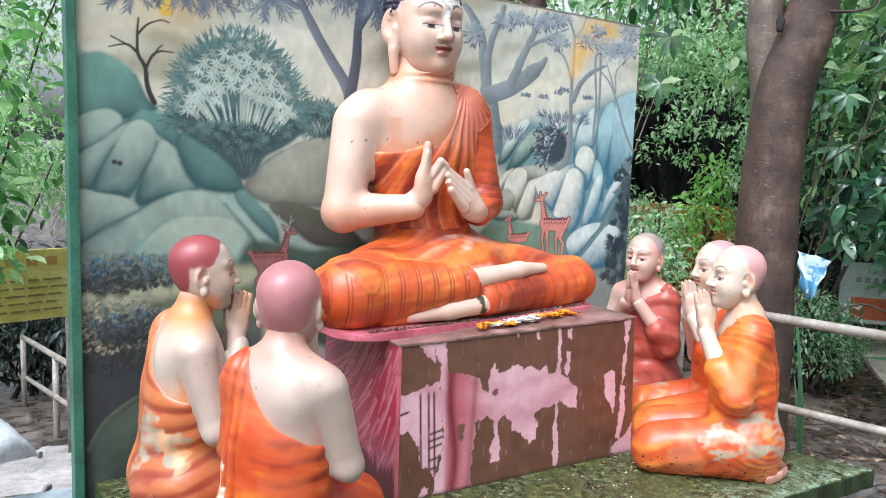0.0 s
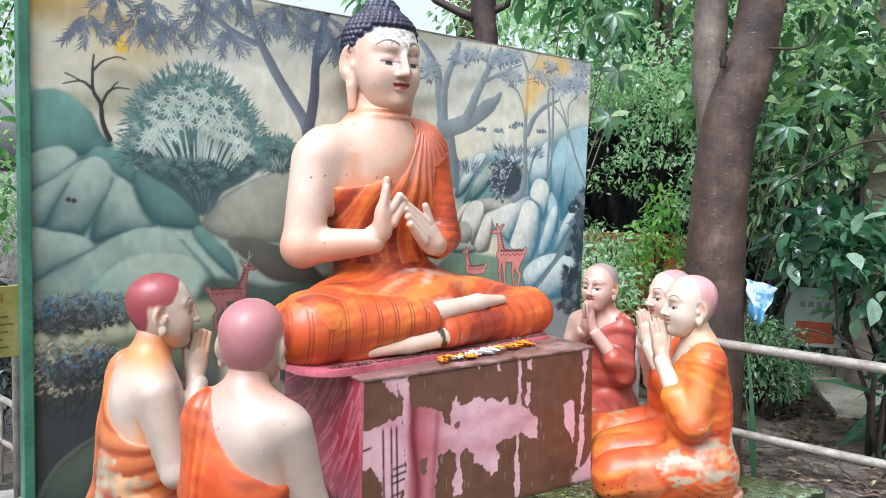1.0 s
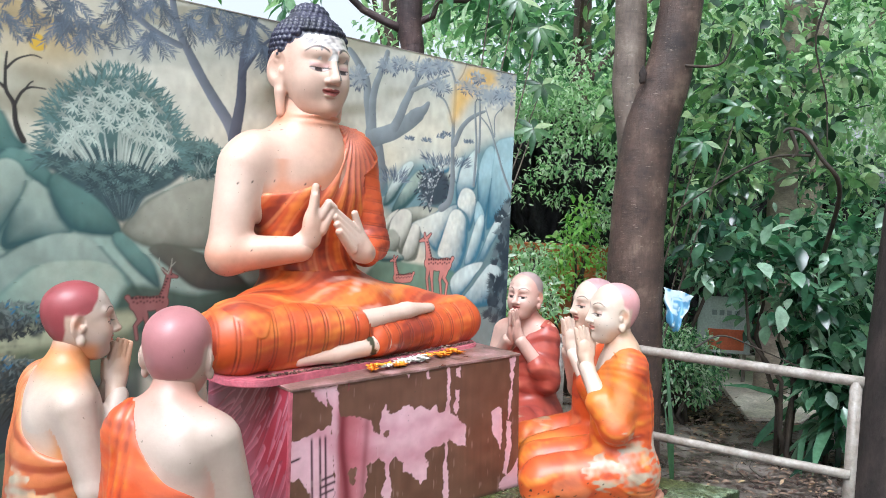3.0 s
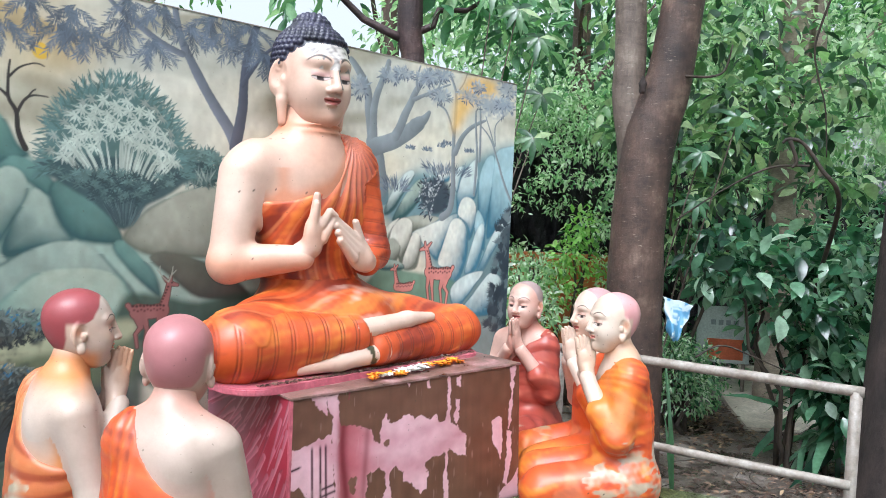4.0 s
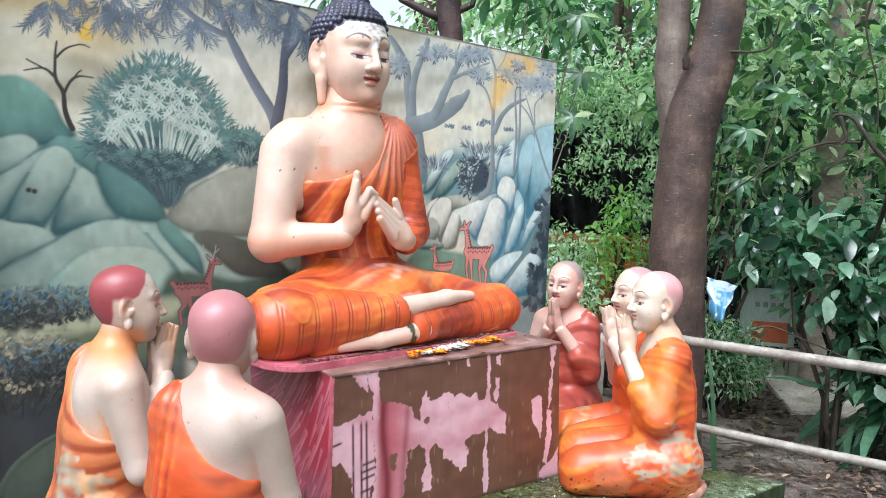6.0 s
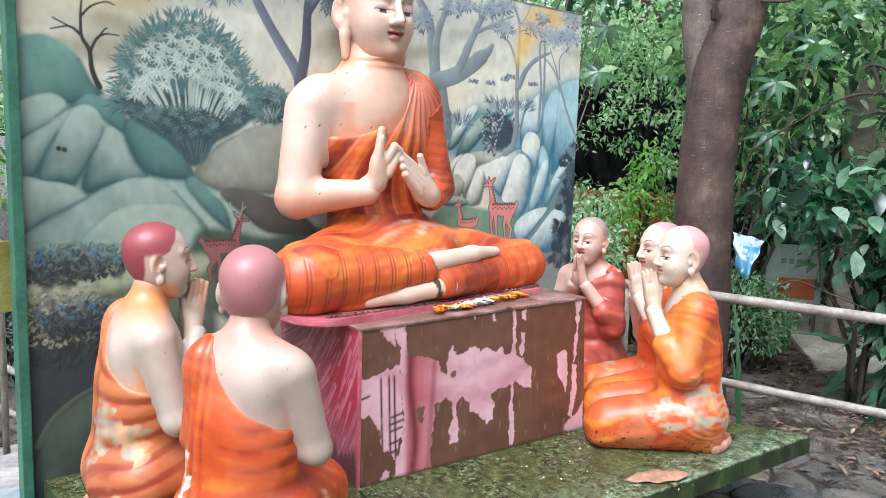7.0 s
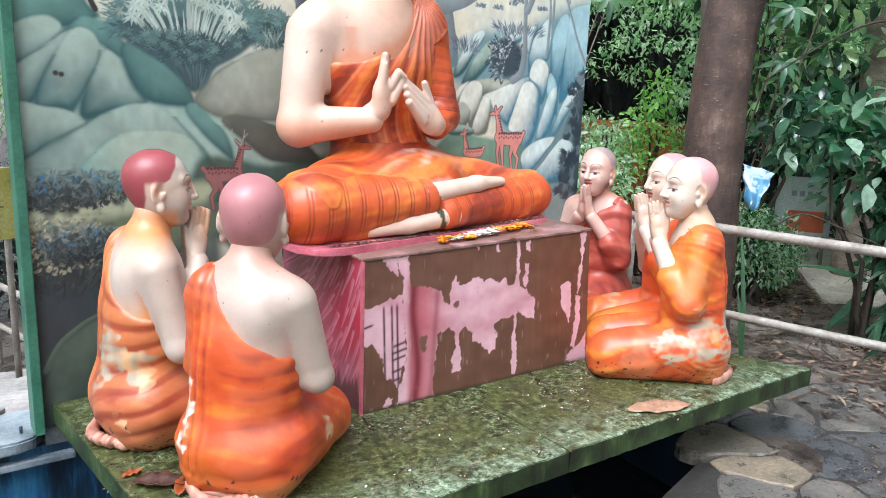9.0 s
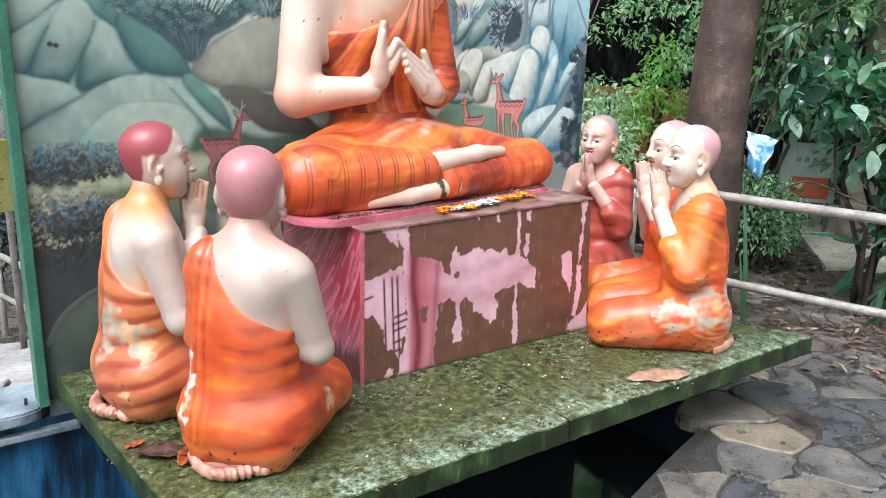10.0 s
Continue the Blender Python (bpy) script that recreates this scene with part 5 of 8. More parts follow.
# ---- statues: each one modelled as soft merged volumes, skinned into one mesh ----
class Clay:
    def __init__(self, lo, hi, h):
        self.lo, self.h = np.array(lo, float), h
        self.ax = [np.arange(a, b + h, h, dtype=np.float32) for a, b in zip(lo, hi)]
        self.d = np.full([len(a) for a in self.ax], 0.25, np.float32)
        self.prims = []

    def add(self, f, lo, hi, k, tag, cut=False):
        sl = tuple(slice(max(np.searchsorted(a, l - k - 3 * self.h), 0), np.searchsorted(a, u + k + 3 * self.h)) for a, l, u in zip(self.ax, lo, hi))
        if min(s.stop - s.start for s in sl) <= 0:
            return
        X, Y, Z = np.meshgrid(*(a[s] for a, s in zip(self.ax, sl)), indexing="ij")
        new_d, old = f(X, Y, Z), self.d[sl]
        if cut:
            t = np.maximum(k - np.abs(old + new_d), 0) / k
            self.d[sl] = np.maximum(old, -new_d) + t * t * k / 4
        else:
            t = np.maximum(k - np.abs(old - new_d), 0) / k
            self.d[sl] = np.minimum(old, new_d) - t * t * k / 4
            self.prims.append((f, tag))

    def ball(self, c, r, k=0.03, tag="skin", turn=(0, 0, 0), cut=False):
        m = np.array(Euler([radians(a) for a in turn]).to_matrix(), np.float32)
        r = np.array(r, np.float32) if np.ndim(r) else np.full(3, r, np.float32)

        def f(X, Y, Z):
            p = [X - c[0], Y - c[1], Z - c[2]]
            q = [sum(m[j, i] * p[j] for j in range(3)) / r[i] for i in range(3)]
            k0 = np.sqrt(sum(v * v for v in q)) + 1e-6
            k1 = np.sqrt(sum((v / s) ** 2 for v, s in zip(q, r))) + 1e-6
            return k0 * (k0 - 1) / k1
        e = float(max(r))
        self.add(f, [v - e for v in c], [v + e for v in c], k, tag, cut)

    def limb(self, a, b, ra, rb, k=0.03, tag="skin", cut=False):
        a, b = np.array(a, np.float32), np.array(b, np.float32)
        d = b - a
        n = float(d @ d) + 1e-9

        def f(X, Y, Z):
            t = np.clip(((X - a[0]) * d[0] + (Y - a[1]) * d[1] + (Z - a[2]) * d[2]) / n, 0, 1)
            return np.sqrt((X - a[0] - t * d[0]) ** 2 + (Y - a[1] - t * d[1]) ** 2 + (Z - a[2] - t * d[2]) ** 2) - (ra + (rb - ra) * t)
        e = max(ra, rb)
        self.add(f, np.minimum(a, b) - e, np.maximum(a, b) + e, k, tag, cut)

    def skin(self):
        """Surface-net mesh of the zero level: verts, quads, tags."""
        d, h = self.d, self.h
        n = np.array(d.shape) - 1
        cor = lambda i, j, k: d[i:n[0] + i, j:n[1] + j, k:n[2] + k]
        count = sum((cor(i, j, k) < 0).astype(np.int8) for i in (0, 1) for j in (0, 1) for k in (0, 1))
        live = (count > 0) & (count < 8)
        cells = np.argwhere(live)
        ids = np.full(live.shape, -1, np.int64)
        ids[live] = np.arange(len(cells))
        pos, num = np.zeros((len(cells), 3)), np.zeros(len(cells))
        for i in (0, 1):
            for j in (0, 1):
                for k in (0, 1):
                    for axis in range(3):
                        o = [i, j, k]
                        if o[axis]:
                            continue
                        e = list(o)
                        e[axis] = 1
                        va, vb = d[tuple((cells + o).T)], d[tuple((cells + e).T)]
                        hit = (va < 0) != (vb < 0)
                        t = np.where(hit, va / np.where(hit, va - vb, 1), 0)
                        q = np.tile(np.array(o, float), (len(cells), 1))
                        q[:, axis] += t
                        pos[hit] += q[hit]
                        num += hit
        verts = self.lo + (cells + pos / num[:, None]) * h
        quads = []
        for axis in range(3):
            u, v = [a for a in range(3) if a != axis]
            a = np.moveaxis(d, (axis, u, v), (0, 1, 2))
            idm = np.moveaxis(ids, (axis, u, v), (0, 1, 2))
            s0, s1 = a[:-1, 1:-1, 1:-1] < 0, a[1:, 1:-1, 1:-1] < 0
            e = np.argwhere(s0 != s1)
            i, j, k = e[:, 0], e[:, 1] + 1, e[:, 2] + 1
            q = np.stack([idm[i, j - 1, k - 1], idm[i, j, k - 1], idm[i, j, k], idm[i, j - 1, k]], 1)
            flip = s0[tuple(e.T)] ^ (axis == 1)
            q[~flip] = q[~flip][:, ::-1]
            quads.append(q)
        quads = np.concatenate(quads)
        quads = quads[(quads >= 0).all(1)]
        X, Y, Z = verts.astype(np.float32).T
        best, tags = np.full(len(verts), 9.0), np.full(len(verts), "skin", dtype="<U8")
        for f, tag in self.prims:
            v = f(X, Y, Z)
            near = v < best
            best[near], tags[near] = v[near], tag
        return verts, quads, tags

    def near(self, verts, names):
        """Distance of points to the nearest volume with one of these tags."""
        X, Y, Z = verts.astype(np.float32).T
        return np.min([f(X, Y, Z) for f, tag in self.prims if tag in names], axis=0)


def normals_of(v, q):
    a = np.cross(v[q[:, 2]] - v[q[:, 0]], v[q[:, 3]] - v[q[:, 1]])
    n = np.zeros_like(v)
    for k in range(4):
        np.add.at(n, q[:, k], a)
    return n / (np.linalg.norm(n, axis=1, keepdims=True) + 1e-12)


def eased(values, quads, times):
    """Values on vertices, averaged with their neighbours a number of times."""
    for k in range(times):
        m = values[quads].mean(1)
        total, num = np.zeros(len(values)), np.zeros(len(values))
        for j in range(4):
            np.add.at(total, quads[:, j], m)
            np.add.at(num, quads[:, j], 1)
        values = total / np.maximum(num, 1)
    return values


def hairline(x):
    """Height at which the curls begin, from nape to brow."""
    return np.interp(x, [-0.13, -0.035, 0.0, 0.03, 0.06, 0.085, 0.12], [-0.085, -0.045, 0.010, 0.055, 0.075, 0.084, 0.086])


def head_clay(c, curls=False):
    """A head facing +x; its skull centre lies at the origin, chin at -0.165."""
    c.ball((-0.008, 0, 0.004), (0.121, 0.100, 0.115), 0.02)
    c.ball((-0.014, 0, 0.045), (0.096, 0.085, 0.068), 0.05)
    c.ball((0.024, 0, -0.066), (0.086, 0.080, 0.096), 0.06)
    c.ball((0.074, 0, -0.140), (0.034, 0.030, 0.024), 0.035)
    c.limb((0.052, -0.030, -0.128), (0.052, 0.030, -0.128), 0.034, 0.034, 0.04)
    for s in (1, -1):
        c.ball((0.064, 0.046 * s, -0.070), (0.034, 0.029, 0.034), 0.045)
        c.ball((0.124, 0.036 * s, -0.014), (0.020, 0.024, 0.022), 0.024, cut=True)
        c.limb((0.106, 0.016 * s, 0.018), (0.082, 0.064 * s, 0.018), 0.008, 0.007, 0.024)
        c.ball((0.088, 0.040 * s, -0.019), (0.019, 0.0265, 0.0165), 0.005)
        k = 1.0 if curls else 0.8
        c.ball((-0.006, (0.103 if curls else 0.097) * s, -0.030), (0.040 * k, 0.016 * k, 0.058 * k), 0.012, turn=(0, 10, -28 * s))
        c.ball((0.000, (0.117 if curls else 0.109) * s, -0.024), (0.024 * k, 0.010, 0.036 * k), 0.007, turn=(0, 10, -28 * s), cut=True)
        c.ball((0.008, 0.102 * s, -0.040), (0.010, 0.010, 0.014), 0.008)
        c.ball((0.0, 0.102 * s, -0.086), (0.016, 0.012, 0.034 if curls else 0.020), 0.012)
        c.ball((0.116, 0.0180 * s, -0.063), (0.0145, 0.0105, 0.0095), 0.004)
        c.ball((0.126, 0.0095 * s, -0.073), (0.005, 0.0045, 0.004), 0.004, cut=True)
        if curls:
            c.limb((0.002, 0.102 * s, -0.10), (0.006, 0.099 * s, -0.160), 0.0155, 0.0125, 0.01)
    c.limb((0.108, 0, 0.018), (0.134, 0, -0.052), 0.0095, 0.0140, 0.012)
    c.ball((0.135, 0, -0.059), (0.0160, 0.0170, 0.0125), 0.008)
    c.ball((0.105, 0, -0.0850), (0.0195, 0.027, 0.0072), 0.004)
    c.ball((0.103, 0, -0.1010), (0.0195, 0.022, 0.0090), 0.004)
    if curls:
        c.ball((-0.020, 0, 0.100), (0.066, 0.062, 0.055), 0.04, "hair")
        zs = np.linspace(0.1645, -0.07, 400)
        skull = 0.114 * np.clip(1 - np.abs((zs - 0.006) / 0.128) ** 2.7, 0, 1) ** 0.5
        knob = 0.056 * np.clip(1 - np.abs((zs - 0.112) / 0.053) ** 2.4, 0, 1) ** 0.5
        both = np.maximum(skull, knob) + 0.25 * np.maximum(0.014 - np.abs(skull - knob), 0) ** 2 / 0.014
        arc = np.concatenate([[0], np.cumsum(np.hypot(np.diff(zs), np.diff(both)))])
        for row, at in enumerate(np.arange(0.0, arc[-1], 0.0158)):
            z, r = float(np.interp(at, arc, zs)), float(np.interp(at, arc, both))
            n = max(int(round(2 * math.pi * r / 0.0185)), 1)
            for k in range(n):
                a = 2 * math.pi * (k + 0.5 * (row % 2)) / n
                x, y = -0.010 - 0.08 * max(z, 0) + 1.09 * r * math.cos(a), 0.93 * r * math.sin(a)
                if z >= hairline(x) - 0.004:
                    c.ball((x, y, z), 0.0104, 0.0035, "hair")


def lay_on(paint, colour, a):
    paint[:] = paint * (1 - a[:, None]) + np.asarray(colour) * a[:, None]


def face_paint(p, paint, skin, lip, brow, lid, droop=0.0, bold=1.0):
    """Arched brows, heavy lids over narrow eyes, and lips, painted on a head that faces +x."""
    x, y, z = p.T
    front = step(0.045, 0.055, x)
    ay = np.abs(y)
    e, soft = (ay - 0.040) / 0.027, 0.0012
    inside = step(1.06, 0.94, np.abs(e))
    ez = -0.0235 - droop - 0.0045 * (1 - e * e)
    lay_on(paint, lid, front * inside * step(0.022, 0.014, z - ez) * step(0.002, 0.006, z - ez) * 0.6)
    open_ = (0.0066 - 0.3 * droop) * np.sqrt(np.clip(1 - e * e, 0, 1))
    eye = front * step(soft, -soft, np.abs(z - ez) - open_) * inside
    lay_on(paint, S(184, 168, 162), eye)
    lay_on(paint, S(48, 34, 32), eye * step(0.0125, 0.0095, np.abs(ay - 0.042)))
    lay_on(paint, brow, front * inside * step(0.0026, 0.0010, np.abs(z - ez - open_)) * 0.95)
    lay_on(paint, brow, front * inside * step(0.0018, 0.0006, np.abs(z - ez + open_)) * 0.45)
    u = np.clip((ay - 0.012) / 0.066, 0, 1)
    bz = 0.033 - 0.017 * ((u - 0.5) / 0.5) ** 2
    lay_on(paint, brow, front * step(0.013, 0.019, ay) * step(0.080, 0.074, ay) * step(0.0048 * bold, 0.0020 * bold, np.abs(z - bz) + 0.0022 * u) * 0.92)
    m = np.clip(ay / 0.030, 0, 1)
    mid = -0.0915 + 0.004 * m ** 2
    tall = np.where(z > mid, 0.0095 - 0.003 * np.exp(-(ay / 0.004) ** 2), 0.0120) * np.sqrt(np.clip(1 - m * m, 0, 1))
    mouth = front * step(0.0014, -0.0014, np.abs(z - mid) - tall) * step(0.0305, 0.0285, ay)
    lay_on(paint, lip, mouth * 0.85)
    lay_on(paint, np.asarray(lip) * 0.5, front * step(0.0018, 0.0006, np.abs(z - mid)) * step(0.029, 0.026, ay))
    for s in (1, -1):
        lay_on(paint, np.asarray(lip) * 0.5, front * np.exp(-((y - 0.009 * s) / 0.004) ** 2 - ((z + 0.069) / 0.0025) ** 2) * 0.3)


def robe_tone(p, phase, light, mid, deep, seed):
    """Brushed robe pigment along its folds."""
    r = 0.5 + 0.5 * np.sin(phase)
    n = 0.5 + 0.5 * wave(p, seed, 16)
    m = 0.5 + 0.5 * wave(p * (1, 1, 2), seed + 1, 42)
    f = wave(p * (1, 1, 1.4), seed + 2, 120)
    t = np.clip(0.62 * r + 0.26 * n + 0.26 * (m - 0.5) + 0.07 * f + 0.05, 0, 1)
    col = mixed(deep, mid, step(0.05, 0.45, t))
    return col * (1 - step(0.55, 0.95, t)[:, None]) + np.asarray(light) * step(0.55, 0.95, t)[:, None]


def joined(shells):
    """Several skins as one vertex and face list."""
    v, q, c, base = [], [], [], 0
    for verts, quads, paint in shells:
        v.append(verts), q.append(quads + base), c.append(paint)
        base += len(verts)
    return np.concatenate(v), np.concatenate(q), np.concatenate(c)


# -- kneeling figure, facing +x, left shoulder robed --
def draped(c, edge_y, edge_z, grow):
    """Cut a robe volume along a neckline given over y, and swell it into a layer of cloth."""
    e = np.interp(c.ax[1], edge_y, edge_z)[None, :, None]
    cut = (c.ax[2][None, None, :] - e) * 0.75
    a, b, k = c.d - grow, np.broadcast_to(cut, c.d.shape), 0.008
    t = np.maximum(k - np.abs(a - b), 0) / k
    c.d = (np.maximum(a, b) + t * t * k / 4).astype(np.float32)
    return c


def monk_clay():
    lo, hi, R = (-0.42, -0.36, -0.01), (0.44, 0.36, 0.80), "robe"
    b, r = Clay(lo, hi, 0.0065), Clay(lo, hi, 0.006)
    for c in (b, r):
        c.ball((-0.085, 0, 0.32), (0.135, 0.162, 0.20), 0.08, R)
        c.ball((-0.075, 0, 0.50), (0.120, 0.165, 0.17), 0.08, R)
        c.limb((-0.08, -0.112, 0.624), (-0.08, 0.106, 0.628), 0.062, 0.062, 0.07, R)
    b.limb((-0.078, 0, 0.63), (-0.042, 0, 0.77), 0.070, 0.060, 0.07, "skin")
    for s in (1, -1):
        b.limb((-0.075, 0.02 * s, 0.685), (-0.08, 0.13 * s, 0.640), 0.046, 0.046, 0.05, "skin")
    b.ball((-0.09, -0.07, 0.585), (0.10, 0.075, 0.09), 0.06, "skin")
    r.ball((-0.095, 0, 0.14), (0.165, 0.18, 0.155), 0.05, R)
    for s in (1, -1):
        r.limb((-0.10, 0.10 * s, 0.15), (0.26, 0.11 * s, 0.11), 0.120, 0.092, 0.04, R)
        r.limb((-0.14, 0.10 * s, 0.055), (0.28, 0.115 * s, 0.06), 0.06, 0.068, 0.05, R)
        r.ball((0.30, 0.112 * s, 0.088), (0.07, 0.082, 0.086), 0.035, R)
    b.limb((-0.20, -0.10, 0.022), (-0.20, 0.10, 0.022), 0.022, 0.022, 0.01, "foot")
    for k in range(15):
        y = -0.092 + 0.0172 * k
        b.ball((-0.266 + 5.0 * (y - 0.03) ** 2 + 0.004 * (k % 2), y, 0.022), (0.036, 0.0108, 0.024), 0.001, "foot", (0, 25, 42))
    b.limb((-0.085, -0.165, 0.615), (-0.035, -0.210, 0.365), 0.060, 0.050, 0.035, "arm_r")
    b.limb((-0.035, -0.210, 0.365), (0.092, -0.042, 0.600), 0.050, 0.034, 0.02, "arm_r")
    b.limb((0.03, 0.140, 0.450), (0.092, 0.042, 0.600), 0.042, 0.034, 0.012, "arm_l")
    r.limb((-0.075, 0.135, 0.605), (-0.025, 0.172, 0.365), 0.058, 0.056, 0.05, "sleeve")
    r.limb((-0.025, 0.172, 0.365), (0.045, 0.13, 0.465), 0.058, 0.052, 0.03, "sleeve")
    r.limb((-0.09, 0.105, 0.640), (-0.165, 0.10, 0.05), 0.045, 0.05, 0.04, R)
    draped(r, [-0.36, -0.15, -0.05, 0.03, 0.07, 0.095, 0.2], [0.40, 0.455, 0.515, 0.60, 0.68, 0.78, 0.92], 0.006)
    h = Clay((0.08, -0.09, 0.52), (0.30, 0.09, 0.80), 0.0045)
    for s in (1, -1):
        h.ball((0.182, 0.018 * s, 0.635), (0.036, 0.018, 0.062), 0.012, "skin", (0, 12, 0))
        h.limb((0.168, 0.040 * s, 0.565), (0.176, 0.022 * s, 0.61), 0.034, 0.026, 0.02)
        for k in range(4):
            x = 0.160 + 0.0175 * k
            h.limb((x, 0.013 * s, 0.67), (x + 0.016, 0.010 * s, 0.755 - 0.008 * abs(k - 1.3)), 0.0112, 0.008, 0.002)
        h.limb((0.150, 0.015 * s, 0.63), (0.144, 0.006 * s, 0.69), 0.012, 0.009, 0.006)
    g = Clay((-0.16, -0.14, -0.20), (0.17, 0.14, 0.15), 0.0027)
    head_clay(g)
    return b.skin(), r.skin(), h.skin(), g.skin()


MONK_SHELLS = monk_clay()


def monk(name, x, y, turn, robe, skin, blush, scalp, lip, seed, patches=(), scale=1.0, head_turn=0.0, label="", head_scale=0.94, front=0.05, fold=1.0, mottle=0.0):
    (bv, bq, bt), (rv, rq, rt), (hv, hq, ht), (gv, gq, gt) = MONK_SHELLS
    light, mid, deep = robe
    skin, blush = np.array(skin), np.array(blush)
    # skin
    bx, by, bz = bv.T
    warm = np.clip(0.15 + 0.5 * wave(bv, seed + 9, 9), 0, 1) * 0.16 + 0.35 * np.exp(-((bz - 0.53 - 0.5 * by) / 0.05) ** 2) * (bt == "robe") + np.exp(-((bz - 0.742) / 0.055) ** 2) * 0.95
    warm += np.exp(-((by + 0.165) / 0.02) ** 2) * (bz > 0.42) * (bz < 0.56) * (bt == "robe") * 0.6
    bp = mixed(skin, blush, np.clip(warm, 0, 0.85))
    feet = bt == "foot"
    bp[feet] = mixed(S(212, 158, 138), S(150, 92, 76), np.clip(0.4 + 0.5 * wave(bv[feet], 4, 60), 0, 1))
    # robe: gathered folds, a sash of straight pleats down the back
    rx, ry, rz = rv.T
    n = normals_of(rv, rq)
    swag = (ry + 0.02) ** 2
    upper = step(0.16, 0.26, rz)
    upper = upper + (1 - upper) * step(0.06, -0.08, rx) * step(0.0, 0.08, rz)
    body = 66 * (rz + np.interp(rz, [0.2, 0.6], [0.35, -0.85]) * ry + 0.8 * swag) + 7.0 * wave(rv, seed, 5) + 2.6 * wave(rv, seed + 4, 13)
    legs = 76 * (rx * 0.9 + rz * 0.7 + ry * 0.3) + 7.0 * wave(rv, seed + 5, 6)
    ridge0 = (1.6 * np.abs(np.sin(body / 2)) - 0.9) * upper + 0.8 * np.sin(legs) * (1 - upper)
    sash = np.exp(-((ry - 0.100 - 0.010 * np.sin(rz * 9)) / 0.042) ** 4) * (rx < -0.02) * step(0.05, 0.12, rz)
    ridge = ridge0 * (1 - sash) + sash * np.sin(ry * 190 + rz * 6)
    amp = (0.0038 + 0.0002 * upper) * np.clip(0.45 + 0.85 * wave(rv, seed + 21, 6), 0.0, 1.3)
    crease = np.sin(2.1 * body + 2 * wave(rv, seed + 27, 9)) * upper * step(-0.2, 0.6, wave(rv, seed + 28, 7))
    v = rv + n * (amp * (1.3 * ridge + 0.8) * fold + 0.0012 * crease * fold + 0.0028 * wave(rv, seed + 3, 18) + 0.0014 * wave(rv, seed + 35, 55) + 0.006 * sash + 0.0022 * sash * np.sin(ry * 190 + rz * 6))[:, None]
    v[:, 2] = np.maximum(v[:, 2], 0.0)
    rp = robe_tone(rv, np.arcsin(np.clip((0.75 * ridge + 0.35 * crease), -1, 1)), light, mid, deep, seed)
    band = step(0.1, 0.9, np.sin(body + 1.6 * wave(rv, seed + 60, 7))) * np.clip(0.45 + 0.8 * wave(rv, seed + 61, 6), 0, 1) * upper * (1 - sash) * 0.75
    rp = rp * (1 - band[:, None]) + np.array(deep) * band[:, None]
    gold = step(0.0, 0.55, wave(rv, seed + 50, 8)) * 0.65 * mottle
    rp = rp * (1 - gold[:, None]) + np.array(S(226, 148, 52)) * gold[:, None]
    worn = step(0.25, 0.6, wave(rv, seed + 51, 12) + 0.3 * wave(rv, seed + 52, 50)) * 0.32 * mottle
    rp = rp * (1 - worn[:, None]) + np.array(S(230, 172, 128)) * worn[:, None]
    low = np.clip(step(0.12, 0.02, rz) * (0.2 + 0.5 * wave(rv, seed + 2, 10)), 0, 0.4)
    rp = rp * (1 - low[:, None]) + np.array(S(222, 156, 98)) * low[:, None]
    for (px, py, pz), r, colour in patches:
        s = np.linalg.norm((rv - (px, py, pz)) * (1, 1, 0.85), axis=1) / r + 0.35 * wave(rv, seed + 31, 34) + 0.3 * wave(rv * (1, 1, 2.5), seed + 33, 70)
        a = step(0.86, 0.72, s) * np.clip(0.62 + 0.6 * wave(rv * (0.5, 0.5, 1.5), seed + 34, 80) + 0.25 * wave(rv, seed + 37, 130), 0, 0.9)
        grit = mixed(colour, S(146, 142, 122), np.clip(0.2 + 0.6 * wave(rv, seed + 8, 50) + 0.4 * wave(rv, seed + 36, 110), 0, 1))
        rp = rp * (1 - a[:, None]) + grit * a[:, None]
    dirt = (rz < 0.16) & (wave(rv, seed + 40, 230) > 0.62 + rz * 5)
    rp[dirt] = S(48, 34, 26)
    hp = mixed(skin, blush, np.clip(0.2 + 0.35 * wave(hv, seed + 6, 22), 0, 0.5))
    gp = mixed(skin, blush, np.clip(0.10 + 0.3 * wave(gv, seed + 7, 16), 0, 0.5))
    gx, gy, gz = gv.T
    line = np.interp(gz, [-0.09, -0.05, -0.025, 0.0, 0.025, 0.05, 0.12], [-0.06, -0.048, -0.03, front * 0.3 - 0.012, front * 0.75, front, front + 0.025])
    ear = step(0.080, 0.094, np.abs(gy)) * step(-0.060, -0.046, gx) * step(0.030, 0.010, gz)
    s = step(-0.006, 0.006, line - gx + 0.003 * wave(gv, seed + 12, 60)) * step(-0.098, -0.086, gz) * (1 - ear * step(0.02, -0.005, gz))
    gp = gp * (1 - s[:, None]) + np.array(scalp) * (1 + 0.12 * wave(gv, seed + 13, 14))[:, None] * s[:, None]
    inner = np.exp(-((gx + 0.012) / 0.016) ** 2 - ((gz + 0.022) / 0.022) ** 2) * (np.abs(gy) > 0.094) * 0.6
    gp = gp * (1 - inner[:, None]) + np.array(S(186, 110, 70)) * inner[:, None]
    nape = step(-0.075, -0.13, gz) * 0.75 * step(0.09, 0.04, gx)
    gp = gp * (1 - nape[:, None]) + blush * nape[:, None]
    face_paint(gv, gp, skin, lip, S(50, 32, 30), S(190, 142, 128))
    a = radians(head_turn)
    rot = np.array([[math.cos(a), -math.sin(a), 0], [math.sin(a), math.cos(a), 0], [0, 0, 1]])
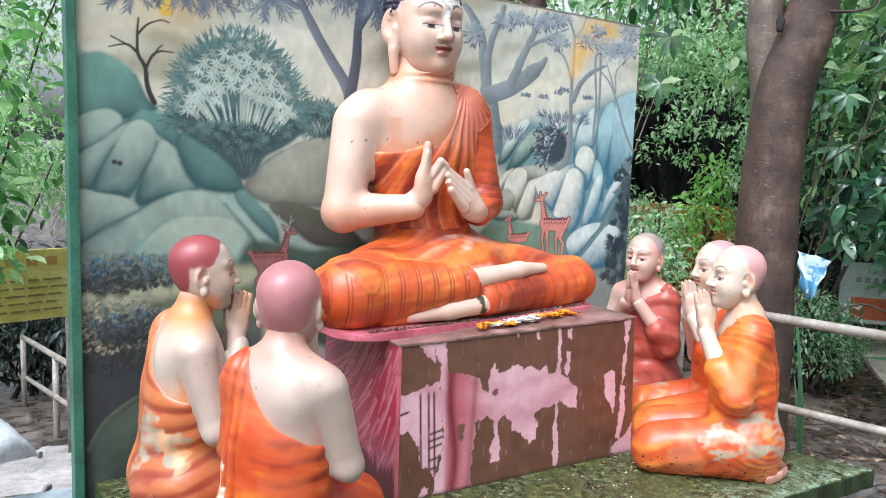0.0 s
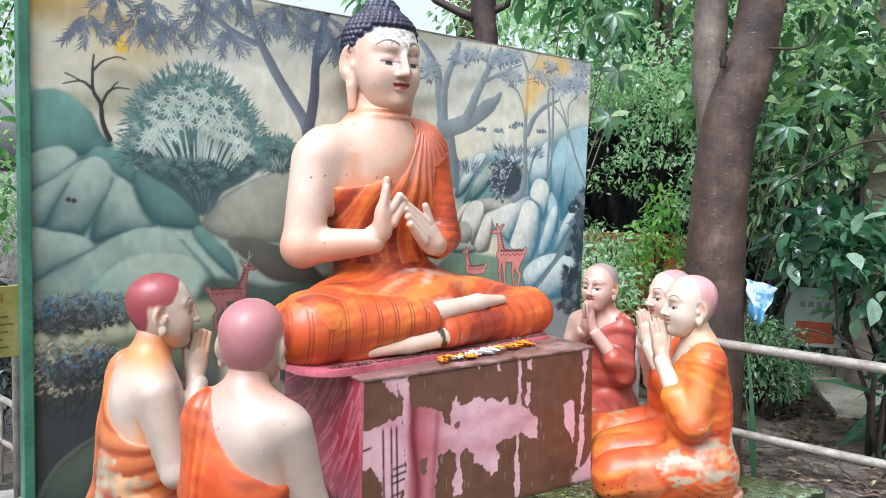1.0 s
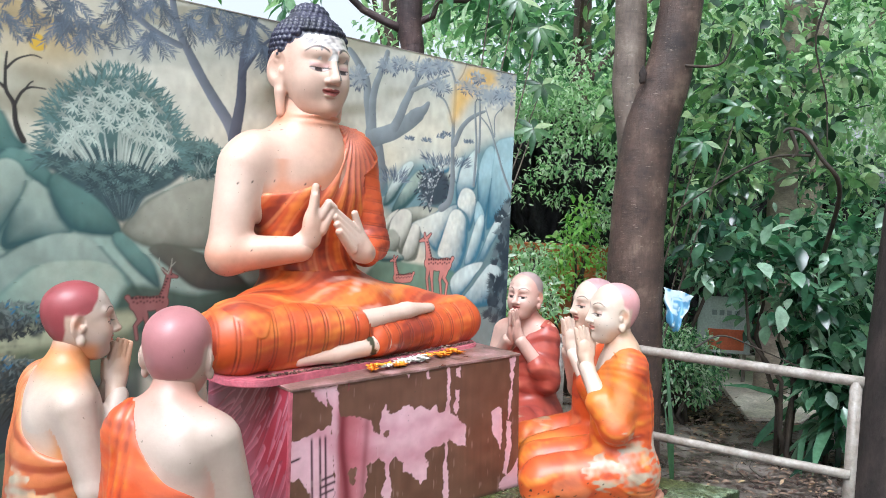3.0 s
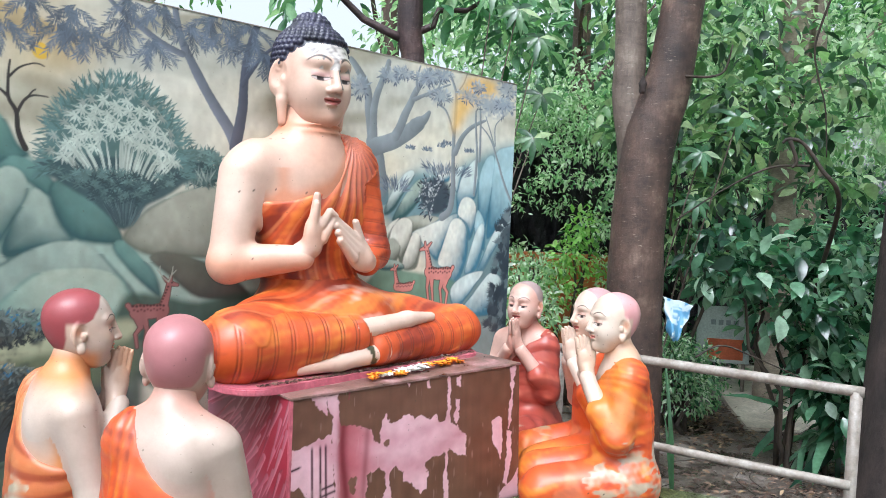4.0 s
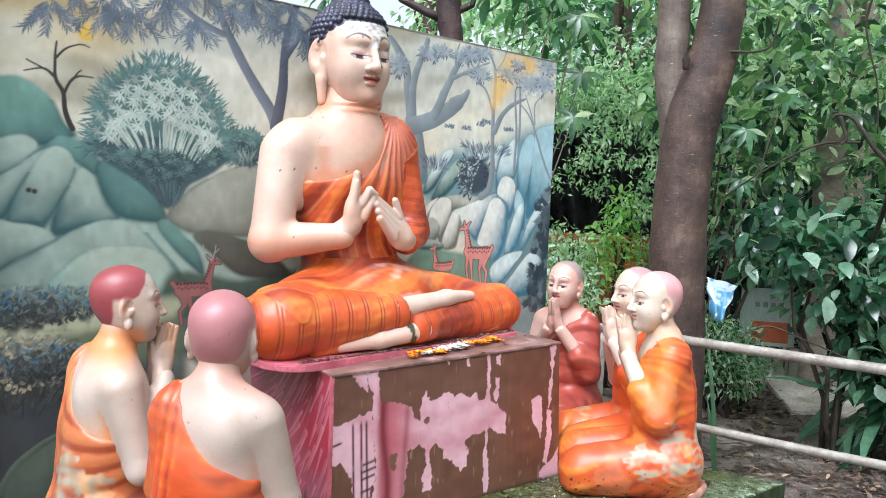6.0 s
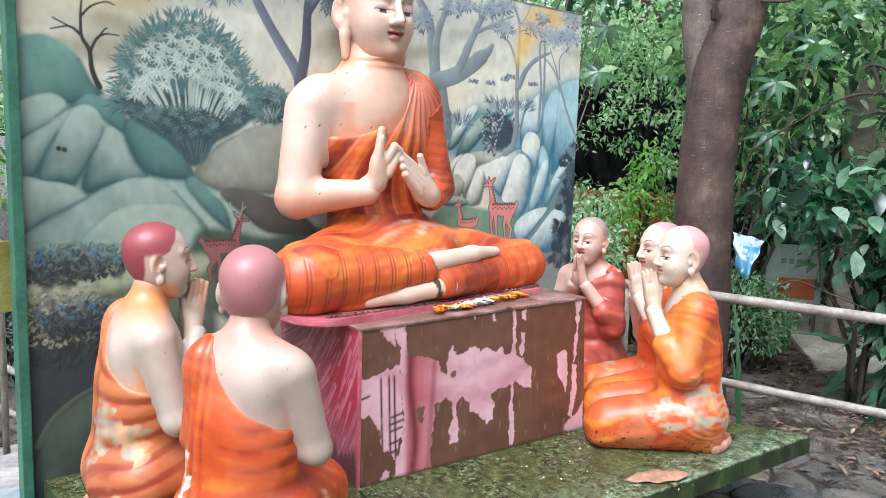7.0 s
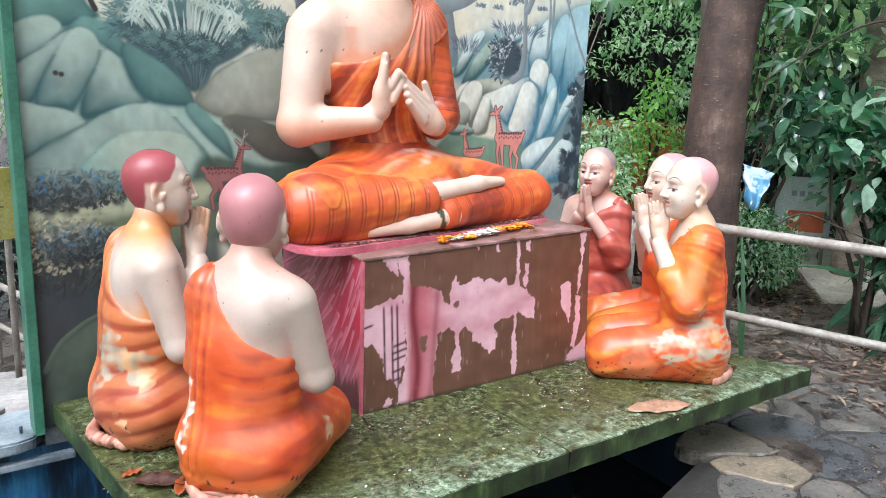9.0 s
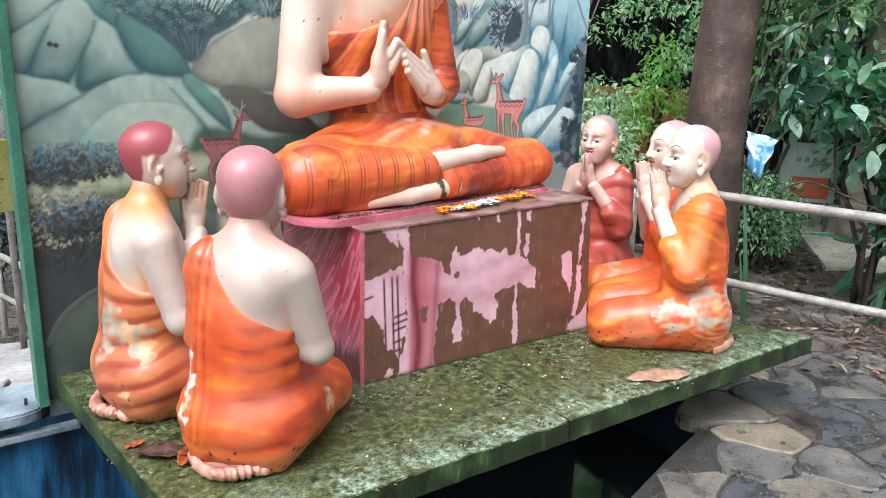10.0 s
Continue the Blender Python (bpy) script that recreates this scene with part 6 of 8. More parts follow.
    gw = (gv * head_scale) @ rot.T + (-0.022, 0, 0.858 + 0.12 * (1 - head_scale))
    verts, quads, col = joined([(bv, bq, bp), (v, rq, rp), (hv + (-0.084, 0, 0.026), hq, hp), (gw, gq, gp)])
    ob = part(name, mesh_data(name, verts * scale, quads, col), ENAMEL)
    ob.matrix_world = pose(x, y, 0.002, 0, 0, turn)
    return tagged(ob, label, "statue", "kneeling statues round the pedestal")


ORANGE = (S(214, 116, 36), S(194, 74, 24), S(150, 46, 22))
PEACH = (S(190, 124, 76), S(180, 98, 58), S(150, 58, 40))
AMBER = (S(226, 136, 50), S(206, 86, 34), S(166, 54, 30))
RED = (S(200, 110, 90), S(168, 74, 60), S(132, 52, 46))
WHITE_PATCH, GREY_PATCH = S(190, 180, 164), S(172, 162, 140)
monk("kneeling_monk_statue", -0.632, 0.272, 2, PEACH, S(190, 175, 163), S(206, 126, 54), S(146, 64, 68), S(190, 110, 96), 11,
     [((-0.22, -0.05, 0.31), 0.10, GREY_PATCH), ((-0.16, -0.15, 0.30), 0.06, S(214, 160, 110)), ((-0.2, -0.14, 0.12), 0.04, S(226, 176, 130))], 1.03, -14, "pale orange robed kneeling monk statue with maroon scalp on the slab", 0.86, fold=0.7, mottle=0.1)
monk("kneeling_monk_statue", -0.496, -0.204, 42, ORANGE, S(183, 164, 151), S(190, 140, 124), S(180, 118, 120), S(196, 104, 100), 23,
     [((-0.20, 0.165, 0.21), 0.05, S(236, 226, 214)), ((-0.19, 0.165, 0.28), 0.05, S(236, 226, 214)), ((-0.18, 0.16, 0.35), 0.045, S(236, 226, 214)), ((0.05, -0.22, 0.16), 0.045, S(232, 190, 150))], 1.0, 10, "bright orange robed kneeling monk statue with pink scalp on the slab", fold=0.65, mottle=0.25)
monk("kneeling_monk_statue", 1.74, 0.50, 197, RED, S(206, 170, 156), S(196, 132, 116), S(164, 140, 138), S(176, 74, 70), 37,
     [((0.22, 0.1, 0.2), 0.05, GREY_PATCH)], 0.96, -3, "dark red robed kneeling monk statue behind the pedestal end", 0.9, 0.03, 0.8)
monk("kneeling_monk_statue", 1.70, 0.003, 150, AMBER, S(208, 186, 170), S(202, 148, 118), S(172, 136, 138), S(170, 70, 66), 41,
     [((0.18, -0.12, 0.2), 0.07, GREY_PATCH)], 0.98, 10, "orange robed kneeling monk statue with greying scalp", 0.92, 0.03, 0.85, 0.8)
monk("kneeling_monk_statue", 1.45, -0.303, 137, AMBER, S(208, 190, 174), S(204, 160, 130), S(206, 150, 150), S(190, 110, 96), 53,
     [((-0.12, 0.2, 0.24), 0.10, GREY_PATCH), ((0.02, 0.22, 0.19), 0.08, GREY_PATCH), ((-0.25, 0.1, 0.28), 0.08, WHITE_PATCH), ((-0.05, 0.2, 0.33), 0.06, WHITE_PATCH), ((-0.2, 0.16, 0.16), 0.07, GREY_PATCH)], 1.0, 17, "orange robed kneeling monk statue with flaked grey patches", 0.91, 0.0, 0.85, 0.7)


# -- large seated figure, facing +x --
def seated_clay():
    lo, hi, R = (-0.52, -0.86, -0.01), (0.30, 0.86, 1.16), "robe"
    b, r = Clay(lo, hi, 0.008), Clay(lo, hi, 0.0044)
    for c in (b, r):
        c.ball((-0.235, -0.10, 0.36), (0.150, 0.225, 0.26), 0.10, R)
        c.ball((-0.235, -0.125, 0.69), (0.165, 0.285, 0.25), 0.10, R)
        c.limb((-0.25, -0.375, 0.835), (-0.235, 0.12, 0.84), 0.105, 0.105, 0.08, R)
    b.limb((-0.245, -0.135, 0.84), (-0.225, -0.118, 1.12), 0.140, 0.105, 0.12, "skin")
    for z in (0.985, 1.012):
        b.ball((-0.213, -0.118, z), (0.122, 0.122, 0.010), 0.012, "skin")
    r.ball((-0.22, -0.07, 0.16), (0.20, 0.34, 0.18), 0.06, R)
    r.limb((-0.24, -0.06, 0.87), (-0.235, 0.10, 0.875), 0.125, 0.105, 0.06, R)
    r.ball((-0.09, -0.06, 0.19), (0.17, 0.30, 0.12), 0.12, R)
    r.limb((-0.20, -0.22, 0.155), (-0.02, -0.57, 0.135), 0.165, 0.135, 0.06, "leg")
    r.limb((-0.20, 0.10, 0.15), (0.0, 0.60, 0.095), 0.165, 0.108, 0.06, "leg")
    r.ball((-0.03, -0.61, 0.12), (0.145, 0.135, 0.125), 0.05, "shin_r")
    r.ball((0.0, 0.64, 0.092), (0.125, 0.115, 0.098), 0.05, "shin_l")
    r.limb((-0.01, -0.58, 0.125), (0.09, -0.11, 0.138), 0.126, 0.074, 0.03, "shin_r")
    r.limb((0.02, 0.61, 0.092), (0.115, 0.0, 0.075), 0.098, 0.066, 0.03, "shin_l")
    r.limb((0.03, -0.45, 0.05), (0.06, 0.5, 0.05), 0.055, 0.055, 0.05, R)
    b.limb((0.112, -0.13, 0.155), (0.105, 0.20, 0.185), 0.050, 0.036, 0.015, "skin")
    b.limb((0.105, 0.18, 0.185), (0.100, 0.35, 0.185), 0.037, 0.022, 0.015, "skin")
    b.limb((0.135, 0.02, 0.072), (0.125, -0.22, 0.045), 0.052, 0.038, 0.015, "skin")
    b.limb((0.125, -0.20, 0.045), (0.095, -0.385, 0.03), 0.038, 0.024, 0.015, "skin")
    b.limb((-0.255, -0.435, 0.785), (-0.235, -0.505, 0.425), 0.098, 0.082, 0.05, "arm_r")
    b.limb((-0.235, -0.505, 0.425), (-0.055, -0.275, 0.455), 0.082, 0.052, 0.03, "arm_r")
    r.limb((-0.235, 0.165, 0.79), (-0.165, 0.205, 0.465), 0.100, 0.078, 0.05, "arm_l")
    r.limb((-0.165, 0.205, 0.465), (-0.065, 0.095, 0.427), 0.076, 0.054, 0.03, "arm_l")
    draped(r, [-0.62, -0.36, -0.24, -0.12, -0.03, 0.0, 0.03], [0.66, 0.675, 0.70, 0.745, 0.84, 0.94, 1.2], 0.008)
    h = Clay((-0.12, -0.36, 0.34), (0.10, 0.18, 0.78), 0.0045)
    h.limb((-0.07, -0.29, 0.455), (-0.035, -0.25, 0.50), 0.050, 0.046, 0.02)
    h.ball((-0.028, -0.240, 0.550), (0.036, 0.058, 0.085), 0.02, turn=(0, 0, 25))
    for dx, dy, top in ((0.012, -0.018, 0.690), (0.0, -0.002, 0.728), (-0.012, 0.016, 0.712), (-0.026, 0.030, 0.680)):
        h.limb((-0.026 + dx, -0.245 + dy, 0.585), (-0.014 + dx, -0.238 + dy * 0.7, top - 0.014), 0.0235, 0.0150, 0.005)
    h.limb((-0.012, -0.214, 0.590), (0.006, -0.186, 0.648), 0.021, 0.0165, 0.006)
    h.limb((0.006, -0.186, 0.648), (0.010, -0.158, 0.632), 0.0165, 0.013, 0.005)
    h.limb((-0.010, -0.208, 0.535), (0.004, -0.168, 0.612), 0.024, 0.0150, 0.008)
    h.limb((-0.06, 0.09, 0.425), (-0.02, 0.03, 0.445), 0.050, 0.048, 0.02)
    h.ball((-0.012, 0.000, 0.468), (0.036, 0.082, 0.066), 0.02, turn=(-45, 0, 10))
    for k in range(4):
        u = k / 3
        h.limb((-0.006 + 0.006 * k, -0.026 - 0.030 * u, 0.532 - 0.078 * u), (0.002 + 0.008 * k, -0.158 + 0.016 * u, 0.622 - 0.092 * u), 0.0245, 0.0165, 0.005)
    h.limb((-0.010, 0.012, 0.505), (0.002, -0.040, 0.608), 0.022, 0.0150, 0.007)
    g = Clay((-0.16, -0.14, -0.20), (0.17, 0.14, 0.20), 0.0023)
    head_clay(g, True)
    return b.skin(), r.skin(), h.skin(), g.skin()


def seated_statue():
    (bv, bq, bt), (rv, rq, rt), (hv, hq, ht), (gv, gq, gt) = seated_clay()
    skin, blush = np.array(S(211, 182, 165)), np.array(S(204, 132, 98))
    x, y, z = bv.T
    neck = np.interp(y, [-0.62, -0.36, -0.24, -0.12, -0.03, 0.0, 0.03], [0.66, 0.675, 0.70, 0.745, 0.84, 0.94, 1.2])
    warm = np.clip(0.12 + 0.35 * wave(bv, 9, 6), 0, 0.4)
    warm += 0.75 * np.exp(-((z - neck) / 0.045) ** 2) * (y > -0.4) * (bt == "robe")
    warm += 0.6 * np.exp(-((z - 1.0) / 0.03) ** 2) + 0.4 * np.exp(-((z - 0.42) / 0.05) ** 2) * (bt == "arm_r")
    warm += 0.5 * np.exp(-((y + 0.33) / 0.03) ** 2) * (z < 0.82) * (z > 0.62)
    bp = mixed(skin, blush, np.clip(warm, 0, 0.9))
    rng = np.random.default_rng(44)
    for k in range(110):
        c, r = bv[rng.integers(len(bv))], rng.uniform(0.003, 0.006)
        if c[2] > 0.3:
            bp[np.linalg.norm((bv - c) * (1, 0.9, 1.1), axis=1) < r] = S(58, 40, 34)
    ankle = np.abs(y + 0.075 + 0.25 * (z - 0.1)) < 0.008 + 0.007 * wave(bv, 66, 70)
    bp[ankle & (x > 0.06) & (z < 0.24)] = S(66, 62, 38)
    # robe: ring pleats round shins and sleeve, drapery over the body
    x, y, z = rv.T
    n = normals_of(rv, rq)
    along_r = np.where(rt == "shin_r", (y + 0.75) * 1.02 + x * 0.25, 0)
    along_l = np.where(rt == "shin_l", (0.78 - y) * 1.02 + x * 0.2, 0)
    arm = rt == "arm_l"
    ring = np.where(arm, z * 1.6 + y * 0.2, np.maximum(along_r, along_l))
    pitch = np.where(arm, 0.088, 0.078)
    frac = (ring / pitch + 0.05 * wave(rv, 31, 9)) % 1.0
    on = eased(step(0.01, 0.05, ring), rq, 14)
    on = step(0.55, 0.95, on)
    groove = (np.exp(-((frac - 0.38) / 0.045) ** 2) + 0.8 * np.exp(-((frac - 0.57) / 0.045) ** 2)) * on * np.clip(0.75 + 0.5 * wave(rv, 33, 11), 0.3, 1)
    angle = np.arctan2(z - 0.98, y - 0.06)
    sweep = np.hypot((y + 0.09) * 0.55, x + 0.30) + 0.35 * z
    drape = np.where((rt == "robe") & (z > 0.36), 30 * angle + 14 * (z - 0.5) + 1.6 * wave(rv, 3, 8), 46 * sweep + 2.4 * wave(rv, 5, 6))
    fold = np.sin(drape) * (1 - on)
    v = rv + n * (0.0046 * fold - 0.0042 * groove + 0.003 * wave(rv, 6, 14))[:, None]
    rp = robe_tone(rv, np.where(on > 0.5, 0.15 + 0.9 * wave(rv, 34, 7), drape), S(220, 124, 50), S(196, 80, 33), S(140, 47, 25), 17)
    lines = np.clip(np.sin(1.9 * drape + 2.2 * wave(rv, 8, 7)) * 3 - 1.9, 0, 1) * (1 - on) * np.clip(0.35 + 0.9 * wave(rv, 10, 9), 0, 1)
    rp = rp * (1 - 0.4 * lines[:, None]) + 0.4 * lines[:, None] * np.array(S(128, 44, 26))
    # gloss highlights along the folds, painted into the robe colour
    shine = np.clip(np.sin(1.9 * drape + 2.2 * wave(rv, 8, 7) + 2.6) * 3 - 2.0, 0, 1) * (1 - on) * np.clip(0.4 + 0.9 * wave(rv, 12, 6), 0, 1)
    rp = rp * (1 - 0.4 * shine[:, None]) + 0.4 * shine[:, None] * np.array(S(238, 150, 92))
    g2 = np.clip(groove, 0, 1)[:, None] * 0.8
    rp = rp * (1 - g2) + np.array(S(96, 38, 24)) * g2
    lap = np.exp(-((y + 0.02) / 0.16) ** 2 - ((x - 0.02) / 0.10) ** 2) * (z > 0.2) * (z < 0.34) * np.clip(wave(rv * (2, 0.6, 1), 36, 40) + 0.5 * wave(rv, 37, 90), 0, 1)
    rp = rp * (1 - 0.75 * lap[:, None]) + np.array(S(226, 190, 176)) * 0.75 * lap[:, None]
    shoulder = (step(0.62, 0.82, z) * step(0.26, 0.05, y) * (rt == "robe") * 0.6)[:, None]
    rp = rp * (1 - shoulder) + np.array(S(230, 146, 124)) * shoulder
    hp = mixed(skin, blush, np.clip(0.15 + 0.35 * wave(hv, 13, 20), 0, 0.5))
    gp = mixed(skin, blush, np.clip(0.08 + 0.25 * wave(gv, 14, 14), 0, 0.45))
    gx, gy, gz = gv.T
    chin = step(-0.08, -0.16, gz) * 0.5
    gp = gp * (1 - chin[:, None]) + blush * chin[:, None]
    curl = (gt == "hair") | ((gz > hairline(gx) - 0.002) & ~((np.abs(gy) > 0.092) & (gz < 0.02)))
    gp[curl] = mixed(S(24, 23, 38), S(48, 46, 68), np.clip(0.5 + 0.6 * wave(gv[curl], 15, 40), 0, 1))
    worn = ~curl & (gx > 0.045) & (gz > -0.005) & (gz < 0.10) & (wave(gv, 18, 46) + 0.7 * wave(gv, 19, 120) + 1.35 - np.abs(gy - 0.005) / 0.055 - np.abs(gz - 0.055) / 0.055 > 0.0)
    gp[worn] = mixed(S(214, 206, 200), S(138, 128, 126), np.clip(0.4 + 0.6 * wave(gv[worn], 20, 100) + 0.5 * wave(gv[worn], 21, 300), 0, 1))
    face_paint(gv, gp, skin, S(150, 48, 46), S(44, 32, 34), S(206, 158, 158), 0.004, 1.3)
    streak = (gx > 0.1) & (np.abs(gy - 0.006) < 0.004) & (gz < 0.04) & (gz > -0.06) & (wave(gv, 22, 80) > -0.3)
    gp[streak] = S(120, 110, 108)
    a, nod = radians(-5), radians(2.5)
    rot = np.array([[math.cos(a), -math.sin(a), 0], [math.sin(a), math.cos(a), 0], [0, 0, 1]]) @ np.array([[math.cos(nod), 0, math.sin(nod)], [0, 1, 0], [-math.sin(nod), 0, math.cos(nod)]])
    gw = (gv * 1.46) @ rot.T + (-0.225, -0.118, 1.252)
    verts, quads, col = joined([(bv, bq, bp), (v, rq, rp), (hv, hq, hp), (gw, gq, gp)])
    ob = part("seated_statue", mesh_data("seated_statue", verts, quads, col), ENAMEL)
    ob.matrix_world = pose(0.50, 0.31, 0.651, 0, 0, -83)
    tagged(ob, "large cross-legged seated statue in an orange robe with dark curled hair", "statue")


seated_statue()

# ---- railings ----
def railing(name, top, low, posts, radius, label, ground):
    ob = empty(name, posts[0][0], posts[0][1], ground)
    inv = ob.matrix_world.inverted()
    for nm, pts, r in [("top_rail", top, radius), ("lower_rail", low, radius * 0.85)] + [("post", [(x, y, ground - 0.05), (x, y, float(np.interp(y, [p[1] for p in sorted(top, key=lambda q: q[1])], [p[2] for p in sorted(top, key=lambda q: q[1])])))], radius * 1.05) for x, y in posts]:
        p = spline(pts, 6) if len(pts) > 2 else np.array(pts)
        part(nm, bm_tube([tuple(q) for q in p], [r] * len(p), 14), STEEL, ob).matrix_parent_inverse = inv
    tagged(ob, label, "railing")
    return ob


railing("pipe_railing", [(1.55, 2.0, 0.57), (2.13, -0.152, 0.57), (2.385, -1.06, 0.57)], [(1.5, 2.0, 0.135), (2.10, -0.2, 0.135), (2.35, -1.04, 0.135)],
        [(2.375, -1.03), (1.98, 0.42)], 0.026, "grey painted pipe railing beside the slab", -0.36)
railing("pipe_railing", [(-0.925, 5.95, -0.58), (-0.777, 4.4, -0.41), (-0.643, 3.0, -0.257)], [(-0.911, 5.95, -0.983), (-0.783, 4.4, -0.746), (-0.667, 3.0, -0.532)],
        [(-0.925, 5.93), (-0.777, 4.4)], 0.024, "grey pipe railing by the descending path", -1.32)


# ---- leaves ----
def leaf_cloud(name, clumps, size, material, seed, fold=0.25, narrow=0.45, droop=0.35, coarse=False, flat=False):
    """One mesh of many folded leaves spread through ellipsoid clumps (x, y, z, rx, ry, rz, count)."""
    rng = np.random.default_rng(seed)
    pos, out = [], []
    for x, y, z, rx, ry, rz, n in clumps:
        d = rng.normal(size=(n, 3))
        d /= np.linalg.norm(d, axis=1, keepdims=True)
        r = rng.random((n, 1)) ** 0.45
        pos.append(np.array([x, y, z]) + d * r * [rx, ry, rz])
        out.append(d)
    pos, out = np.concatenate(pos), np.concatenate(out)
    n = len(pos)
    way = out * 0.6 + rng.normal(size=(n, 3)) * 0.6 + [0, 0, -droop]
    if flat:
        way[:, 2] *= 0.12
    way /= np.linalg.norm(way, axis=1, keepdims=True)
    up = np.array([0, 0, 1.0]) + rng.normal(size=(n, 3)) * (0.15 if flat else 0.45)
    side = np.cross(way, up)
    side /= np.linalg.norm(side, axis=1, keepdims=True) + 1e-9
    nor = np.cross(side, way)
    L = size * rng.uniform(0.55, 1.25, (n, 1))
    W = L * narrow * rng.uniform(0.8, 1.2, (n, 1)) * 0.5
    b, t = pos, pos + way * L - nor * L * 0.10
    if coarse:
        m = pos + way * L * 0.45
        verts = np.stack([b, m + side * W + nor * W * fold, m - side * W + nor * W * fold, m, t], 1).reshape(-1, 3)
        faces = (np.arange(n)[:, None, None] * 5 + np.array([(0, 1, 3), (0, 3, 2), (1, 4, 3), (3, 4, 2)])[None]).reshape(-1, 3)
        return mesh_data(name, verts, faces)
    rows = [b]
    for at, wide in ((0.16, 0.62), (0.42, 1.0), (0.72, 0.74)):
        m = pos + way * L * at + nor * L * (0.05 * math.sin(at * 3.1) - 0.06 * at * at)
        rows += [m + side * W * wide + nor * W * fold * wide, m - side * W * wide + nor * W * fold * wide, m]
    rows.append(t)
    verts = np.stack(rows, 1).reshape(-1, 3)
    tri = [(0, 1, 3), (0, 3, 2)]
    for a in (1, 4):
        tri += [(a, a + 3, a + 5), (a, a + 5, a + 2), (a + 1, a + 2, a + 5), (a + 1, a + 5, a + 4)]
    tri = np.array(tri + [(7, 10, 9), (9, 10, 8)])
    faces = (np.arange(n)[:, None, None] * 11 + tri[None]).reshape(-1, 3)
    return mesh_data(name, verts, faces)


def limb_path(a, b, bend, seed, n=6):
    rng = np.random.default_rng(seed)
    a, b = np.array(a, float), np.array(b, float)
    return [tuple(a + (b - a) * t + rng.normal(size=3) * bend * math.sin(math.pi * t)) for t in np.linspace(0, 1, n)]


def tree(x, y, ground, trunk, limbs, clumps, size, bark, leaf, seed, label, narrow=0.42, limb_bark=None):
    """trunk: list of (dx, dy, z, radius); limbs: (from, to, r0, r1), offsets from the foot."""
    ob = empty("tree", x, y, ground)
    inv = ob.matrix_world.inverted()
    pts = [(x + a, y + b, z) for a, b, z, r in trunk]
    p = spline(pts, 5)
    r = np.interp(np.linspace(0, 1, len(p)), np.linspace(0, 1, len(trunk)), [t[3] for t in trunk])
    rng = np.random.default_rng(seed)
    r = r * (1 + 0.014 * rng.normal(size=len(r)))
    part("trunk", bm_tube([tuple(q) for q in p], list(r), 18), bark, ob).matrix_parent_inverse = inv
    for k, (a, b, r0, r1) in enumerate(limbs):
        q = [tuple(c) for c in spline([(x + c[0], y + c[1], c[2]) for c in b], 6)] if a is None else limb_path((x + a[0], y + a[1], a[2]), (x + b[0], y + b[1], b[2]), 0.05, seed + k)
        part("limb", bm_tube(q, list(np.linspace(r0, r1, len(q))), 12), limb_bark or bark, ob).matrix_parent_inverse = inv
    if clumps:
        cl = [(x + a, y + b, z, rx, ry, rz, n) for a, b, z, rx, ry, rz, n in clumps]
        part("crown", leaf_cloud("crown", cl, size, leaf, seed, narrow=narrow), leaf, ob).matrix_parent_inverse = inv
    return tagged(ob, label, "tree")


def shrub(name, x, y, ground, stems, clumps, size, leaf, seed, label, narrow=0.45, bark=None):
    ob = empty(name, x, y, ground)
    inv = ob.matrix_world.inverted()
    rng = np.random.default_rng(seed)
    for k in range(stems):
        c = clumps[k % len(clumps)]
        q = limb_path((x + rng.uniform(-0.12, 0.12), y + rng.uniform(-0.12, 0.12), ground - 0.05), (x + c[0] + rng.uniform(-0.5, 0.5) * c[3], y + c[1], c[2] + rng.uniform(-0.3, 0.6) * c[5]), 0.07, seed + k)
        part("stem", bm_tube(q, list(np.linspace(0.02, 0.006, len(q))), 7), bark or VINE, ob).matrix_parent_inverse = inv
    cl = [(x + a, y + b, z, rx, ry, rz, n) for a, b, z, rx, ry, rz, n in clumps]
    part("foliage", leaf_cloud("foliage", cl, size, leaf, seed, narrow=narrow), leaf, ob).matrix_parent_inverse = inv
    return tagged(ob, label, "shrub")


BARK_GREY = bark_material("grey_stem_bark", S(78, 66, 58), S(112, 98, 88), S(146, 134, 122), S(176, 166, 154))
BARK_RED = bark_material("reddish_bark", S(38, 26, 28), S(64, 46, 46), S(92, 70, 66), S(120, 100, 92))
# the forked tree behind the railing
forked = tree(2.56, 0.34, -0.36, [(0.03, 0, -0.45, 0.24), (0.01, 0, -0.2, 0.19), (0, 0, 0.5, 0.17), (-0.008, 0.012, 1.2, 0.163), (0.012, -0.016, 1.75, 0.157), (0.063, -0.09, 2.116, 0.138), (0.10, -0.141, 2.585, 0.124), (0.2, -0.29, 4.2, 0.1), (0.2, -0.3, 6.5, 0.07)],
     [(None, [(0.03, 0.03, 1.2), (0.006, 0.078, 1.75), (-0.014, 0.107, 1.95), (-0.025, 0.123, 2.116), (-0.031, 0.131, 2.585), (-0.1, 0.25, 4.4)], 0.11, 0.09), ((0.1, -0.2, 4.2), (1.2, -0.4, 5.8), 0.05, 0.02), ((-0.08, 0.1, 4.3), (-1.0, 0.5, 6.0), 0.05, 0.02)],
     [(0.3, 0.1, 6.6, 1.6, 1.6, 0.7, 200)], 0.15, BARK, LEAF_MID, 5, "forked tree with rough brown bark behind the railing", limb_bark=BARK_GREY)
bm = bmesh.new()
bmesh.ops.create_uvsphere(bm, u_segments=18, v_segments=12, radius=1.0)
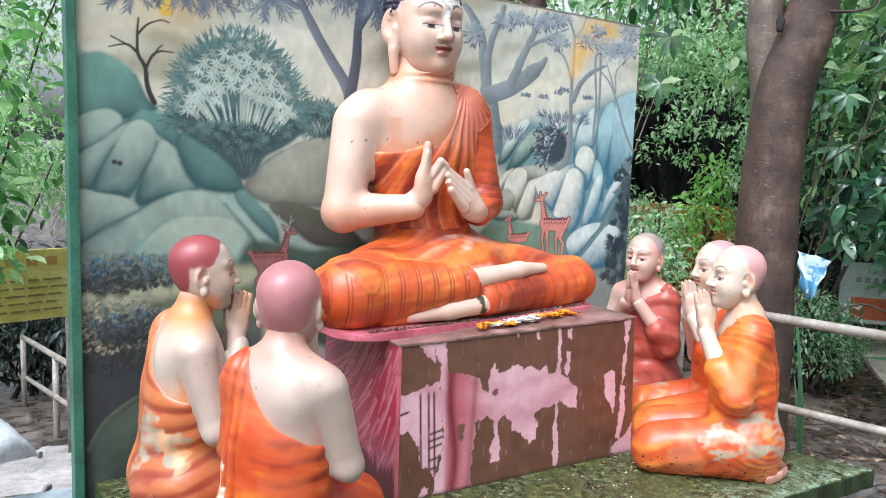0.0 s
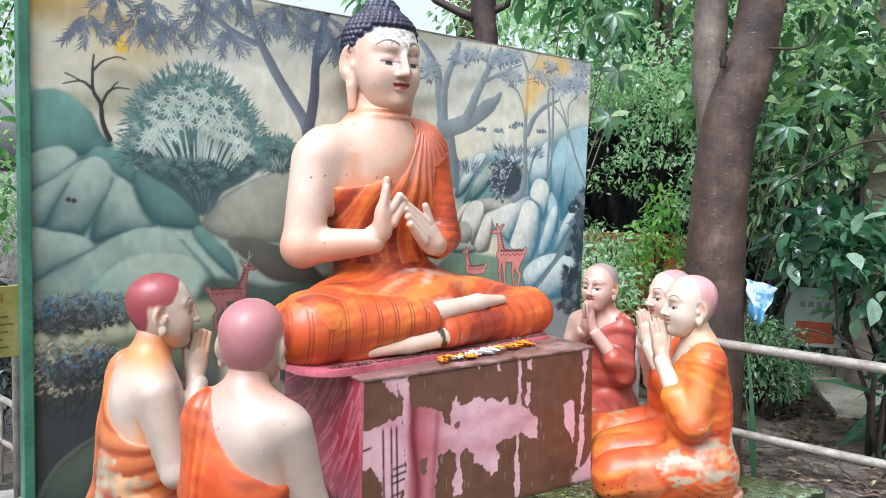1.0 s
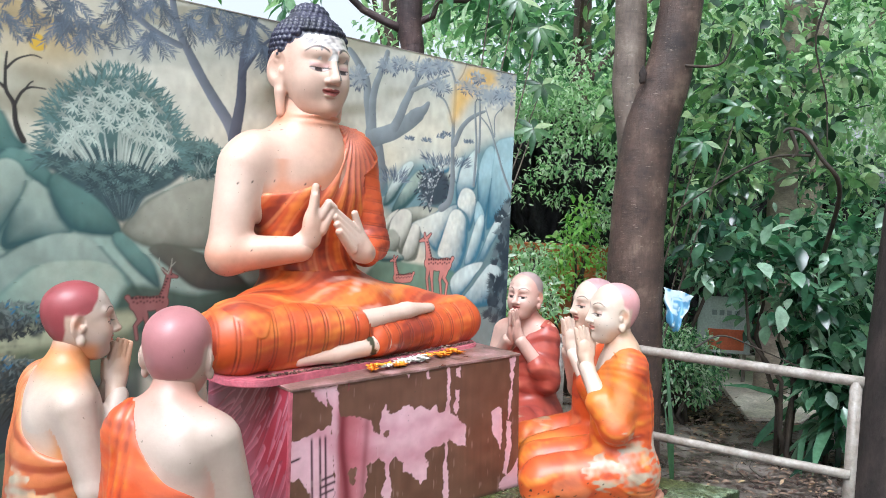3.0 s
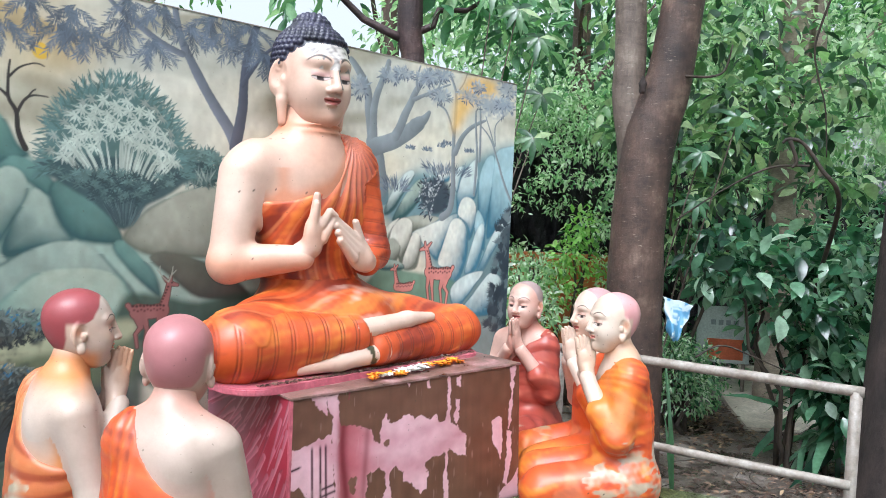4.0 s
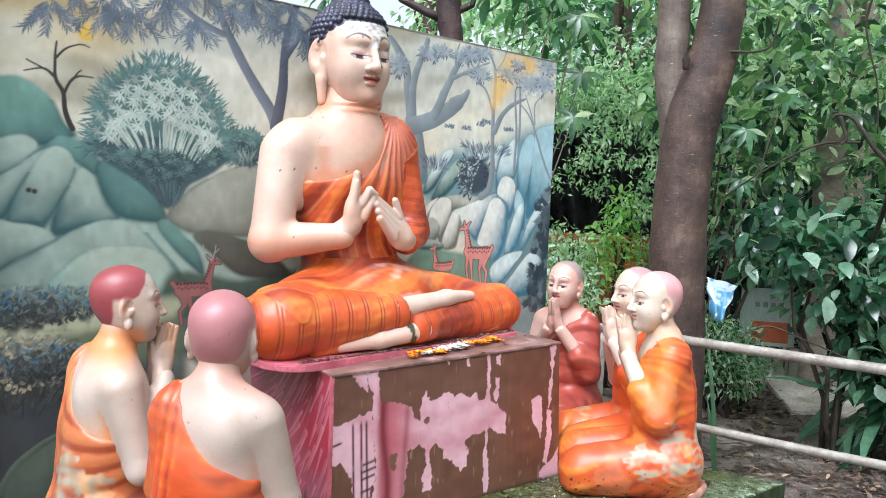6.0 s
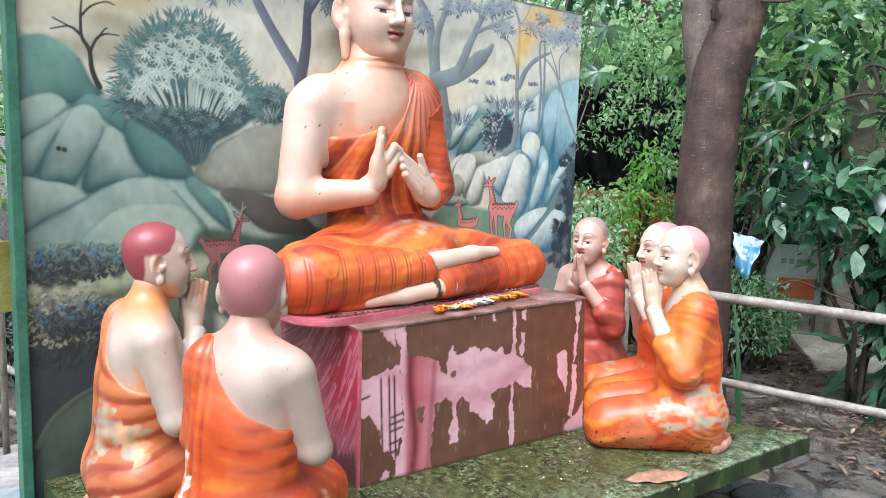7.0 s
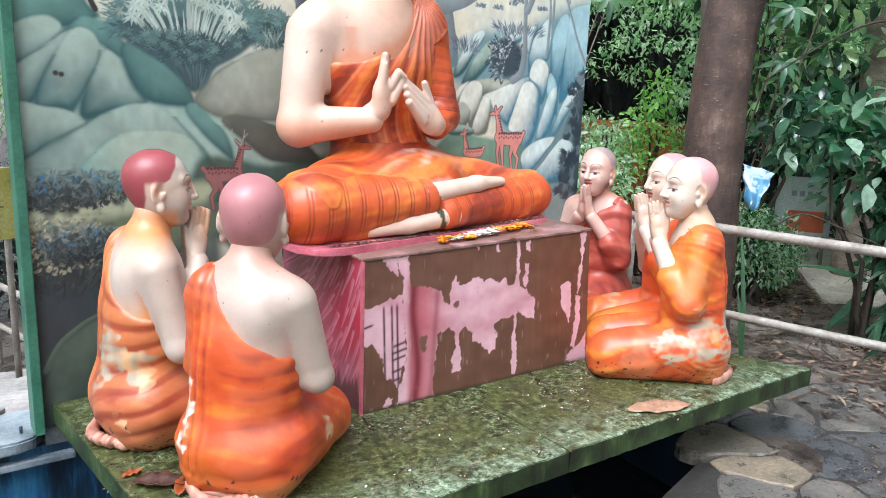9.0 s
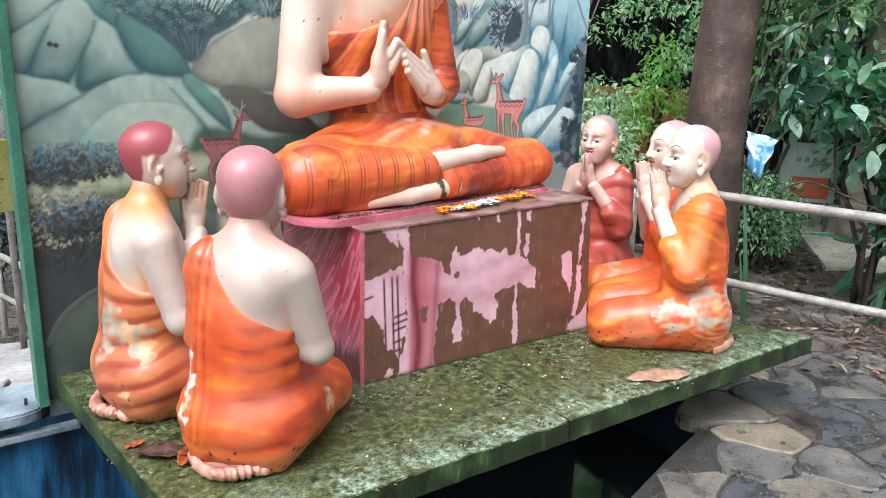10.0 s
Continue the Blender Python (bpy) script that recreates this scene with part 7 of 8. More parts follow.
for v in bm.verts:
    w = 1 + 0.12 * math.sin(5 * math.atan2(v.co.z, v.co.y)) + 0.08 * math.sin(9 * v.co.z)
    v.co = Vector((v.co.x * 0.018, v.co.y * 0.022 * w, v.co.z * 0.052 * w))
knot = part("knot", bm, BARK_DARK, forked, "dark knothole in the bark", smooth=True)
knot.matrix_parent_inverse = forked.matrix_world.inverted()
knot.matrix_world = pose(2.436, 0.29, 2.096, 0, 0, 35)
# dark trunk at the railing's end
tree(3.54, -0.79, -0.36, [(0, 0, -0.45, 0.2), (0, 0, 0.3, 0.16), (0.02, -0.02, 1.2, 0.15), (0.06, -0.03, 2.4, 0.14), (0.1, 0, 5.5, 0.1)], [((0.1, 0, 4.5), (0.9, 0.6, 6), 0.06, 0.02)],
     [(0, 0, 6.2, 1.4, 1.4, 0.6, 350)], 0.15, BARK_DARK, LEAF_MID, 6, "tree with dark wet bark beside the railing")
# reddish trunk seen above the wall
tree(2.25, 2.15, -0.36, [(0, 0, -0.45, 0.14), (0, 0, 1.5, 0.10), (-0.04, 0.03, 2.4, 0.085), (-0.07, 0.05, 2.75, 0.095), (-0.05, 0.05, 4.5, 0.06)],
     [((-0.06, 0.05, 2.55), (-0.75, 0.45, 3.0), 0.035, 0.015), ((-0.06, 0.05, 2.6), (0.5, -0.3, 3.0), 0.03, 0.012), ((-0.05, 0.05, 3.4), (-0.6, -0.3, 4.0), 0.03, 0.012)],
     [(-0.7, 0.4, 2.9, 0.45, 0.4, 0.3, 60), (0.5, -0.1, 2.95, 0.45, 0.5, 0.3, 150), (0.85, -0.2, 2.75, 0.35, 0.4, 0.3, 110), (0.3, 0, 4.5, 1.2, 1.2, 0.6, 90)], 0.2, BARK_RED, LEAF_MID, 7, "slender tree with reddish bark behind the painted wall", 0.32)
# pale trunk in the undergrowth
tree(5.65, 0.98, -0.36, [(0, 0, -0.4, 0.16), (0, 0, 1.0, 0.13), (-0.02, 0, 2.2, 0.125), (0, 0, 4.5, 0.1)], [], [(0, 0, 4.8, 1.4, 1.4, 0.7, 160)], 0.15, BARK_PALE, LEAF_MID, 8, "pale barked tree in the undergrowth")
for k, (x, y, r, h) in enumerate(((5.6, 3.4, 0.12, 5.5), (-1.6, 7.5, 0.16, 6.0), (-1.95, 5.6, 0.1, 5.0), (7.5, 1.6, 0.15, 6.0), (4.2, 5.2, 0.13, 6.0), (1.2, 6.5, 0.14, 6.0))):
    tree(x, y, -0.5, [(0, 0, -1.6, r * 1.3), (0.02, 0, 1.5, r), (0.05, 0.04, 3.0, r * 0.9), (0, 0.1, h, r * 0.6)], [((0.04, 0, 2.6), (0.8, -0.4, 3.8), r * 0.35, 0.015), ((0.05, 0.04, 3.0), (-0.7, -0.3, 4.2), r * 0.3, 0.015)],
         [(0.2, 0, h, 1.3, 1.3, 0.8, 120), (0.8, -0.4, 3.9, 0.9, 0.8, 0.5, 300), (-0.7, -0.3, 4.3, 0.9, 0.8, 0.5, 300)], 0.13, BARK_PALE if k % 2 else BARK, LEAF_BRIGHT, 60 + k, "woodland tree with light green leaves")

# shrubs
shrub("leafy_shrub", 4.0, 2.05, -0.36, 9, [(0, 0, 0.95, 0.26, 0.26, 0.20, 260), (-0.15, 0.1, 0.6, 0.32, 0.3, 0.28, 300), (0.25, -0.2, 0.55, 0.32, 0.3, 0.30, 300), (0.06, -0.06, 1.24, 0.17, 0.17, 0.20, 130)], 0.075, LEAF_LIME, 21, "light green leafy shrub among the trees")
shrub("leafy_shrub", 3.0, 1.75, -0.36, 6, [(0, 0, 0.5, 0.4, 0.35, 0.28, 700), (0.3, 0.2, 0.72, 0.3, 0.3, 0.22, 320)], 0.062, LEAF_GLINT, 22, "small leaved green shrub behind the kneeling statues", 0.5)
shrub("broadleaf_shrub", 3.75, -0.2, -0.36, 2, [(0, 0.1, 0.85, 0.45, 0.45, 0.42, 330), (-0.4, 0.35, 1.05, 0.38, 0.32, 0.26, 220), (0.3, 0, 1.15, 0.5, 0.45, 0.25, 240), (0.35, -0.2, 0.4, 0.4, 0.4, 0.4, 220), (0.2, -0.3, 0.1, 0.36, 0.32, 0.3, 220), (0.08, -0.1, 0.4, 0.3, 0.28, 0.3, 170)], 0.15, LEAF_DARK, 23, "glossy dark broad-leaved shrub beside the path", 0.52)
shrub("broadleaf_sapling", 3.85, 0.0, -0.36, 2, [(-0.45, 0.25, 1.55, 0.24, 0.24, 0.14, 90), (0.35, -0.1, 1.6, 0.3, 0.3, 0.14, 100), (-0.55, 0.35, 1.85, 0.4, 0.35, 0.14, 150), (0.1, 0.1, 1.98, 0.5, 0.4, 0.14, 170), (-0.25, 0.3, 2.2, 0.5, 0.4, 0.14, 150), (0.35, -0.1, 2.35, 0.5, 0.4, 0.16, 150), (-0.6, 0.3, 2.5, 0.4, 0.35, 0.14, 110)], 0.125, LEAF_BROAD, 33, "light green sapling with drooping broad leaves", 0.5)
shrub("broadleaf_shrub", 4.4, 1.2, -0.36, 4, [(-0.3, 0, 2.2, 0.7, 0.6, 0.5, 240), (0.3, -0.4, 2.7, 0.8, 0.6, 0.5, 260), (-0.8, 0.1, 2.9, 0.6, 0.6, 0.4, 160), (0, 0, 1.4, 0.5, 0.5, 0.5, 160)], 0.14, LEAF_BROAD, 24, "tall broad-leaved shrub with drooping leaves", 0.48)
shrub("leafy_shrub", 4.1, 0.95, -0.36, 12, [(0, 0, 0.08, 0.36, 0.34, 0.34, 1300), (0.35, 0.1, -0.02, 0.34, 0.3, 0.28, 800), (-0.1, 0.1, 0.32, 0.25, 0.22, 0.15, 350)], 0.055, LEAF_FAR, 25, "small fine-leaved bush behind the lower rail", 0.4)
shrub("long_bladed_plant", 3.98, -0.26, -0.36, 3, [(0, 0, 0.0, 0.16, 0.16, 0.22, 46), (0.1, -0.15, 0.3, 0.2, 0.2, 0.25, 34)], 0.55, LEAF_DARK, 30, "dark plant with long drooping blades beside the path", 0.11)
PATH_SOIL = surface("pale_path_soil", [(0.3, S(150, 136, 126)), (0.5, S(194, 182, 170)), (0.72, S(222, 212, 202))], 5, 0.3, 40, 0.8, 0.015, rough2=0.7)
tagged(part("dirt_path", bm_prism([(4.55, 0.62), (4.85, 0.32), (5.6, 0.40), (7.6, 0.95), (8.0, 2.2), (6.3, 2.0), (5.2, 1.15)], -0.40, -0.332, 0.012), PATH_SOIL), "pale trodden dirt path between the shrubs", "path", kind="structure")
shrub("leafy_shrub", -1.75, 2.2, -0.5, 6, [(0.43, 0, 1.15, 0.26, 0.3, 0.4, 150), (0.55, 0.1, 1.75, 0.3, 0.3, 0.35, 110), (0.43, 0.0, 0.72, 0.24, 0.2, 0.14, 70)], 0.13, LEAF_BRIGHT, 26, "bright green broad-leaved shrub beside the wall", 0.45)
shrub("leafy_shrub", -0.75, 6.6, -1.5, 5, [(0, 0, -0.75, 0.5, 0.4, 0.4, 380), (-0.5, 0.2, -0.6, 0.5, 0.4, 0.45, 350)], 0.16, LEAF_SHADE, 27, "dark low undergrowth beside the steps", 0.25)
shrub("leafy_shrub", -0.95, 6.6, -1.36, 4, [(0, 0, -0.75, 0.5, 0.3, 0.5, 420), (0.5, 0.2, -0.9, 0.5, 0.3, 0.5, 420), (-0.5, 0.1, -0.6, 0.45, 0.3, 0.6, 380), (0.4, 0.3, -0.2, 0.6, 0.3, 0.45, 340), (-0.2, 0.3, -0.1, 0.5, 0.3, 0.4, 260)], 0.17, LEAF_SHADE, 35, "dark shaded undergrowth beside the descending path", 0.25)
shrub("leafy_shrub", -1.75, 5.6, -1.3, 2, [(0.85, -0.2, 1.4, 0.9, 0.5, 0.9, 900), (1.05, -0.1, 2.8, 0.9, 0.6, 0.7, 600)], 0.10, LEAF_BRIGHT, 28, "tall light green foliage behind the yellow sign")

# the wooded bank behind everything
rng = np.random.default_rng(77)
clumps_near, clumps_far, clumps_dark = [], [], []
for k in range(120):
    az, dist = radians(rng.uniform(-14, 84)), rng.uniform(9.0, 14.5)
    x, y = -1.4 + dist * math.sin(az), -2.4 + dist * math.cos(az)
    z = rng.uniform(0.2, 5.8)
    if z > 3.0 and radians(16) < az < radians(35):
        continue
    clumps_far.append((x, y, z, rng.uniform(0.5, 1.1), rng.uniform(0.4, 0.9), rng.uniform(0.35, 0.8), 800))
for k in range(60):
    az, dist = radians(rng.uniform(36, 84)), rng.uniform(6.4, 8.6)
    x, y = -1.4 + dist * math.sin(az), -2.4 + dist * math.cos(az)
    z = rng.uniform(1.6, 4.6)
    if z < 2.5 and radians(43) < az < radians(55):
        continue
    clumps_near.append((x, y, z, rng.uniform(0.4, 0.8), rng.uniform(0.4, 0.7), rng.uniform(0.25, 0.5), 230))
for k in range(70):
    az, dist = radians(rng.uniform(30, 84)), rng.uniform(7.6, 9.6)
    x, y = -1.4 + dist * math.sin(az), -2.4 + dist * math.cos(az)
    if radians(44) < az < radians(54):
        continue
    clumps_dark.append((x, y, rng.uniform(-0.3, 1.6), rng.uniform(0.5, 0.9), rng.uniform(0.4, 0.7), rng.uniform(0.3, 0.6), 170))
deep = []
for k in range(110):
    az, dist = radians(rng.uniform(42, 86)), rng.uniform(12.5, 15.5)
    deep.append((-1.4 + dist * math.sin(az), -2.4 + dist * math.cos(az), rng.uniform(1.0, 7.5), 1.1, 1.0, 0.9, 170))
tagged(part("deep_woodland", leaf_cloud("deep_woodland", deep, 0.30, LEAF_MID, 89, coarse=True), LEAF_MID), "green depths of the woodland on the bank", "foliage", kind="stuff")
tagged(part("far_woodland", leaf_cloud("far_woodland", clumps_far, 0.095, LEAF_GLINT, 80, coarse=True), LEAF_GLINT), "dense bright green woodland on the bank", "foliage", kind="stuff")
tagged(part("woodland_canopy", leaf_cloud("woodland_canopy", clumps_near, 0.10, LEAF_GLINT, 81), LEAF_GLINT), "hanging green canopy leaves", "foliage", kind="stuff")
tagged(part("undergrowth", leaf_cloud("undergrowth", clumps_dark, 0.11, LEAF_DARK, 82), LEAF_DARK), "dark shaded undergrowth", "foliage", kind="stuff")

# leaves high overhead and behind, out of sight, added to shade the shrine
roof = [(rng.uniform(-8, 8), rng.uniform(-10, -4.5), rng.uniform(5.0, 7.0), 1.5, 1.5, 0.5, 70) for k in range(40)]
for k in range(60):
    az, dist = radians(rng.uniform(100, 330)), rng.uniform(8.0, 10.5)
    roof.append((-1.4 + dist * math.sin(az), -2.4 + dist * math.cos(az), rng.uniform(0.0, 5.0), 1.4, 1.4, 1.0, 110))
tagged(part("unseen_canopy", leaf_cloud("unseen_canopy", roof, 0.36, LEAF_MID, 83), LEAF_MID), "unseen leaf canopy added to dim light on the shrine", "foliage", kind="stuff")

# dark sheet standing in for the shaded hollow and gaps behind the shrubs
def shade_bank():
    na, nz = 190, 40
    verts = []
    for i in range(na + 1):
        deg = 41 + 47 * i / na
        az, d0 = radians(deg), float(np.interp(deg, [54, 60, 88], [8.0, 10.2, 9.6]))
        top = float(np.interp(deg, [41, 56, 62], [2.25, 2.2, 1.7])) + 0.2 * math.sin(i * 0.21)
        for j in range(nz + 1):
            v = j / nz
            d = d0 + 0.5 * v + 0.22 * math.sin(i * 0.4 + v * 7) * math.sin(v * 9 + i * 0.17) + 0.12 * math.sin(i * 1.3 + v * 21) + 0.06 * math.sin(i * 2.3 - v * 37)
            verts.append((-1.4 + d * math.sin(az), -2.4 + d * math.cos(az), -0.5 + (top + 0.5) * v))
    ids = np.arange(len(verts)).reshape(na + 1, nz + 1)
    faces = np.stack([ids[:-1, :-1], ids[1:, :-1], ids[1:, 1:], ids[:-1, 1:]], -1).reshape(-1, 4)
    ob = part("shade_bank", mesh_data("shade_bank", verts, faces), SHADE_EARTH)
    tagged(ob, "dark bank sheet under hanging foliage, shade put into its colour", "bank", kind="structure")


# near-black earth: the shade under the foliage is in this colour
SHADE_EARTH = surface("shade_dark_earth", [(0.3, S(14, 13, 16)), (0.6, S(30, 28, 32)), (0.8, S(58, 56, 58))], 5, 0.9, 30, 0.9, 0.04)
shade_bank()
hang = []
for k in range(34):
    az, d = radians(41 + 17 * k / 33), 7.7 + 0.15 * math.sin(k * 2.1)
    hang.append((-1.4 + d * math.sin(az), -2.4 + d * math.cos(az), 2.25 + 0.32 * math.sin(k * 1.7) * math.sin(k * 0.6), 0.32, 0.25, 0.3, 190))
for k in range(46):
    az, d, z = radians(rng.uniform(44, 59)), rng.uniform(7.2, 7.6), rng.uniform(0.3, 2.2)
    hang.append((-1.4 + d * math.sin(az), -2.4 + d * math.cos(az), z, 0.13, 0.10, 0.07 + 0.10 * (k % 3), 60))
for x, y, z in ((2.84, 1.01, 1.56), (2.98, 0.84, 1.49), (2.97, 0.85, 1.24), (2.71, 1.17, 1.60), (2.68, 1.19, 0.97)):
    d = Vector((x, y, z)) - Vector((-1.4, -2.45, 1.3))
    q = Vector((-1.4, -2.45, 1.3)) + d * 1.25
    hang.append((q.x, q.y, q.z, 0.16, 0.16, 0.10, 80))
tagged(part("bank_creeper", leaf_cloud("bank_creeper", hang, 0.066, LEAF_GLINT, 86, coarse=True), LEAF_GLINT), "pale creeper hanging over the dark bank", "foliage", kind="stuff")
shrub("leafy_shrub", 3.5, 2.75, -0.36, 7, [(0, 0, 0.95, 0.35, 0.35, 0.3, 420), (0.2, -0.1, 0.6, 0.4, 0.3, 0.3, 420), (-0.25, 0.1, 1.15, 0.22, 0.2, 0.2, 160)], 0.075, LEAF_GLINT, 29, "pale fine-leaved shrub before the dark bank", 0.42)
shrub("leafy_shrub", 3.55, 2.1, -0.36, 5, [(0, 0, 0.86, 0.16, 0.16, 0.18, 130), (0.1, 0, 0.6, 0.2, 0.2, 0.2, 150)], 0.07, LEAF_GLINT, 34, "wet shrub before the dark hollow, sky glints in its pale leaf colour", 0.42)

# leaf litter on the soil
litter = []
for k in range(26):
    x, y = rng.uniform(2.3, 5.2), rng.uniform(-0.9, 2.4)
    litter.append((x, y, -0.350, 0.5, 0.5, 0.010, 130))
tagged(part("leaf_litter", leaf_cloud("leaf_litter", litter, 0.062, LEAF_DEAD, 84, droop=0.0, flat=True), LEAF_DEAD), "dead brown leaves on wet soil", "leaf litter", kind="stuff")


debris = [(rng.uniform(0.3, 4.5), rng.uniform(-1.6, 1.6), -0.338, 0.4, 0.4, 0.008, 130) for k in range(60)]
debris = [c for c in debris if not in_outline(c[0] - 0.3, c[1] + 0.3, POOL)]
tagged(part("ground_debris", leaf_cloud("ground_debris", debris, 0.022, LEAF_DEAD, 87, droop=0.0, coarse=True, flat=True), LEAF_DEAD), "fine dead leaf crumbs on the wet stones", "debris", kind="stuff")

GRIT = surface("pale_grit", [(0.3, S(88, 80, 72)), (0.7, S(156, 146, 134))], 40, 0.6)
grit = [(x, y, -0.336, 0.35, 0.35, 0.007, 110) for x, y, *_ in debris]
tagged(part("ground_grit", leaf_cloud("ground_grit", grit, 0.011, GRIT, 88, droop=0.0, narrow=0.9, coarse=True, flat=True), GRIT), "fine pale grit on the wet stones", "grit", kind="stuff")


def stick(pts, r, label):
    p = spline(pts, 5)
    tagged(part("stick", bm_tube([tuple(q) for q in p], list(np.linspace(r, r * 0.5, len(p))), 7), VINE), label, "stick")


for k in range(9):
    x, y, a, L = rng.uniform(2.3, 3.6), rng.uniform(-0.6, 1.0), rng.uniform(0, 6.28), rng.uniform(0.12, 0.45)
    d, e = Vector((math.cos(a), math.sin(a), 0)) * L, Vector((-math.sin(a), math.cos(a), 0)) * L * 0.15
    o = Vector((x, y, -0.338))
    stick([o, o + d * 0.5 + e + Vector((0, 0, 0.012)), o + d], 0.004, "thin dark fallen stick on wet soil")

# vines and twigs
def vine(pts, r, label):
    p = spline(pts, 6)
    ob = part("vine", bm_tube([tuple(q) for q in p], list(np.linspace(r, r * 0.5, len(p))), 7), VINE)
    tagged(ob, label, "vine")


vine([(3.85, 0.0, -0.4), (3.85, -0.1, 0.4), (3.7, -0.25, 1.0), (3.3, -0.50, 1.38), (3.06, -0.59, 1.53), (2.985, -0.534, 1.635), (2.958, -0.488, 1.718), (2.927, -0.435, 1.789), (2.897, -0.375, 1.804), (2.884, -0.350, 1.780)], 0.017, "dark twisted vine hooking through the shrub")
vine([(2.902, -0.383, 1.795), (2.928, -0.416, 1.682), (2.920, -0.394, 1.644)], 0.013, "short dark vine hanging off a hooked stem")
vine([(3.02, -0.45, 1.66), (2.915, -0.271, 1.645), (2.809, -0.060, 1.517), (2.67, 0.176, 1.315)], 0.008, "thin dark twig across the leaves")
vine([(2.903, -0.558, 2.56), (2.919, -0.481, 2.312), (2.959, -0.493, 2.138), (3.0, -0.524, 1.97), (3.033, -0.533, 1.707)], 0.007, "straight brown stem hanging among leaves")
vine([(2.60, 0.12, 2.16), (2.70, 0.02, 2.16), (2.76, -0.04, 2.20), (2.76, -0.08, 2.34)], 0.009, "thin dark twig beside the trunk")
vine([(2.30, -0.24, 0.60), (2.45, -0.30, 0.66), (2.60, -0.42, 0.60), (2.78, -0.60, 0.50)], 0.006, "thin dark leaf stalk bowed over the railing")


def blade_leaf(at, way, up, length, width, bm):
    """One folded tapering leaflet."""
    way, side = way.normalized(), way.cross(up).normalized()
    lift = side.cross(way)
    rows = []
    for u, w in ((0.0, 0.08), (0.2, 0.6), (0.45, 1.0), (0.72, 0.72), (1.0, 0.02)):
        c = at + way * length * u - lift * length * 0.28 * u * u
        rows.append([bm.verts.new(c - side * width * 0.5 * w + lift * width * 0.14 * w), bm.verts.new(c), bm.verts.new(c + side * width * 0.5 * w + lift * width * 0.14 * w)])
    for a, b in zip(rows, rows[1:]):
        bm.faces.new((a[0], a[1], b[1], b[0]))
        bm.faces.new((a[1], a[2], b[2], b[1]))


def palmate(name, foot, heads, size, material, label):
    """Long-stalked leaves, each a star of drooping leaflets."""
    ob = empty(name, *foot)
    inv = ob.matrix_world.inverted()
    for k, h in enumerate(heads):
        h = Vector(h)
        mid = (Vector(foot) + h) / 2 + Vector((0.05 * math.sin(k * 2.1), 0.05 * math.cos(k * 1.7), 0.12))
        q = [tuple(c) for c in spline([foot, tuple(mid), tuple(h)], 8)]
        part("stem", bm_tube(q, list(np.linspace(0.008, 0.004, len(q))), 7), BARK_GREY, ob).matrix_parent_inverse = inv
        bm = bmesh.new()
        face = Vector((-0.55, -0.65, 0.5 + 0.15 * math.sin(k * 1.9))).normalized()
        e1 = face.orthogonal().normalized()
        e2 = face.cross(e1)
        for j in range(8):
            a = 2 * math.pi * j / 8 + 0.3 * k
            d = e1 * math.cos(a) + e2 * math.sin(a) + Vector((0, 0, -0.25))
            blade_leaf(h, d, face, size * (0.85 + 0.2 * math.sin(j * 2.3 + k)), size * 0.27, bm)
        part("leaf", bm, material, ob, smooth=True).matrix_parent_inverse = inv
    tagged(ob, label, "plant")


palmate("palmate_plant", (3.25, 0.80, -0.36), [(2.98, 0.21, 1.75), (3.10, 0.30, 1.45), (3.2, 0.1, 1.98)], 0.16, LEAF_MID, "tall plant with star-shaped green leaves beside the trunk")
palmate("palmate_plant", (2.25, 1.78, -0.36), [(2.48, 1.38, 2.72), (2.66, 1.34, 2.55), (2.72, 1.40, 1.86), (2.9, 1.5, 2.2), (2.35, 1.5, 2.85)], 0.19, LEAF_BROAD, "tall plant with drooping star-shaped leaves behind the wall")
bm = bmesh.new()
for k, h in enumerate(((0.62, 0.30), (0.36, 0.9))):
    blade_leaf(Vector((2.36, -0.12, -0.34)), Vector((-0.10 + 0.05 * k, -0.06 + 0.1 * h[1], 1.0)), Vector((-0.6, -0.7, 0.2)), 0.98 * h[0] / 0.62, 0.026, bm)
STRAP_LEAF = leaf_material("strap_leaves", [(0.0, S(46, 88, 52)), (1.0, S(70, 118, 68))], 0.35, 0.4)
stalk = part("leaf", bm, STRAP_LEAF, empty("strap_leaved_plant", 2.36, -0.12, -0.36), smooth=True)
stalk.matrix_parent_inverse = stalk.parent.matrix_world.inverted()
tagged(stalk.parent, "green strap-leaved plant standing behind the railing", "plant")

# ---- signs ----
def board_sign(name, x, y, z, w, h, turn, face, label, bars, ground):
    ob = empty(name, x, y, ground)
    inv = ob.matrix_world.inverted()
    m = pose(x, y, z, 0, 0, turn)
    bm = bm_box(-w / 2, w / 2, -0.012, 0.012, -h / 2, h / 2, 0.004)
    bm.transform(m)
    part("board", bm, face, ob).matrix_parent_inverse = inv
    for (u, v, bw, bh, mat) in bars:
        bm = bm_box(u - bw / 2, u + bw / 2, -0.0165, -0.0125, v - bh / 2, v + bh / 2)
        bm.transform(m)
        part("lettering_bar", bm, mat, ob).matrix_parent_inverse = inv
    for s in (-0.42, 0.42):
        a, b = m @ Vector((s * w, 0.03, -h / 2)), m @ Vector((s * w, 0.03, h / 2))
        part("post", bm_tube([(a.x, a.y, ground - 0.1), (b.x, b.y, b.z)], [0.02, 0.02], 8), STEEL, ob).matrix_parent_inverse = inv
    return tagged(ob, label, "sign")


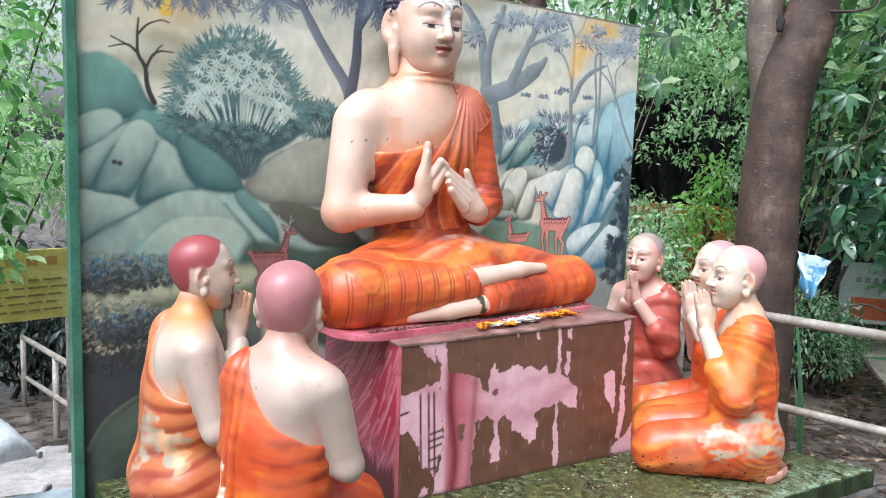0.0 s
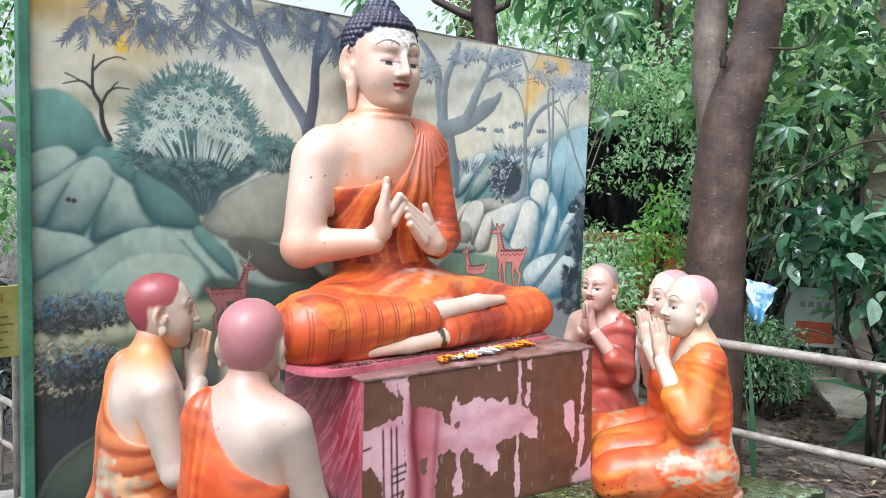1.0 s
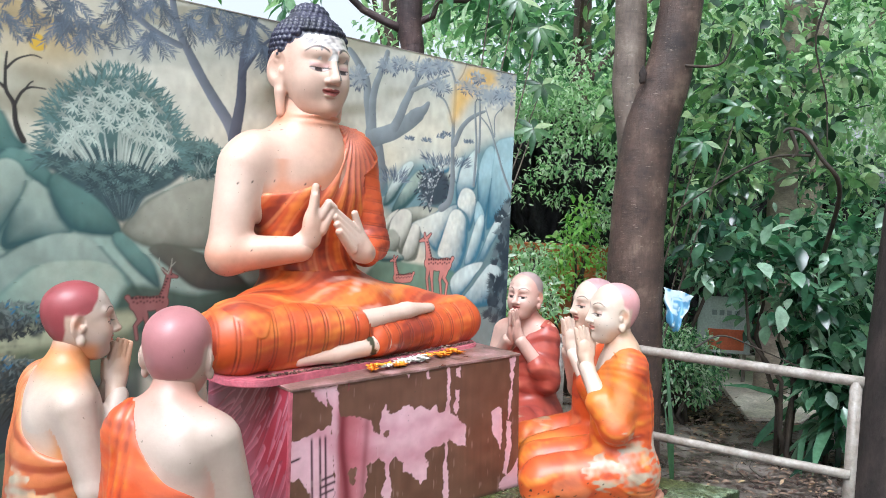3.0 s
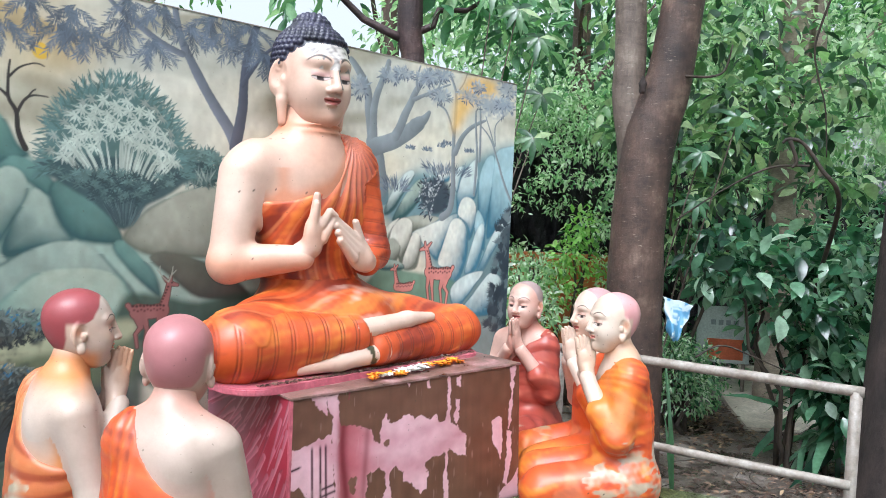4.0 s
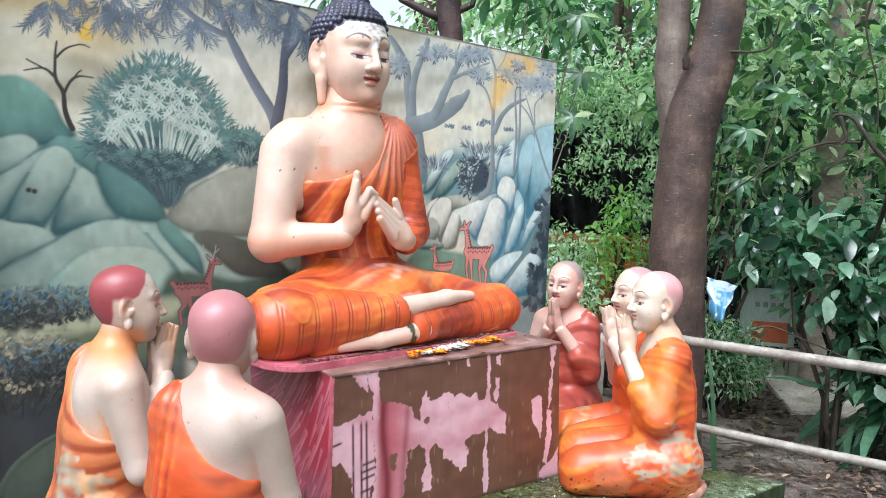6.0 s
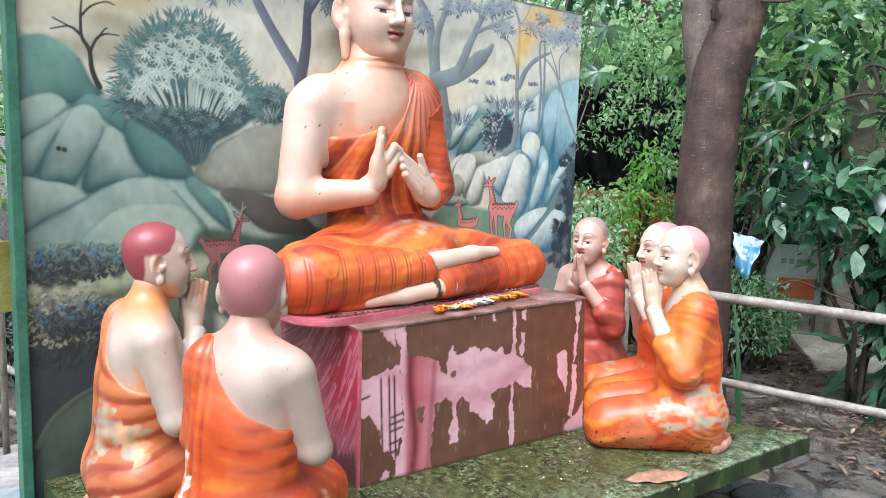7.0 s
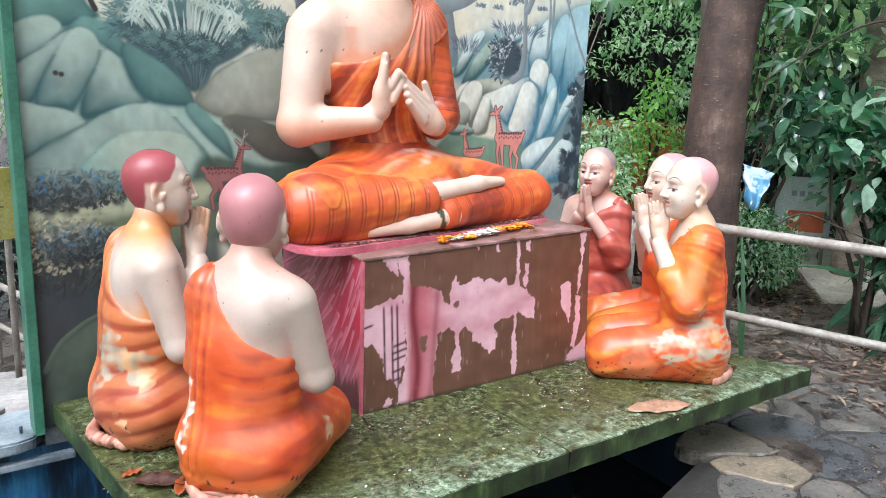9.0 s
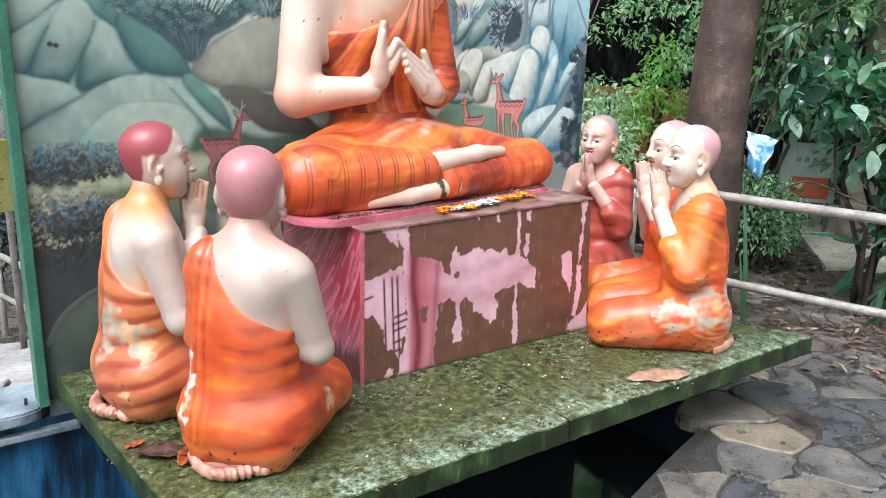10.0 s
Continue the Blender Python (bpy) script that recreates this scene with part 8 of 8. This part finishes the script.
YELLOW = surface("yellow_sign_paint", [(0.3, S(160, 150, 66)), (0.55, S(188, 178, 96)), (0.75, S(206, 200, 140))], 4, 0.5)
DARK_INK = surface("dark_lettering", [(0.3, S(108, 106, 52)), (0.7, S(132, 126, 70))], 8, 0.6)
RED_INK = surface("orange_lettering", [(0.3, S(168, 78, 46)), (0.7, S(192, 98, 60))], 8, 0.6)
WHITE_BOARD = surface("white_sign_paint", [(0.3, S(150, 162, 158)), (0.7, S(184, 194, 190))], 3, 0.5)
GREY_INK = surface("grey_lettering", [(0.3, S(110, 122, 124)), (0.7, S(140, 150, 150))], 8, 0.6)
BROWN_INK = surface("faded_brown_lettering", [(0.3, S(152, 116, 50)), (0.7, S(174, 138, 70))], 8, 0.6)
bars = [(-0.22 + 0.11 * k, 0.14, 0.06, 0.05, BROWN_INK) for k in range(5)]
for j in range(5):
    u = -0.33
    for k in range(6):
        wd = 0.06 + 0.045 * ((k * 7 + j * 3) % 4) / 3
        bars.append((u + wd / 2, 0.03 - 0.045 * j, wd, 0.010, DARK_INK))
        u += wd + 0.022
board_sign("yellow_notice_board", -1.15, 2.62, 0.475, 0.78, 0.42, 14, YELLOW, "weathered yellow notice board with faded lettering", bars, -0.6)
board_sign("far_notice_board", 5.6, 1.45, 0.22, 0.5, 0.55, -50, WHITE_BOARD, "pale notice board with a red panel beyond the shrubs",
           [(0.02, -0.14, 0.34, 0.2, RED_INK)] + [(-0.1 + 0.07 * k, 0.12, 0.045, 0.05, GREY_INK) for k in range(4)], -0.36)
ORANGE_WALL = surface("ochre_wall", [(0.3, S(150, 84, 44)), (0.7, S(186, 112, 62))], 3, 0.8)
low_wall = part("low_wall", bm_box(-0.75, 0.75, -0.08, 0.08, -0.4, 1.05, 0.01), ORANGE_WALL)
low_wall.matrix_world = pose(4.62, 2.62, -0.12, 0, 0, -50)
tagged(low_wall, "low ochre wall beyond the shrubs", "wall", kind="structure")


def plastic_sheet():
    """A torn blue and white sheet hanging crumpled from the trunk."""
    c = Canvas(-0.074, 0.074, -0.105, 0.105, 0.005)
    n = cloud(c.X.shape, (7, 4), 31) * 0.6 + cloud(c.X.shape, (16, 12), 32) * 0.4
    c.C[:] = mixed(S(78, 134, 170), S(186, 200, 206), step(0.42, 0.62, n + 0.25 * (c.Z / 0.12)))

    def hung(x, z):
        droop = 0.5 + 0.5 * np.clip((z + 0.12) / 0.24, 0, 1)
        w = x * droop * (1 + 0.10 * np.sin(z * 60)) + 0.25 * (z + 0.03) * (x > 0)
        return np.stack([w, 0.022 * np.sin(x * 42 + z * 15) + 0.03 * np.sin(z * 17), z - 0.32 * x - 0.018 * np.abs(np.sin(x * 48)) * (z < -0.05)], 1)
    ob = part("plastic_sheet", sheet(c, hung), PEEL)
    md = ob.modifiers.new("thickness", "SOLIDIFY")
    md.thickness = 0.002
    ob.matrix_world = pose(2.655, 0.128, 0.735, 0, 0, -50)
    tagged(ob, "crumpled blue and white plastic sheet tied to the trunk", "plastic sheet")


plastic_sheet()


PALE_ROCK = surface("pale_weathered_rock", [(0.3, S(176, 178, 186)), (0.55, S(204, 206, 212)), (0.8, S(222, 222, 226))], 5, 0.6, 40, 0.4, 0.006)


def boulder_rock(x, y, z, r, label):
    """A weathered boulder: a squashed ball broken by a few flat planes."""
    rng = np.random.default_rng(17)
    bm = bmesh.new()
    bmesh.ops.create_icosphere(bm, subdivisions=4, radius=1.0)
    cuts = [(Vector(rng.normal(size=3)).normalized(), rng.uniform(0.7, 0.92)) for k in range(12)]
    for v in bm.verts:
        for n, d in cuts:
            over = v.co.dot(n) - d
            if over > 0:
                v.co -= n * over * 0.85
        v.co = Vector((v.co.x * r[0], v.co.y * r[1], v.co.z * r[2])) * (1 + 0.02 * math.sin(v.co.x * 9) * math.sin(v.co.z * 11))
    ob = part("boulder", bm, PALE_ROCK, smooth=True)
    ob.matrix_world = pose(x, y, z, 0, 0, 20)
    tagged(ob, label, "boulder")


boulder_rock(-1.33, 3.05, -0.72, (0.32, 0.45, 0.30), "pale weathered boulder beside the descending path")


# ---- offerings and litter on the shrine ----
def flower(x, y, z, petals, r, mat, heart, seed, label):
    rng = np.random.default_rng(seed)
    ob = empty("flower", x, y, z)
    inv = ob.matrix_world.inverted()
    turn = rng.uniform(0, 6.28)
    for k in range(petals):
        a = turn + 2 * math.pi * k / petals + rng.uniform(-0.2, 0.2)
        lift = rng.uniform(0.15, 0.6)
        bm = bmesh.new()
        d, s = Vector((math.cos(a), math.sin(a), lift)).normalized(), Vector((-math.sin(a), math.cos(a), 0))
        o = Vector((x, y, z + 0.004))
        pts = [o, o + d * r * 0.5 + s * r * 0.3, o + d * r + Vector((0, 0, -0.004)), o + d * r * 0.5 - s * r * 0.3, o + d * r * 0.55 + Vector((0, 0, -0.003))]
        vs = [bm.verts.new(p) for p in pts]
        for t in ((0, 1, 4), (1, 2, 4), (2, 3, 4), (3, 0, 4)):
            bm.faces.new([vs[i] for i in t])
        part("petal", bm, mat, ob, smooth=True).matrix_parent_inverse = inv
    bm = bmesh.new()
    bmesh.ops.create_icosphere(bm, subdivisions=1, radius=r * 0.28, matrix=Matrix.Translation((x, y, z + r * 0.2)))
    part("heart", bm, heart, ob, smooth=True).matrix_parent_inverse = inv
    tagged(ob, label, "flower", "flowers offered on the pedestal")


ORANGE_PETAL = surface("orange_petal", [(0.3, S(226, 120, 20)), (0.7, S(244, 170, 48))], 60, 0.5)
WHITE_PETAL = surface("white_petal", [(0.3, S(210, 206, 196)), (0.7, S(238, 236, 230))], 60, 0.5)
rng = np.random.default_rng(5)
for k in range(34):
    u = k / 33
    x, y = 0.40 + 0.55 * u + rng.uniform(-0.02, 0.02), 0.055 + 0.10 * u + rng.uniform(-0.022, 0.022)
    white = 0.10 < u < 0.17 or 0.3 < u < 0.58
    flower(x, y, 0.6225 + rng.uniform(0, 0.012) + 0.0125 * x, 8, rng.uniform(0.027, 0.040), WHITE_PETAL if white else ORANGE_PETAL, WHITE_PETAL if white else ORANGE_PETAL, 100 + k,
           "fresh white flower on the pedestal edge" if white else "orange marigold flower on the pedestal edge")


def dead_leaf(x, y, z, length, width, turn, curl, colour, label):
    n, m = 12, 5
    verts, faces = [], []
    for i in range(n + 1):
        u = i / n
        for j in range(m):
            v = (j / (m - 1) - 0.5) * 2
            w = width * math.sin(math.pi * min(max(u * 0.96 + 0.02, 0), 1)) ** 0.7 * 0.5
            verts.append((length * (u - 0.5), v * w, 0.004 + curl * (abs(v) ** 1.6) * w + curl * 0.25 * length * (u - 0.5) ** 2 + 0.004 * math.sin(u * 21 + v * 3)))
    for i in range(n):
        for j in range(m - 1):
            a = i * m + j
            faces.append((a, a + m, a + m + 1, a + 1))
    ob = part("dead_leaf", mesh_data("dead_leaf", verts, faces), colour)
    md = ob.modifiers.new("thickness", "SOLIDIFY")
    md.thickness = 0.0015
    ob.matrix_world = pose(x, y, z, 0, 0, turn)
    tagged(ob, label, "leaf")


DRY = surface("dry_leaf", [(0.3, S(134, 100, 82)), (0.7, S(194, 152, 124))], 18, 0.45)
DARK_DRY = surface("wet_dead_leaf", [(0.3, S(44, 30, 28)), (0.7, S(92, 60, 50))], 18, 0.25)
RUST = surface("rust_leaf", [(0.3, S(130, 62, 30)), (0.7, S(176, 92, 44))], 18, 0.4)
dead_leaf(1.07, -0.572, 0.001, 0.29, 0.115, -19, 0.1, DRY, "large flat tan dead leaf on the slab")
dead_leaf(-0.80, -0.13, 0.001, 0.17, 0.085, -35, 0.5, DARK_DRY, "curled dark wet dead leaf on the slab")
dead_leaf(-0.745, -0.19, 0.004, 0.12, 0.05, 55, 0.7, RUST, "curled rust brown dead leaf on the slab")
dead_leaf(-0.86, -0.02, 0.001, 0.07, 0.03, 10, 0.5, RUST, "small rust brown leaf on the slab")
dead_leaf(1.72, -0.47, 0.001, 0.10, 0.025, 20, 0.3, DARK_DRY, "thin dark dead leaf on the slab corner")

# crumbs of moss, petals and grit on the slab
rng = np.random.default_rng(9)
crust = []
for k in range(60):
    u, turn = -0.60 + 1.2 * k / 59, radians(7)
    v = -0.225 + 0.05 * abs(u) ** 2
    crust.append((0.50 + u * math.cos(turn) - v * math.sin(turn), 0.38 + u * math.sin(turn) + v * math.cos(turn), 0.654, 0.016, 0.012, 0.003, 14))
tagged(part("base_crust", leaf_cloud("base_crust", crust, 0.012, LEAF_DEAD, 93, droop=0.0, narrow=0.8, flat=True), LEAF_DEAD), "dark debris crusted along the seat board", "debris", kind="stuff")
crumbs = [(rng.uniform(-0.85, 1.85), rng.uniform(-0.62, 0.05), 0.004, 0.16, 0.1, 0.003, 26) for k in range(46)]
tagged(part("slab_debris", leaf_cloud("slab_debris", crumbs, 0.014, LEAF_DEAD, 91, droop=0.0, flat=True), LEAF_DEAD), "fine dark plant debris on the slab", "debris", kind="stuff")
pale = [(rng.uniform(-0.2, 1.6), rng.uniform(-0.6, -0.1), 0.005, 0.2, 0.1, 0.003, 3) for k in range(14)]
tagged(part("fallen_petals", leaf_cloud("fallen_petals", pale, 0.011, LEAF_DEAD, 92, droop=0.0, narrow=0.8, flat=True), WHITE_PETAL), "scattered pale fallen petals on the slab", "petals", kind="stuff")


# ---- flagstones ----
def stones(parent_name, label, sites, clip, z_of, material, gap, thick, seed, limit):
    """Irregular slabs: the cell of each site, shrunk by the joint, with a bevelled top."""
    rng = np.random.default_rng(seed)
    ob = empty(parent_name, 0, 0, 0)
    tagged(ob, label, "pavement", kind="structure")
    made = 0
    for i, s in enumerate(sites):
        poly = [np.array(p) for p in ((s[0] - 0.5, s[1] - 0.5), (s[0] + 0.5, s[1] - 0.5), (s[0] + 0.5, s[1] + 0.5), (s[0] - 0.5, s[1] + 0.5))]
        for j, t in enumerate(sites):
            d = np.array(t) - s
            L = np.linalg.norm(d)
            if j == i or L > 1.0:
                continue
            d, off = d / L, L / 2 - gap
            out = []
            for a, b in zip(poly, poly[1:] + poly[:1]):
                fa, fb = (a - s) @ d - off, (b - s) @ d - off
                if fa <= 0:
                    out.append(a)
                if (fa < 0) != (fb < 0):
                    out.append(a + (b - a) * fa / (fa - fb))
            poly = out
            if len(poly) < 3:
                break
        if len(poly) < 3 or not clip(*s) or made >= limit:
            continue
        made += 1
        z = z_of(*s) + rng.uniform(-0.008, 0.010)
        tilt = rng.normal(size=2) * 0.03
        c = np.mean(poly, axis=0)
        pts = []
        for a, b in zip(poly, poly[1:] + poly[:1]):
            pts.append(a + (c - a) * 0.05)
            pts.append(a + (b - a) * 0.33 + rng.normal(size=2) * 0.013)
            pts.append(a + (b - a) * 0.67 + rng.normal(size=2) * 0.013)
        bm = bmesh.new()
        lift = lambda p: (p - c) @ tilt
        low = [bm.verts.new((*p, z - thick)) for p in pts]
        mid = [bm.verts.new((*p, z - 0.008 + lift(p))) for p in pts]
        top = [bm.verts.new((*(c + (p - c) * 0.93), z + lift(p))) for p in pts]
        n = len(pts)
        for k in range(n):
            q = (k + 1) % n
            bm.faces.new((low[k], low[q], mid[q], mid[k]))
            bm.faces.new((mid[k], mid[q], top[q], top[k]))
        bm.faces.new(top)
        part("stone", bm, material, ob)


bed = part("gravel_bed", bm_prism([(-3.0, -3.6), (3.1, -3.6), (3.1, -0.1), (1.98, -0.1), (1.92, -0.40), (1.14, -0.70), (0.72, -0.84), (0.14, -1.2), (-0.72, -1.98), (-3.0, -1.98)], -0.42, -0.352), GRAVEL)
tagged(bed, "dark wet gravel between the flagstones", "gravel", kind="structure")

rng = np.random.default_rng(12)
step_m = 0.31
sites = [(x + rng.uniform(-0.13, 0.13), y + rng.uniform(-0.13, 0.13)) for x in np.arange(-3.0, 3.4, step_m) for y in np.arange(-3.6, 0.4, step_m)]
far_from_pool = lambda x, y: not in_outline(x - 0.01, y + 0.03, POOL) and (x > -0.2 or y < -1.1) and not (x > 2.95 or y > -0.12)
stones("stone_pavement", "wet irregular grey and brown flagstones with dark joints", sites, far_from_pool, lambda x, y: -0.343, FLAG, 0.007, 0.06, 13, 260)
sites = [(x + rng.uniform(-0.12, 0.12), y + rng.uniform(-0.12, 0.12)) for x in np.arange(-2.4, 0.4, 0.3) for y in np.arange(1.1, 7.0, 0.3)]
stones("path_paving", "pale broken flagstones on the path behind the wall", sites, lambda x, y: x < -0.5 and 1.15 < y < 3.9, lambda x, y: ground_height(x, y) + 0.03, FLAG_PALE, 0.012, 0.05, 14, 120)
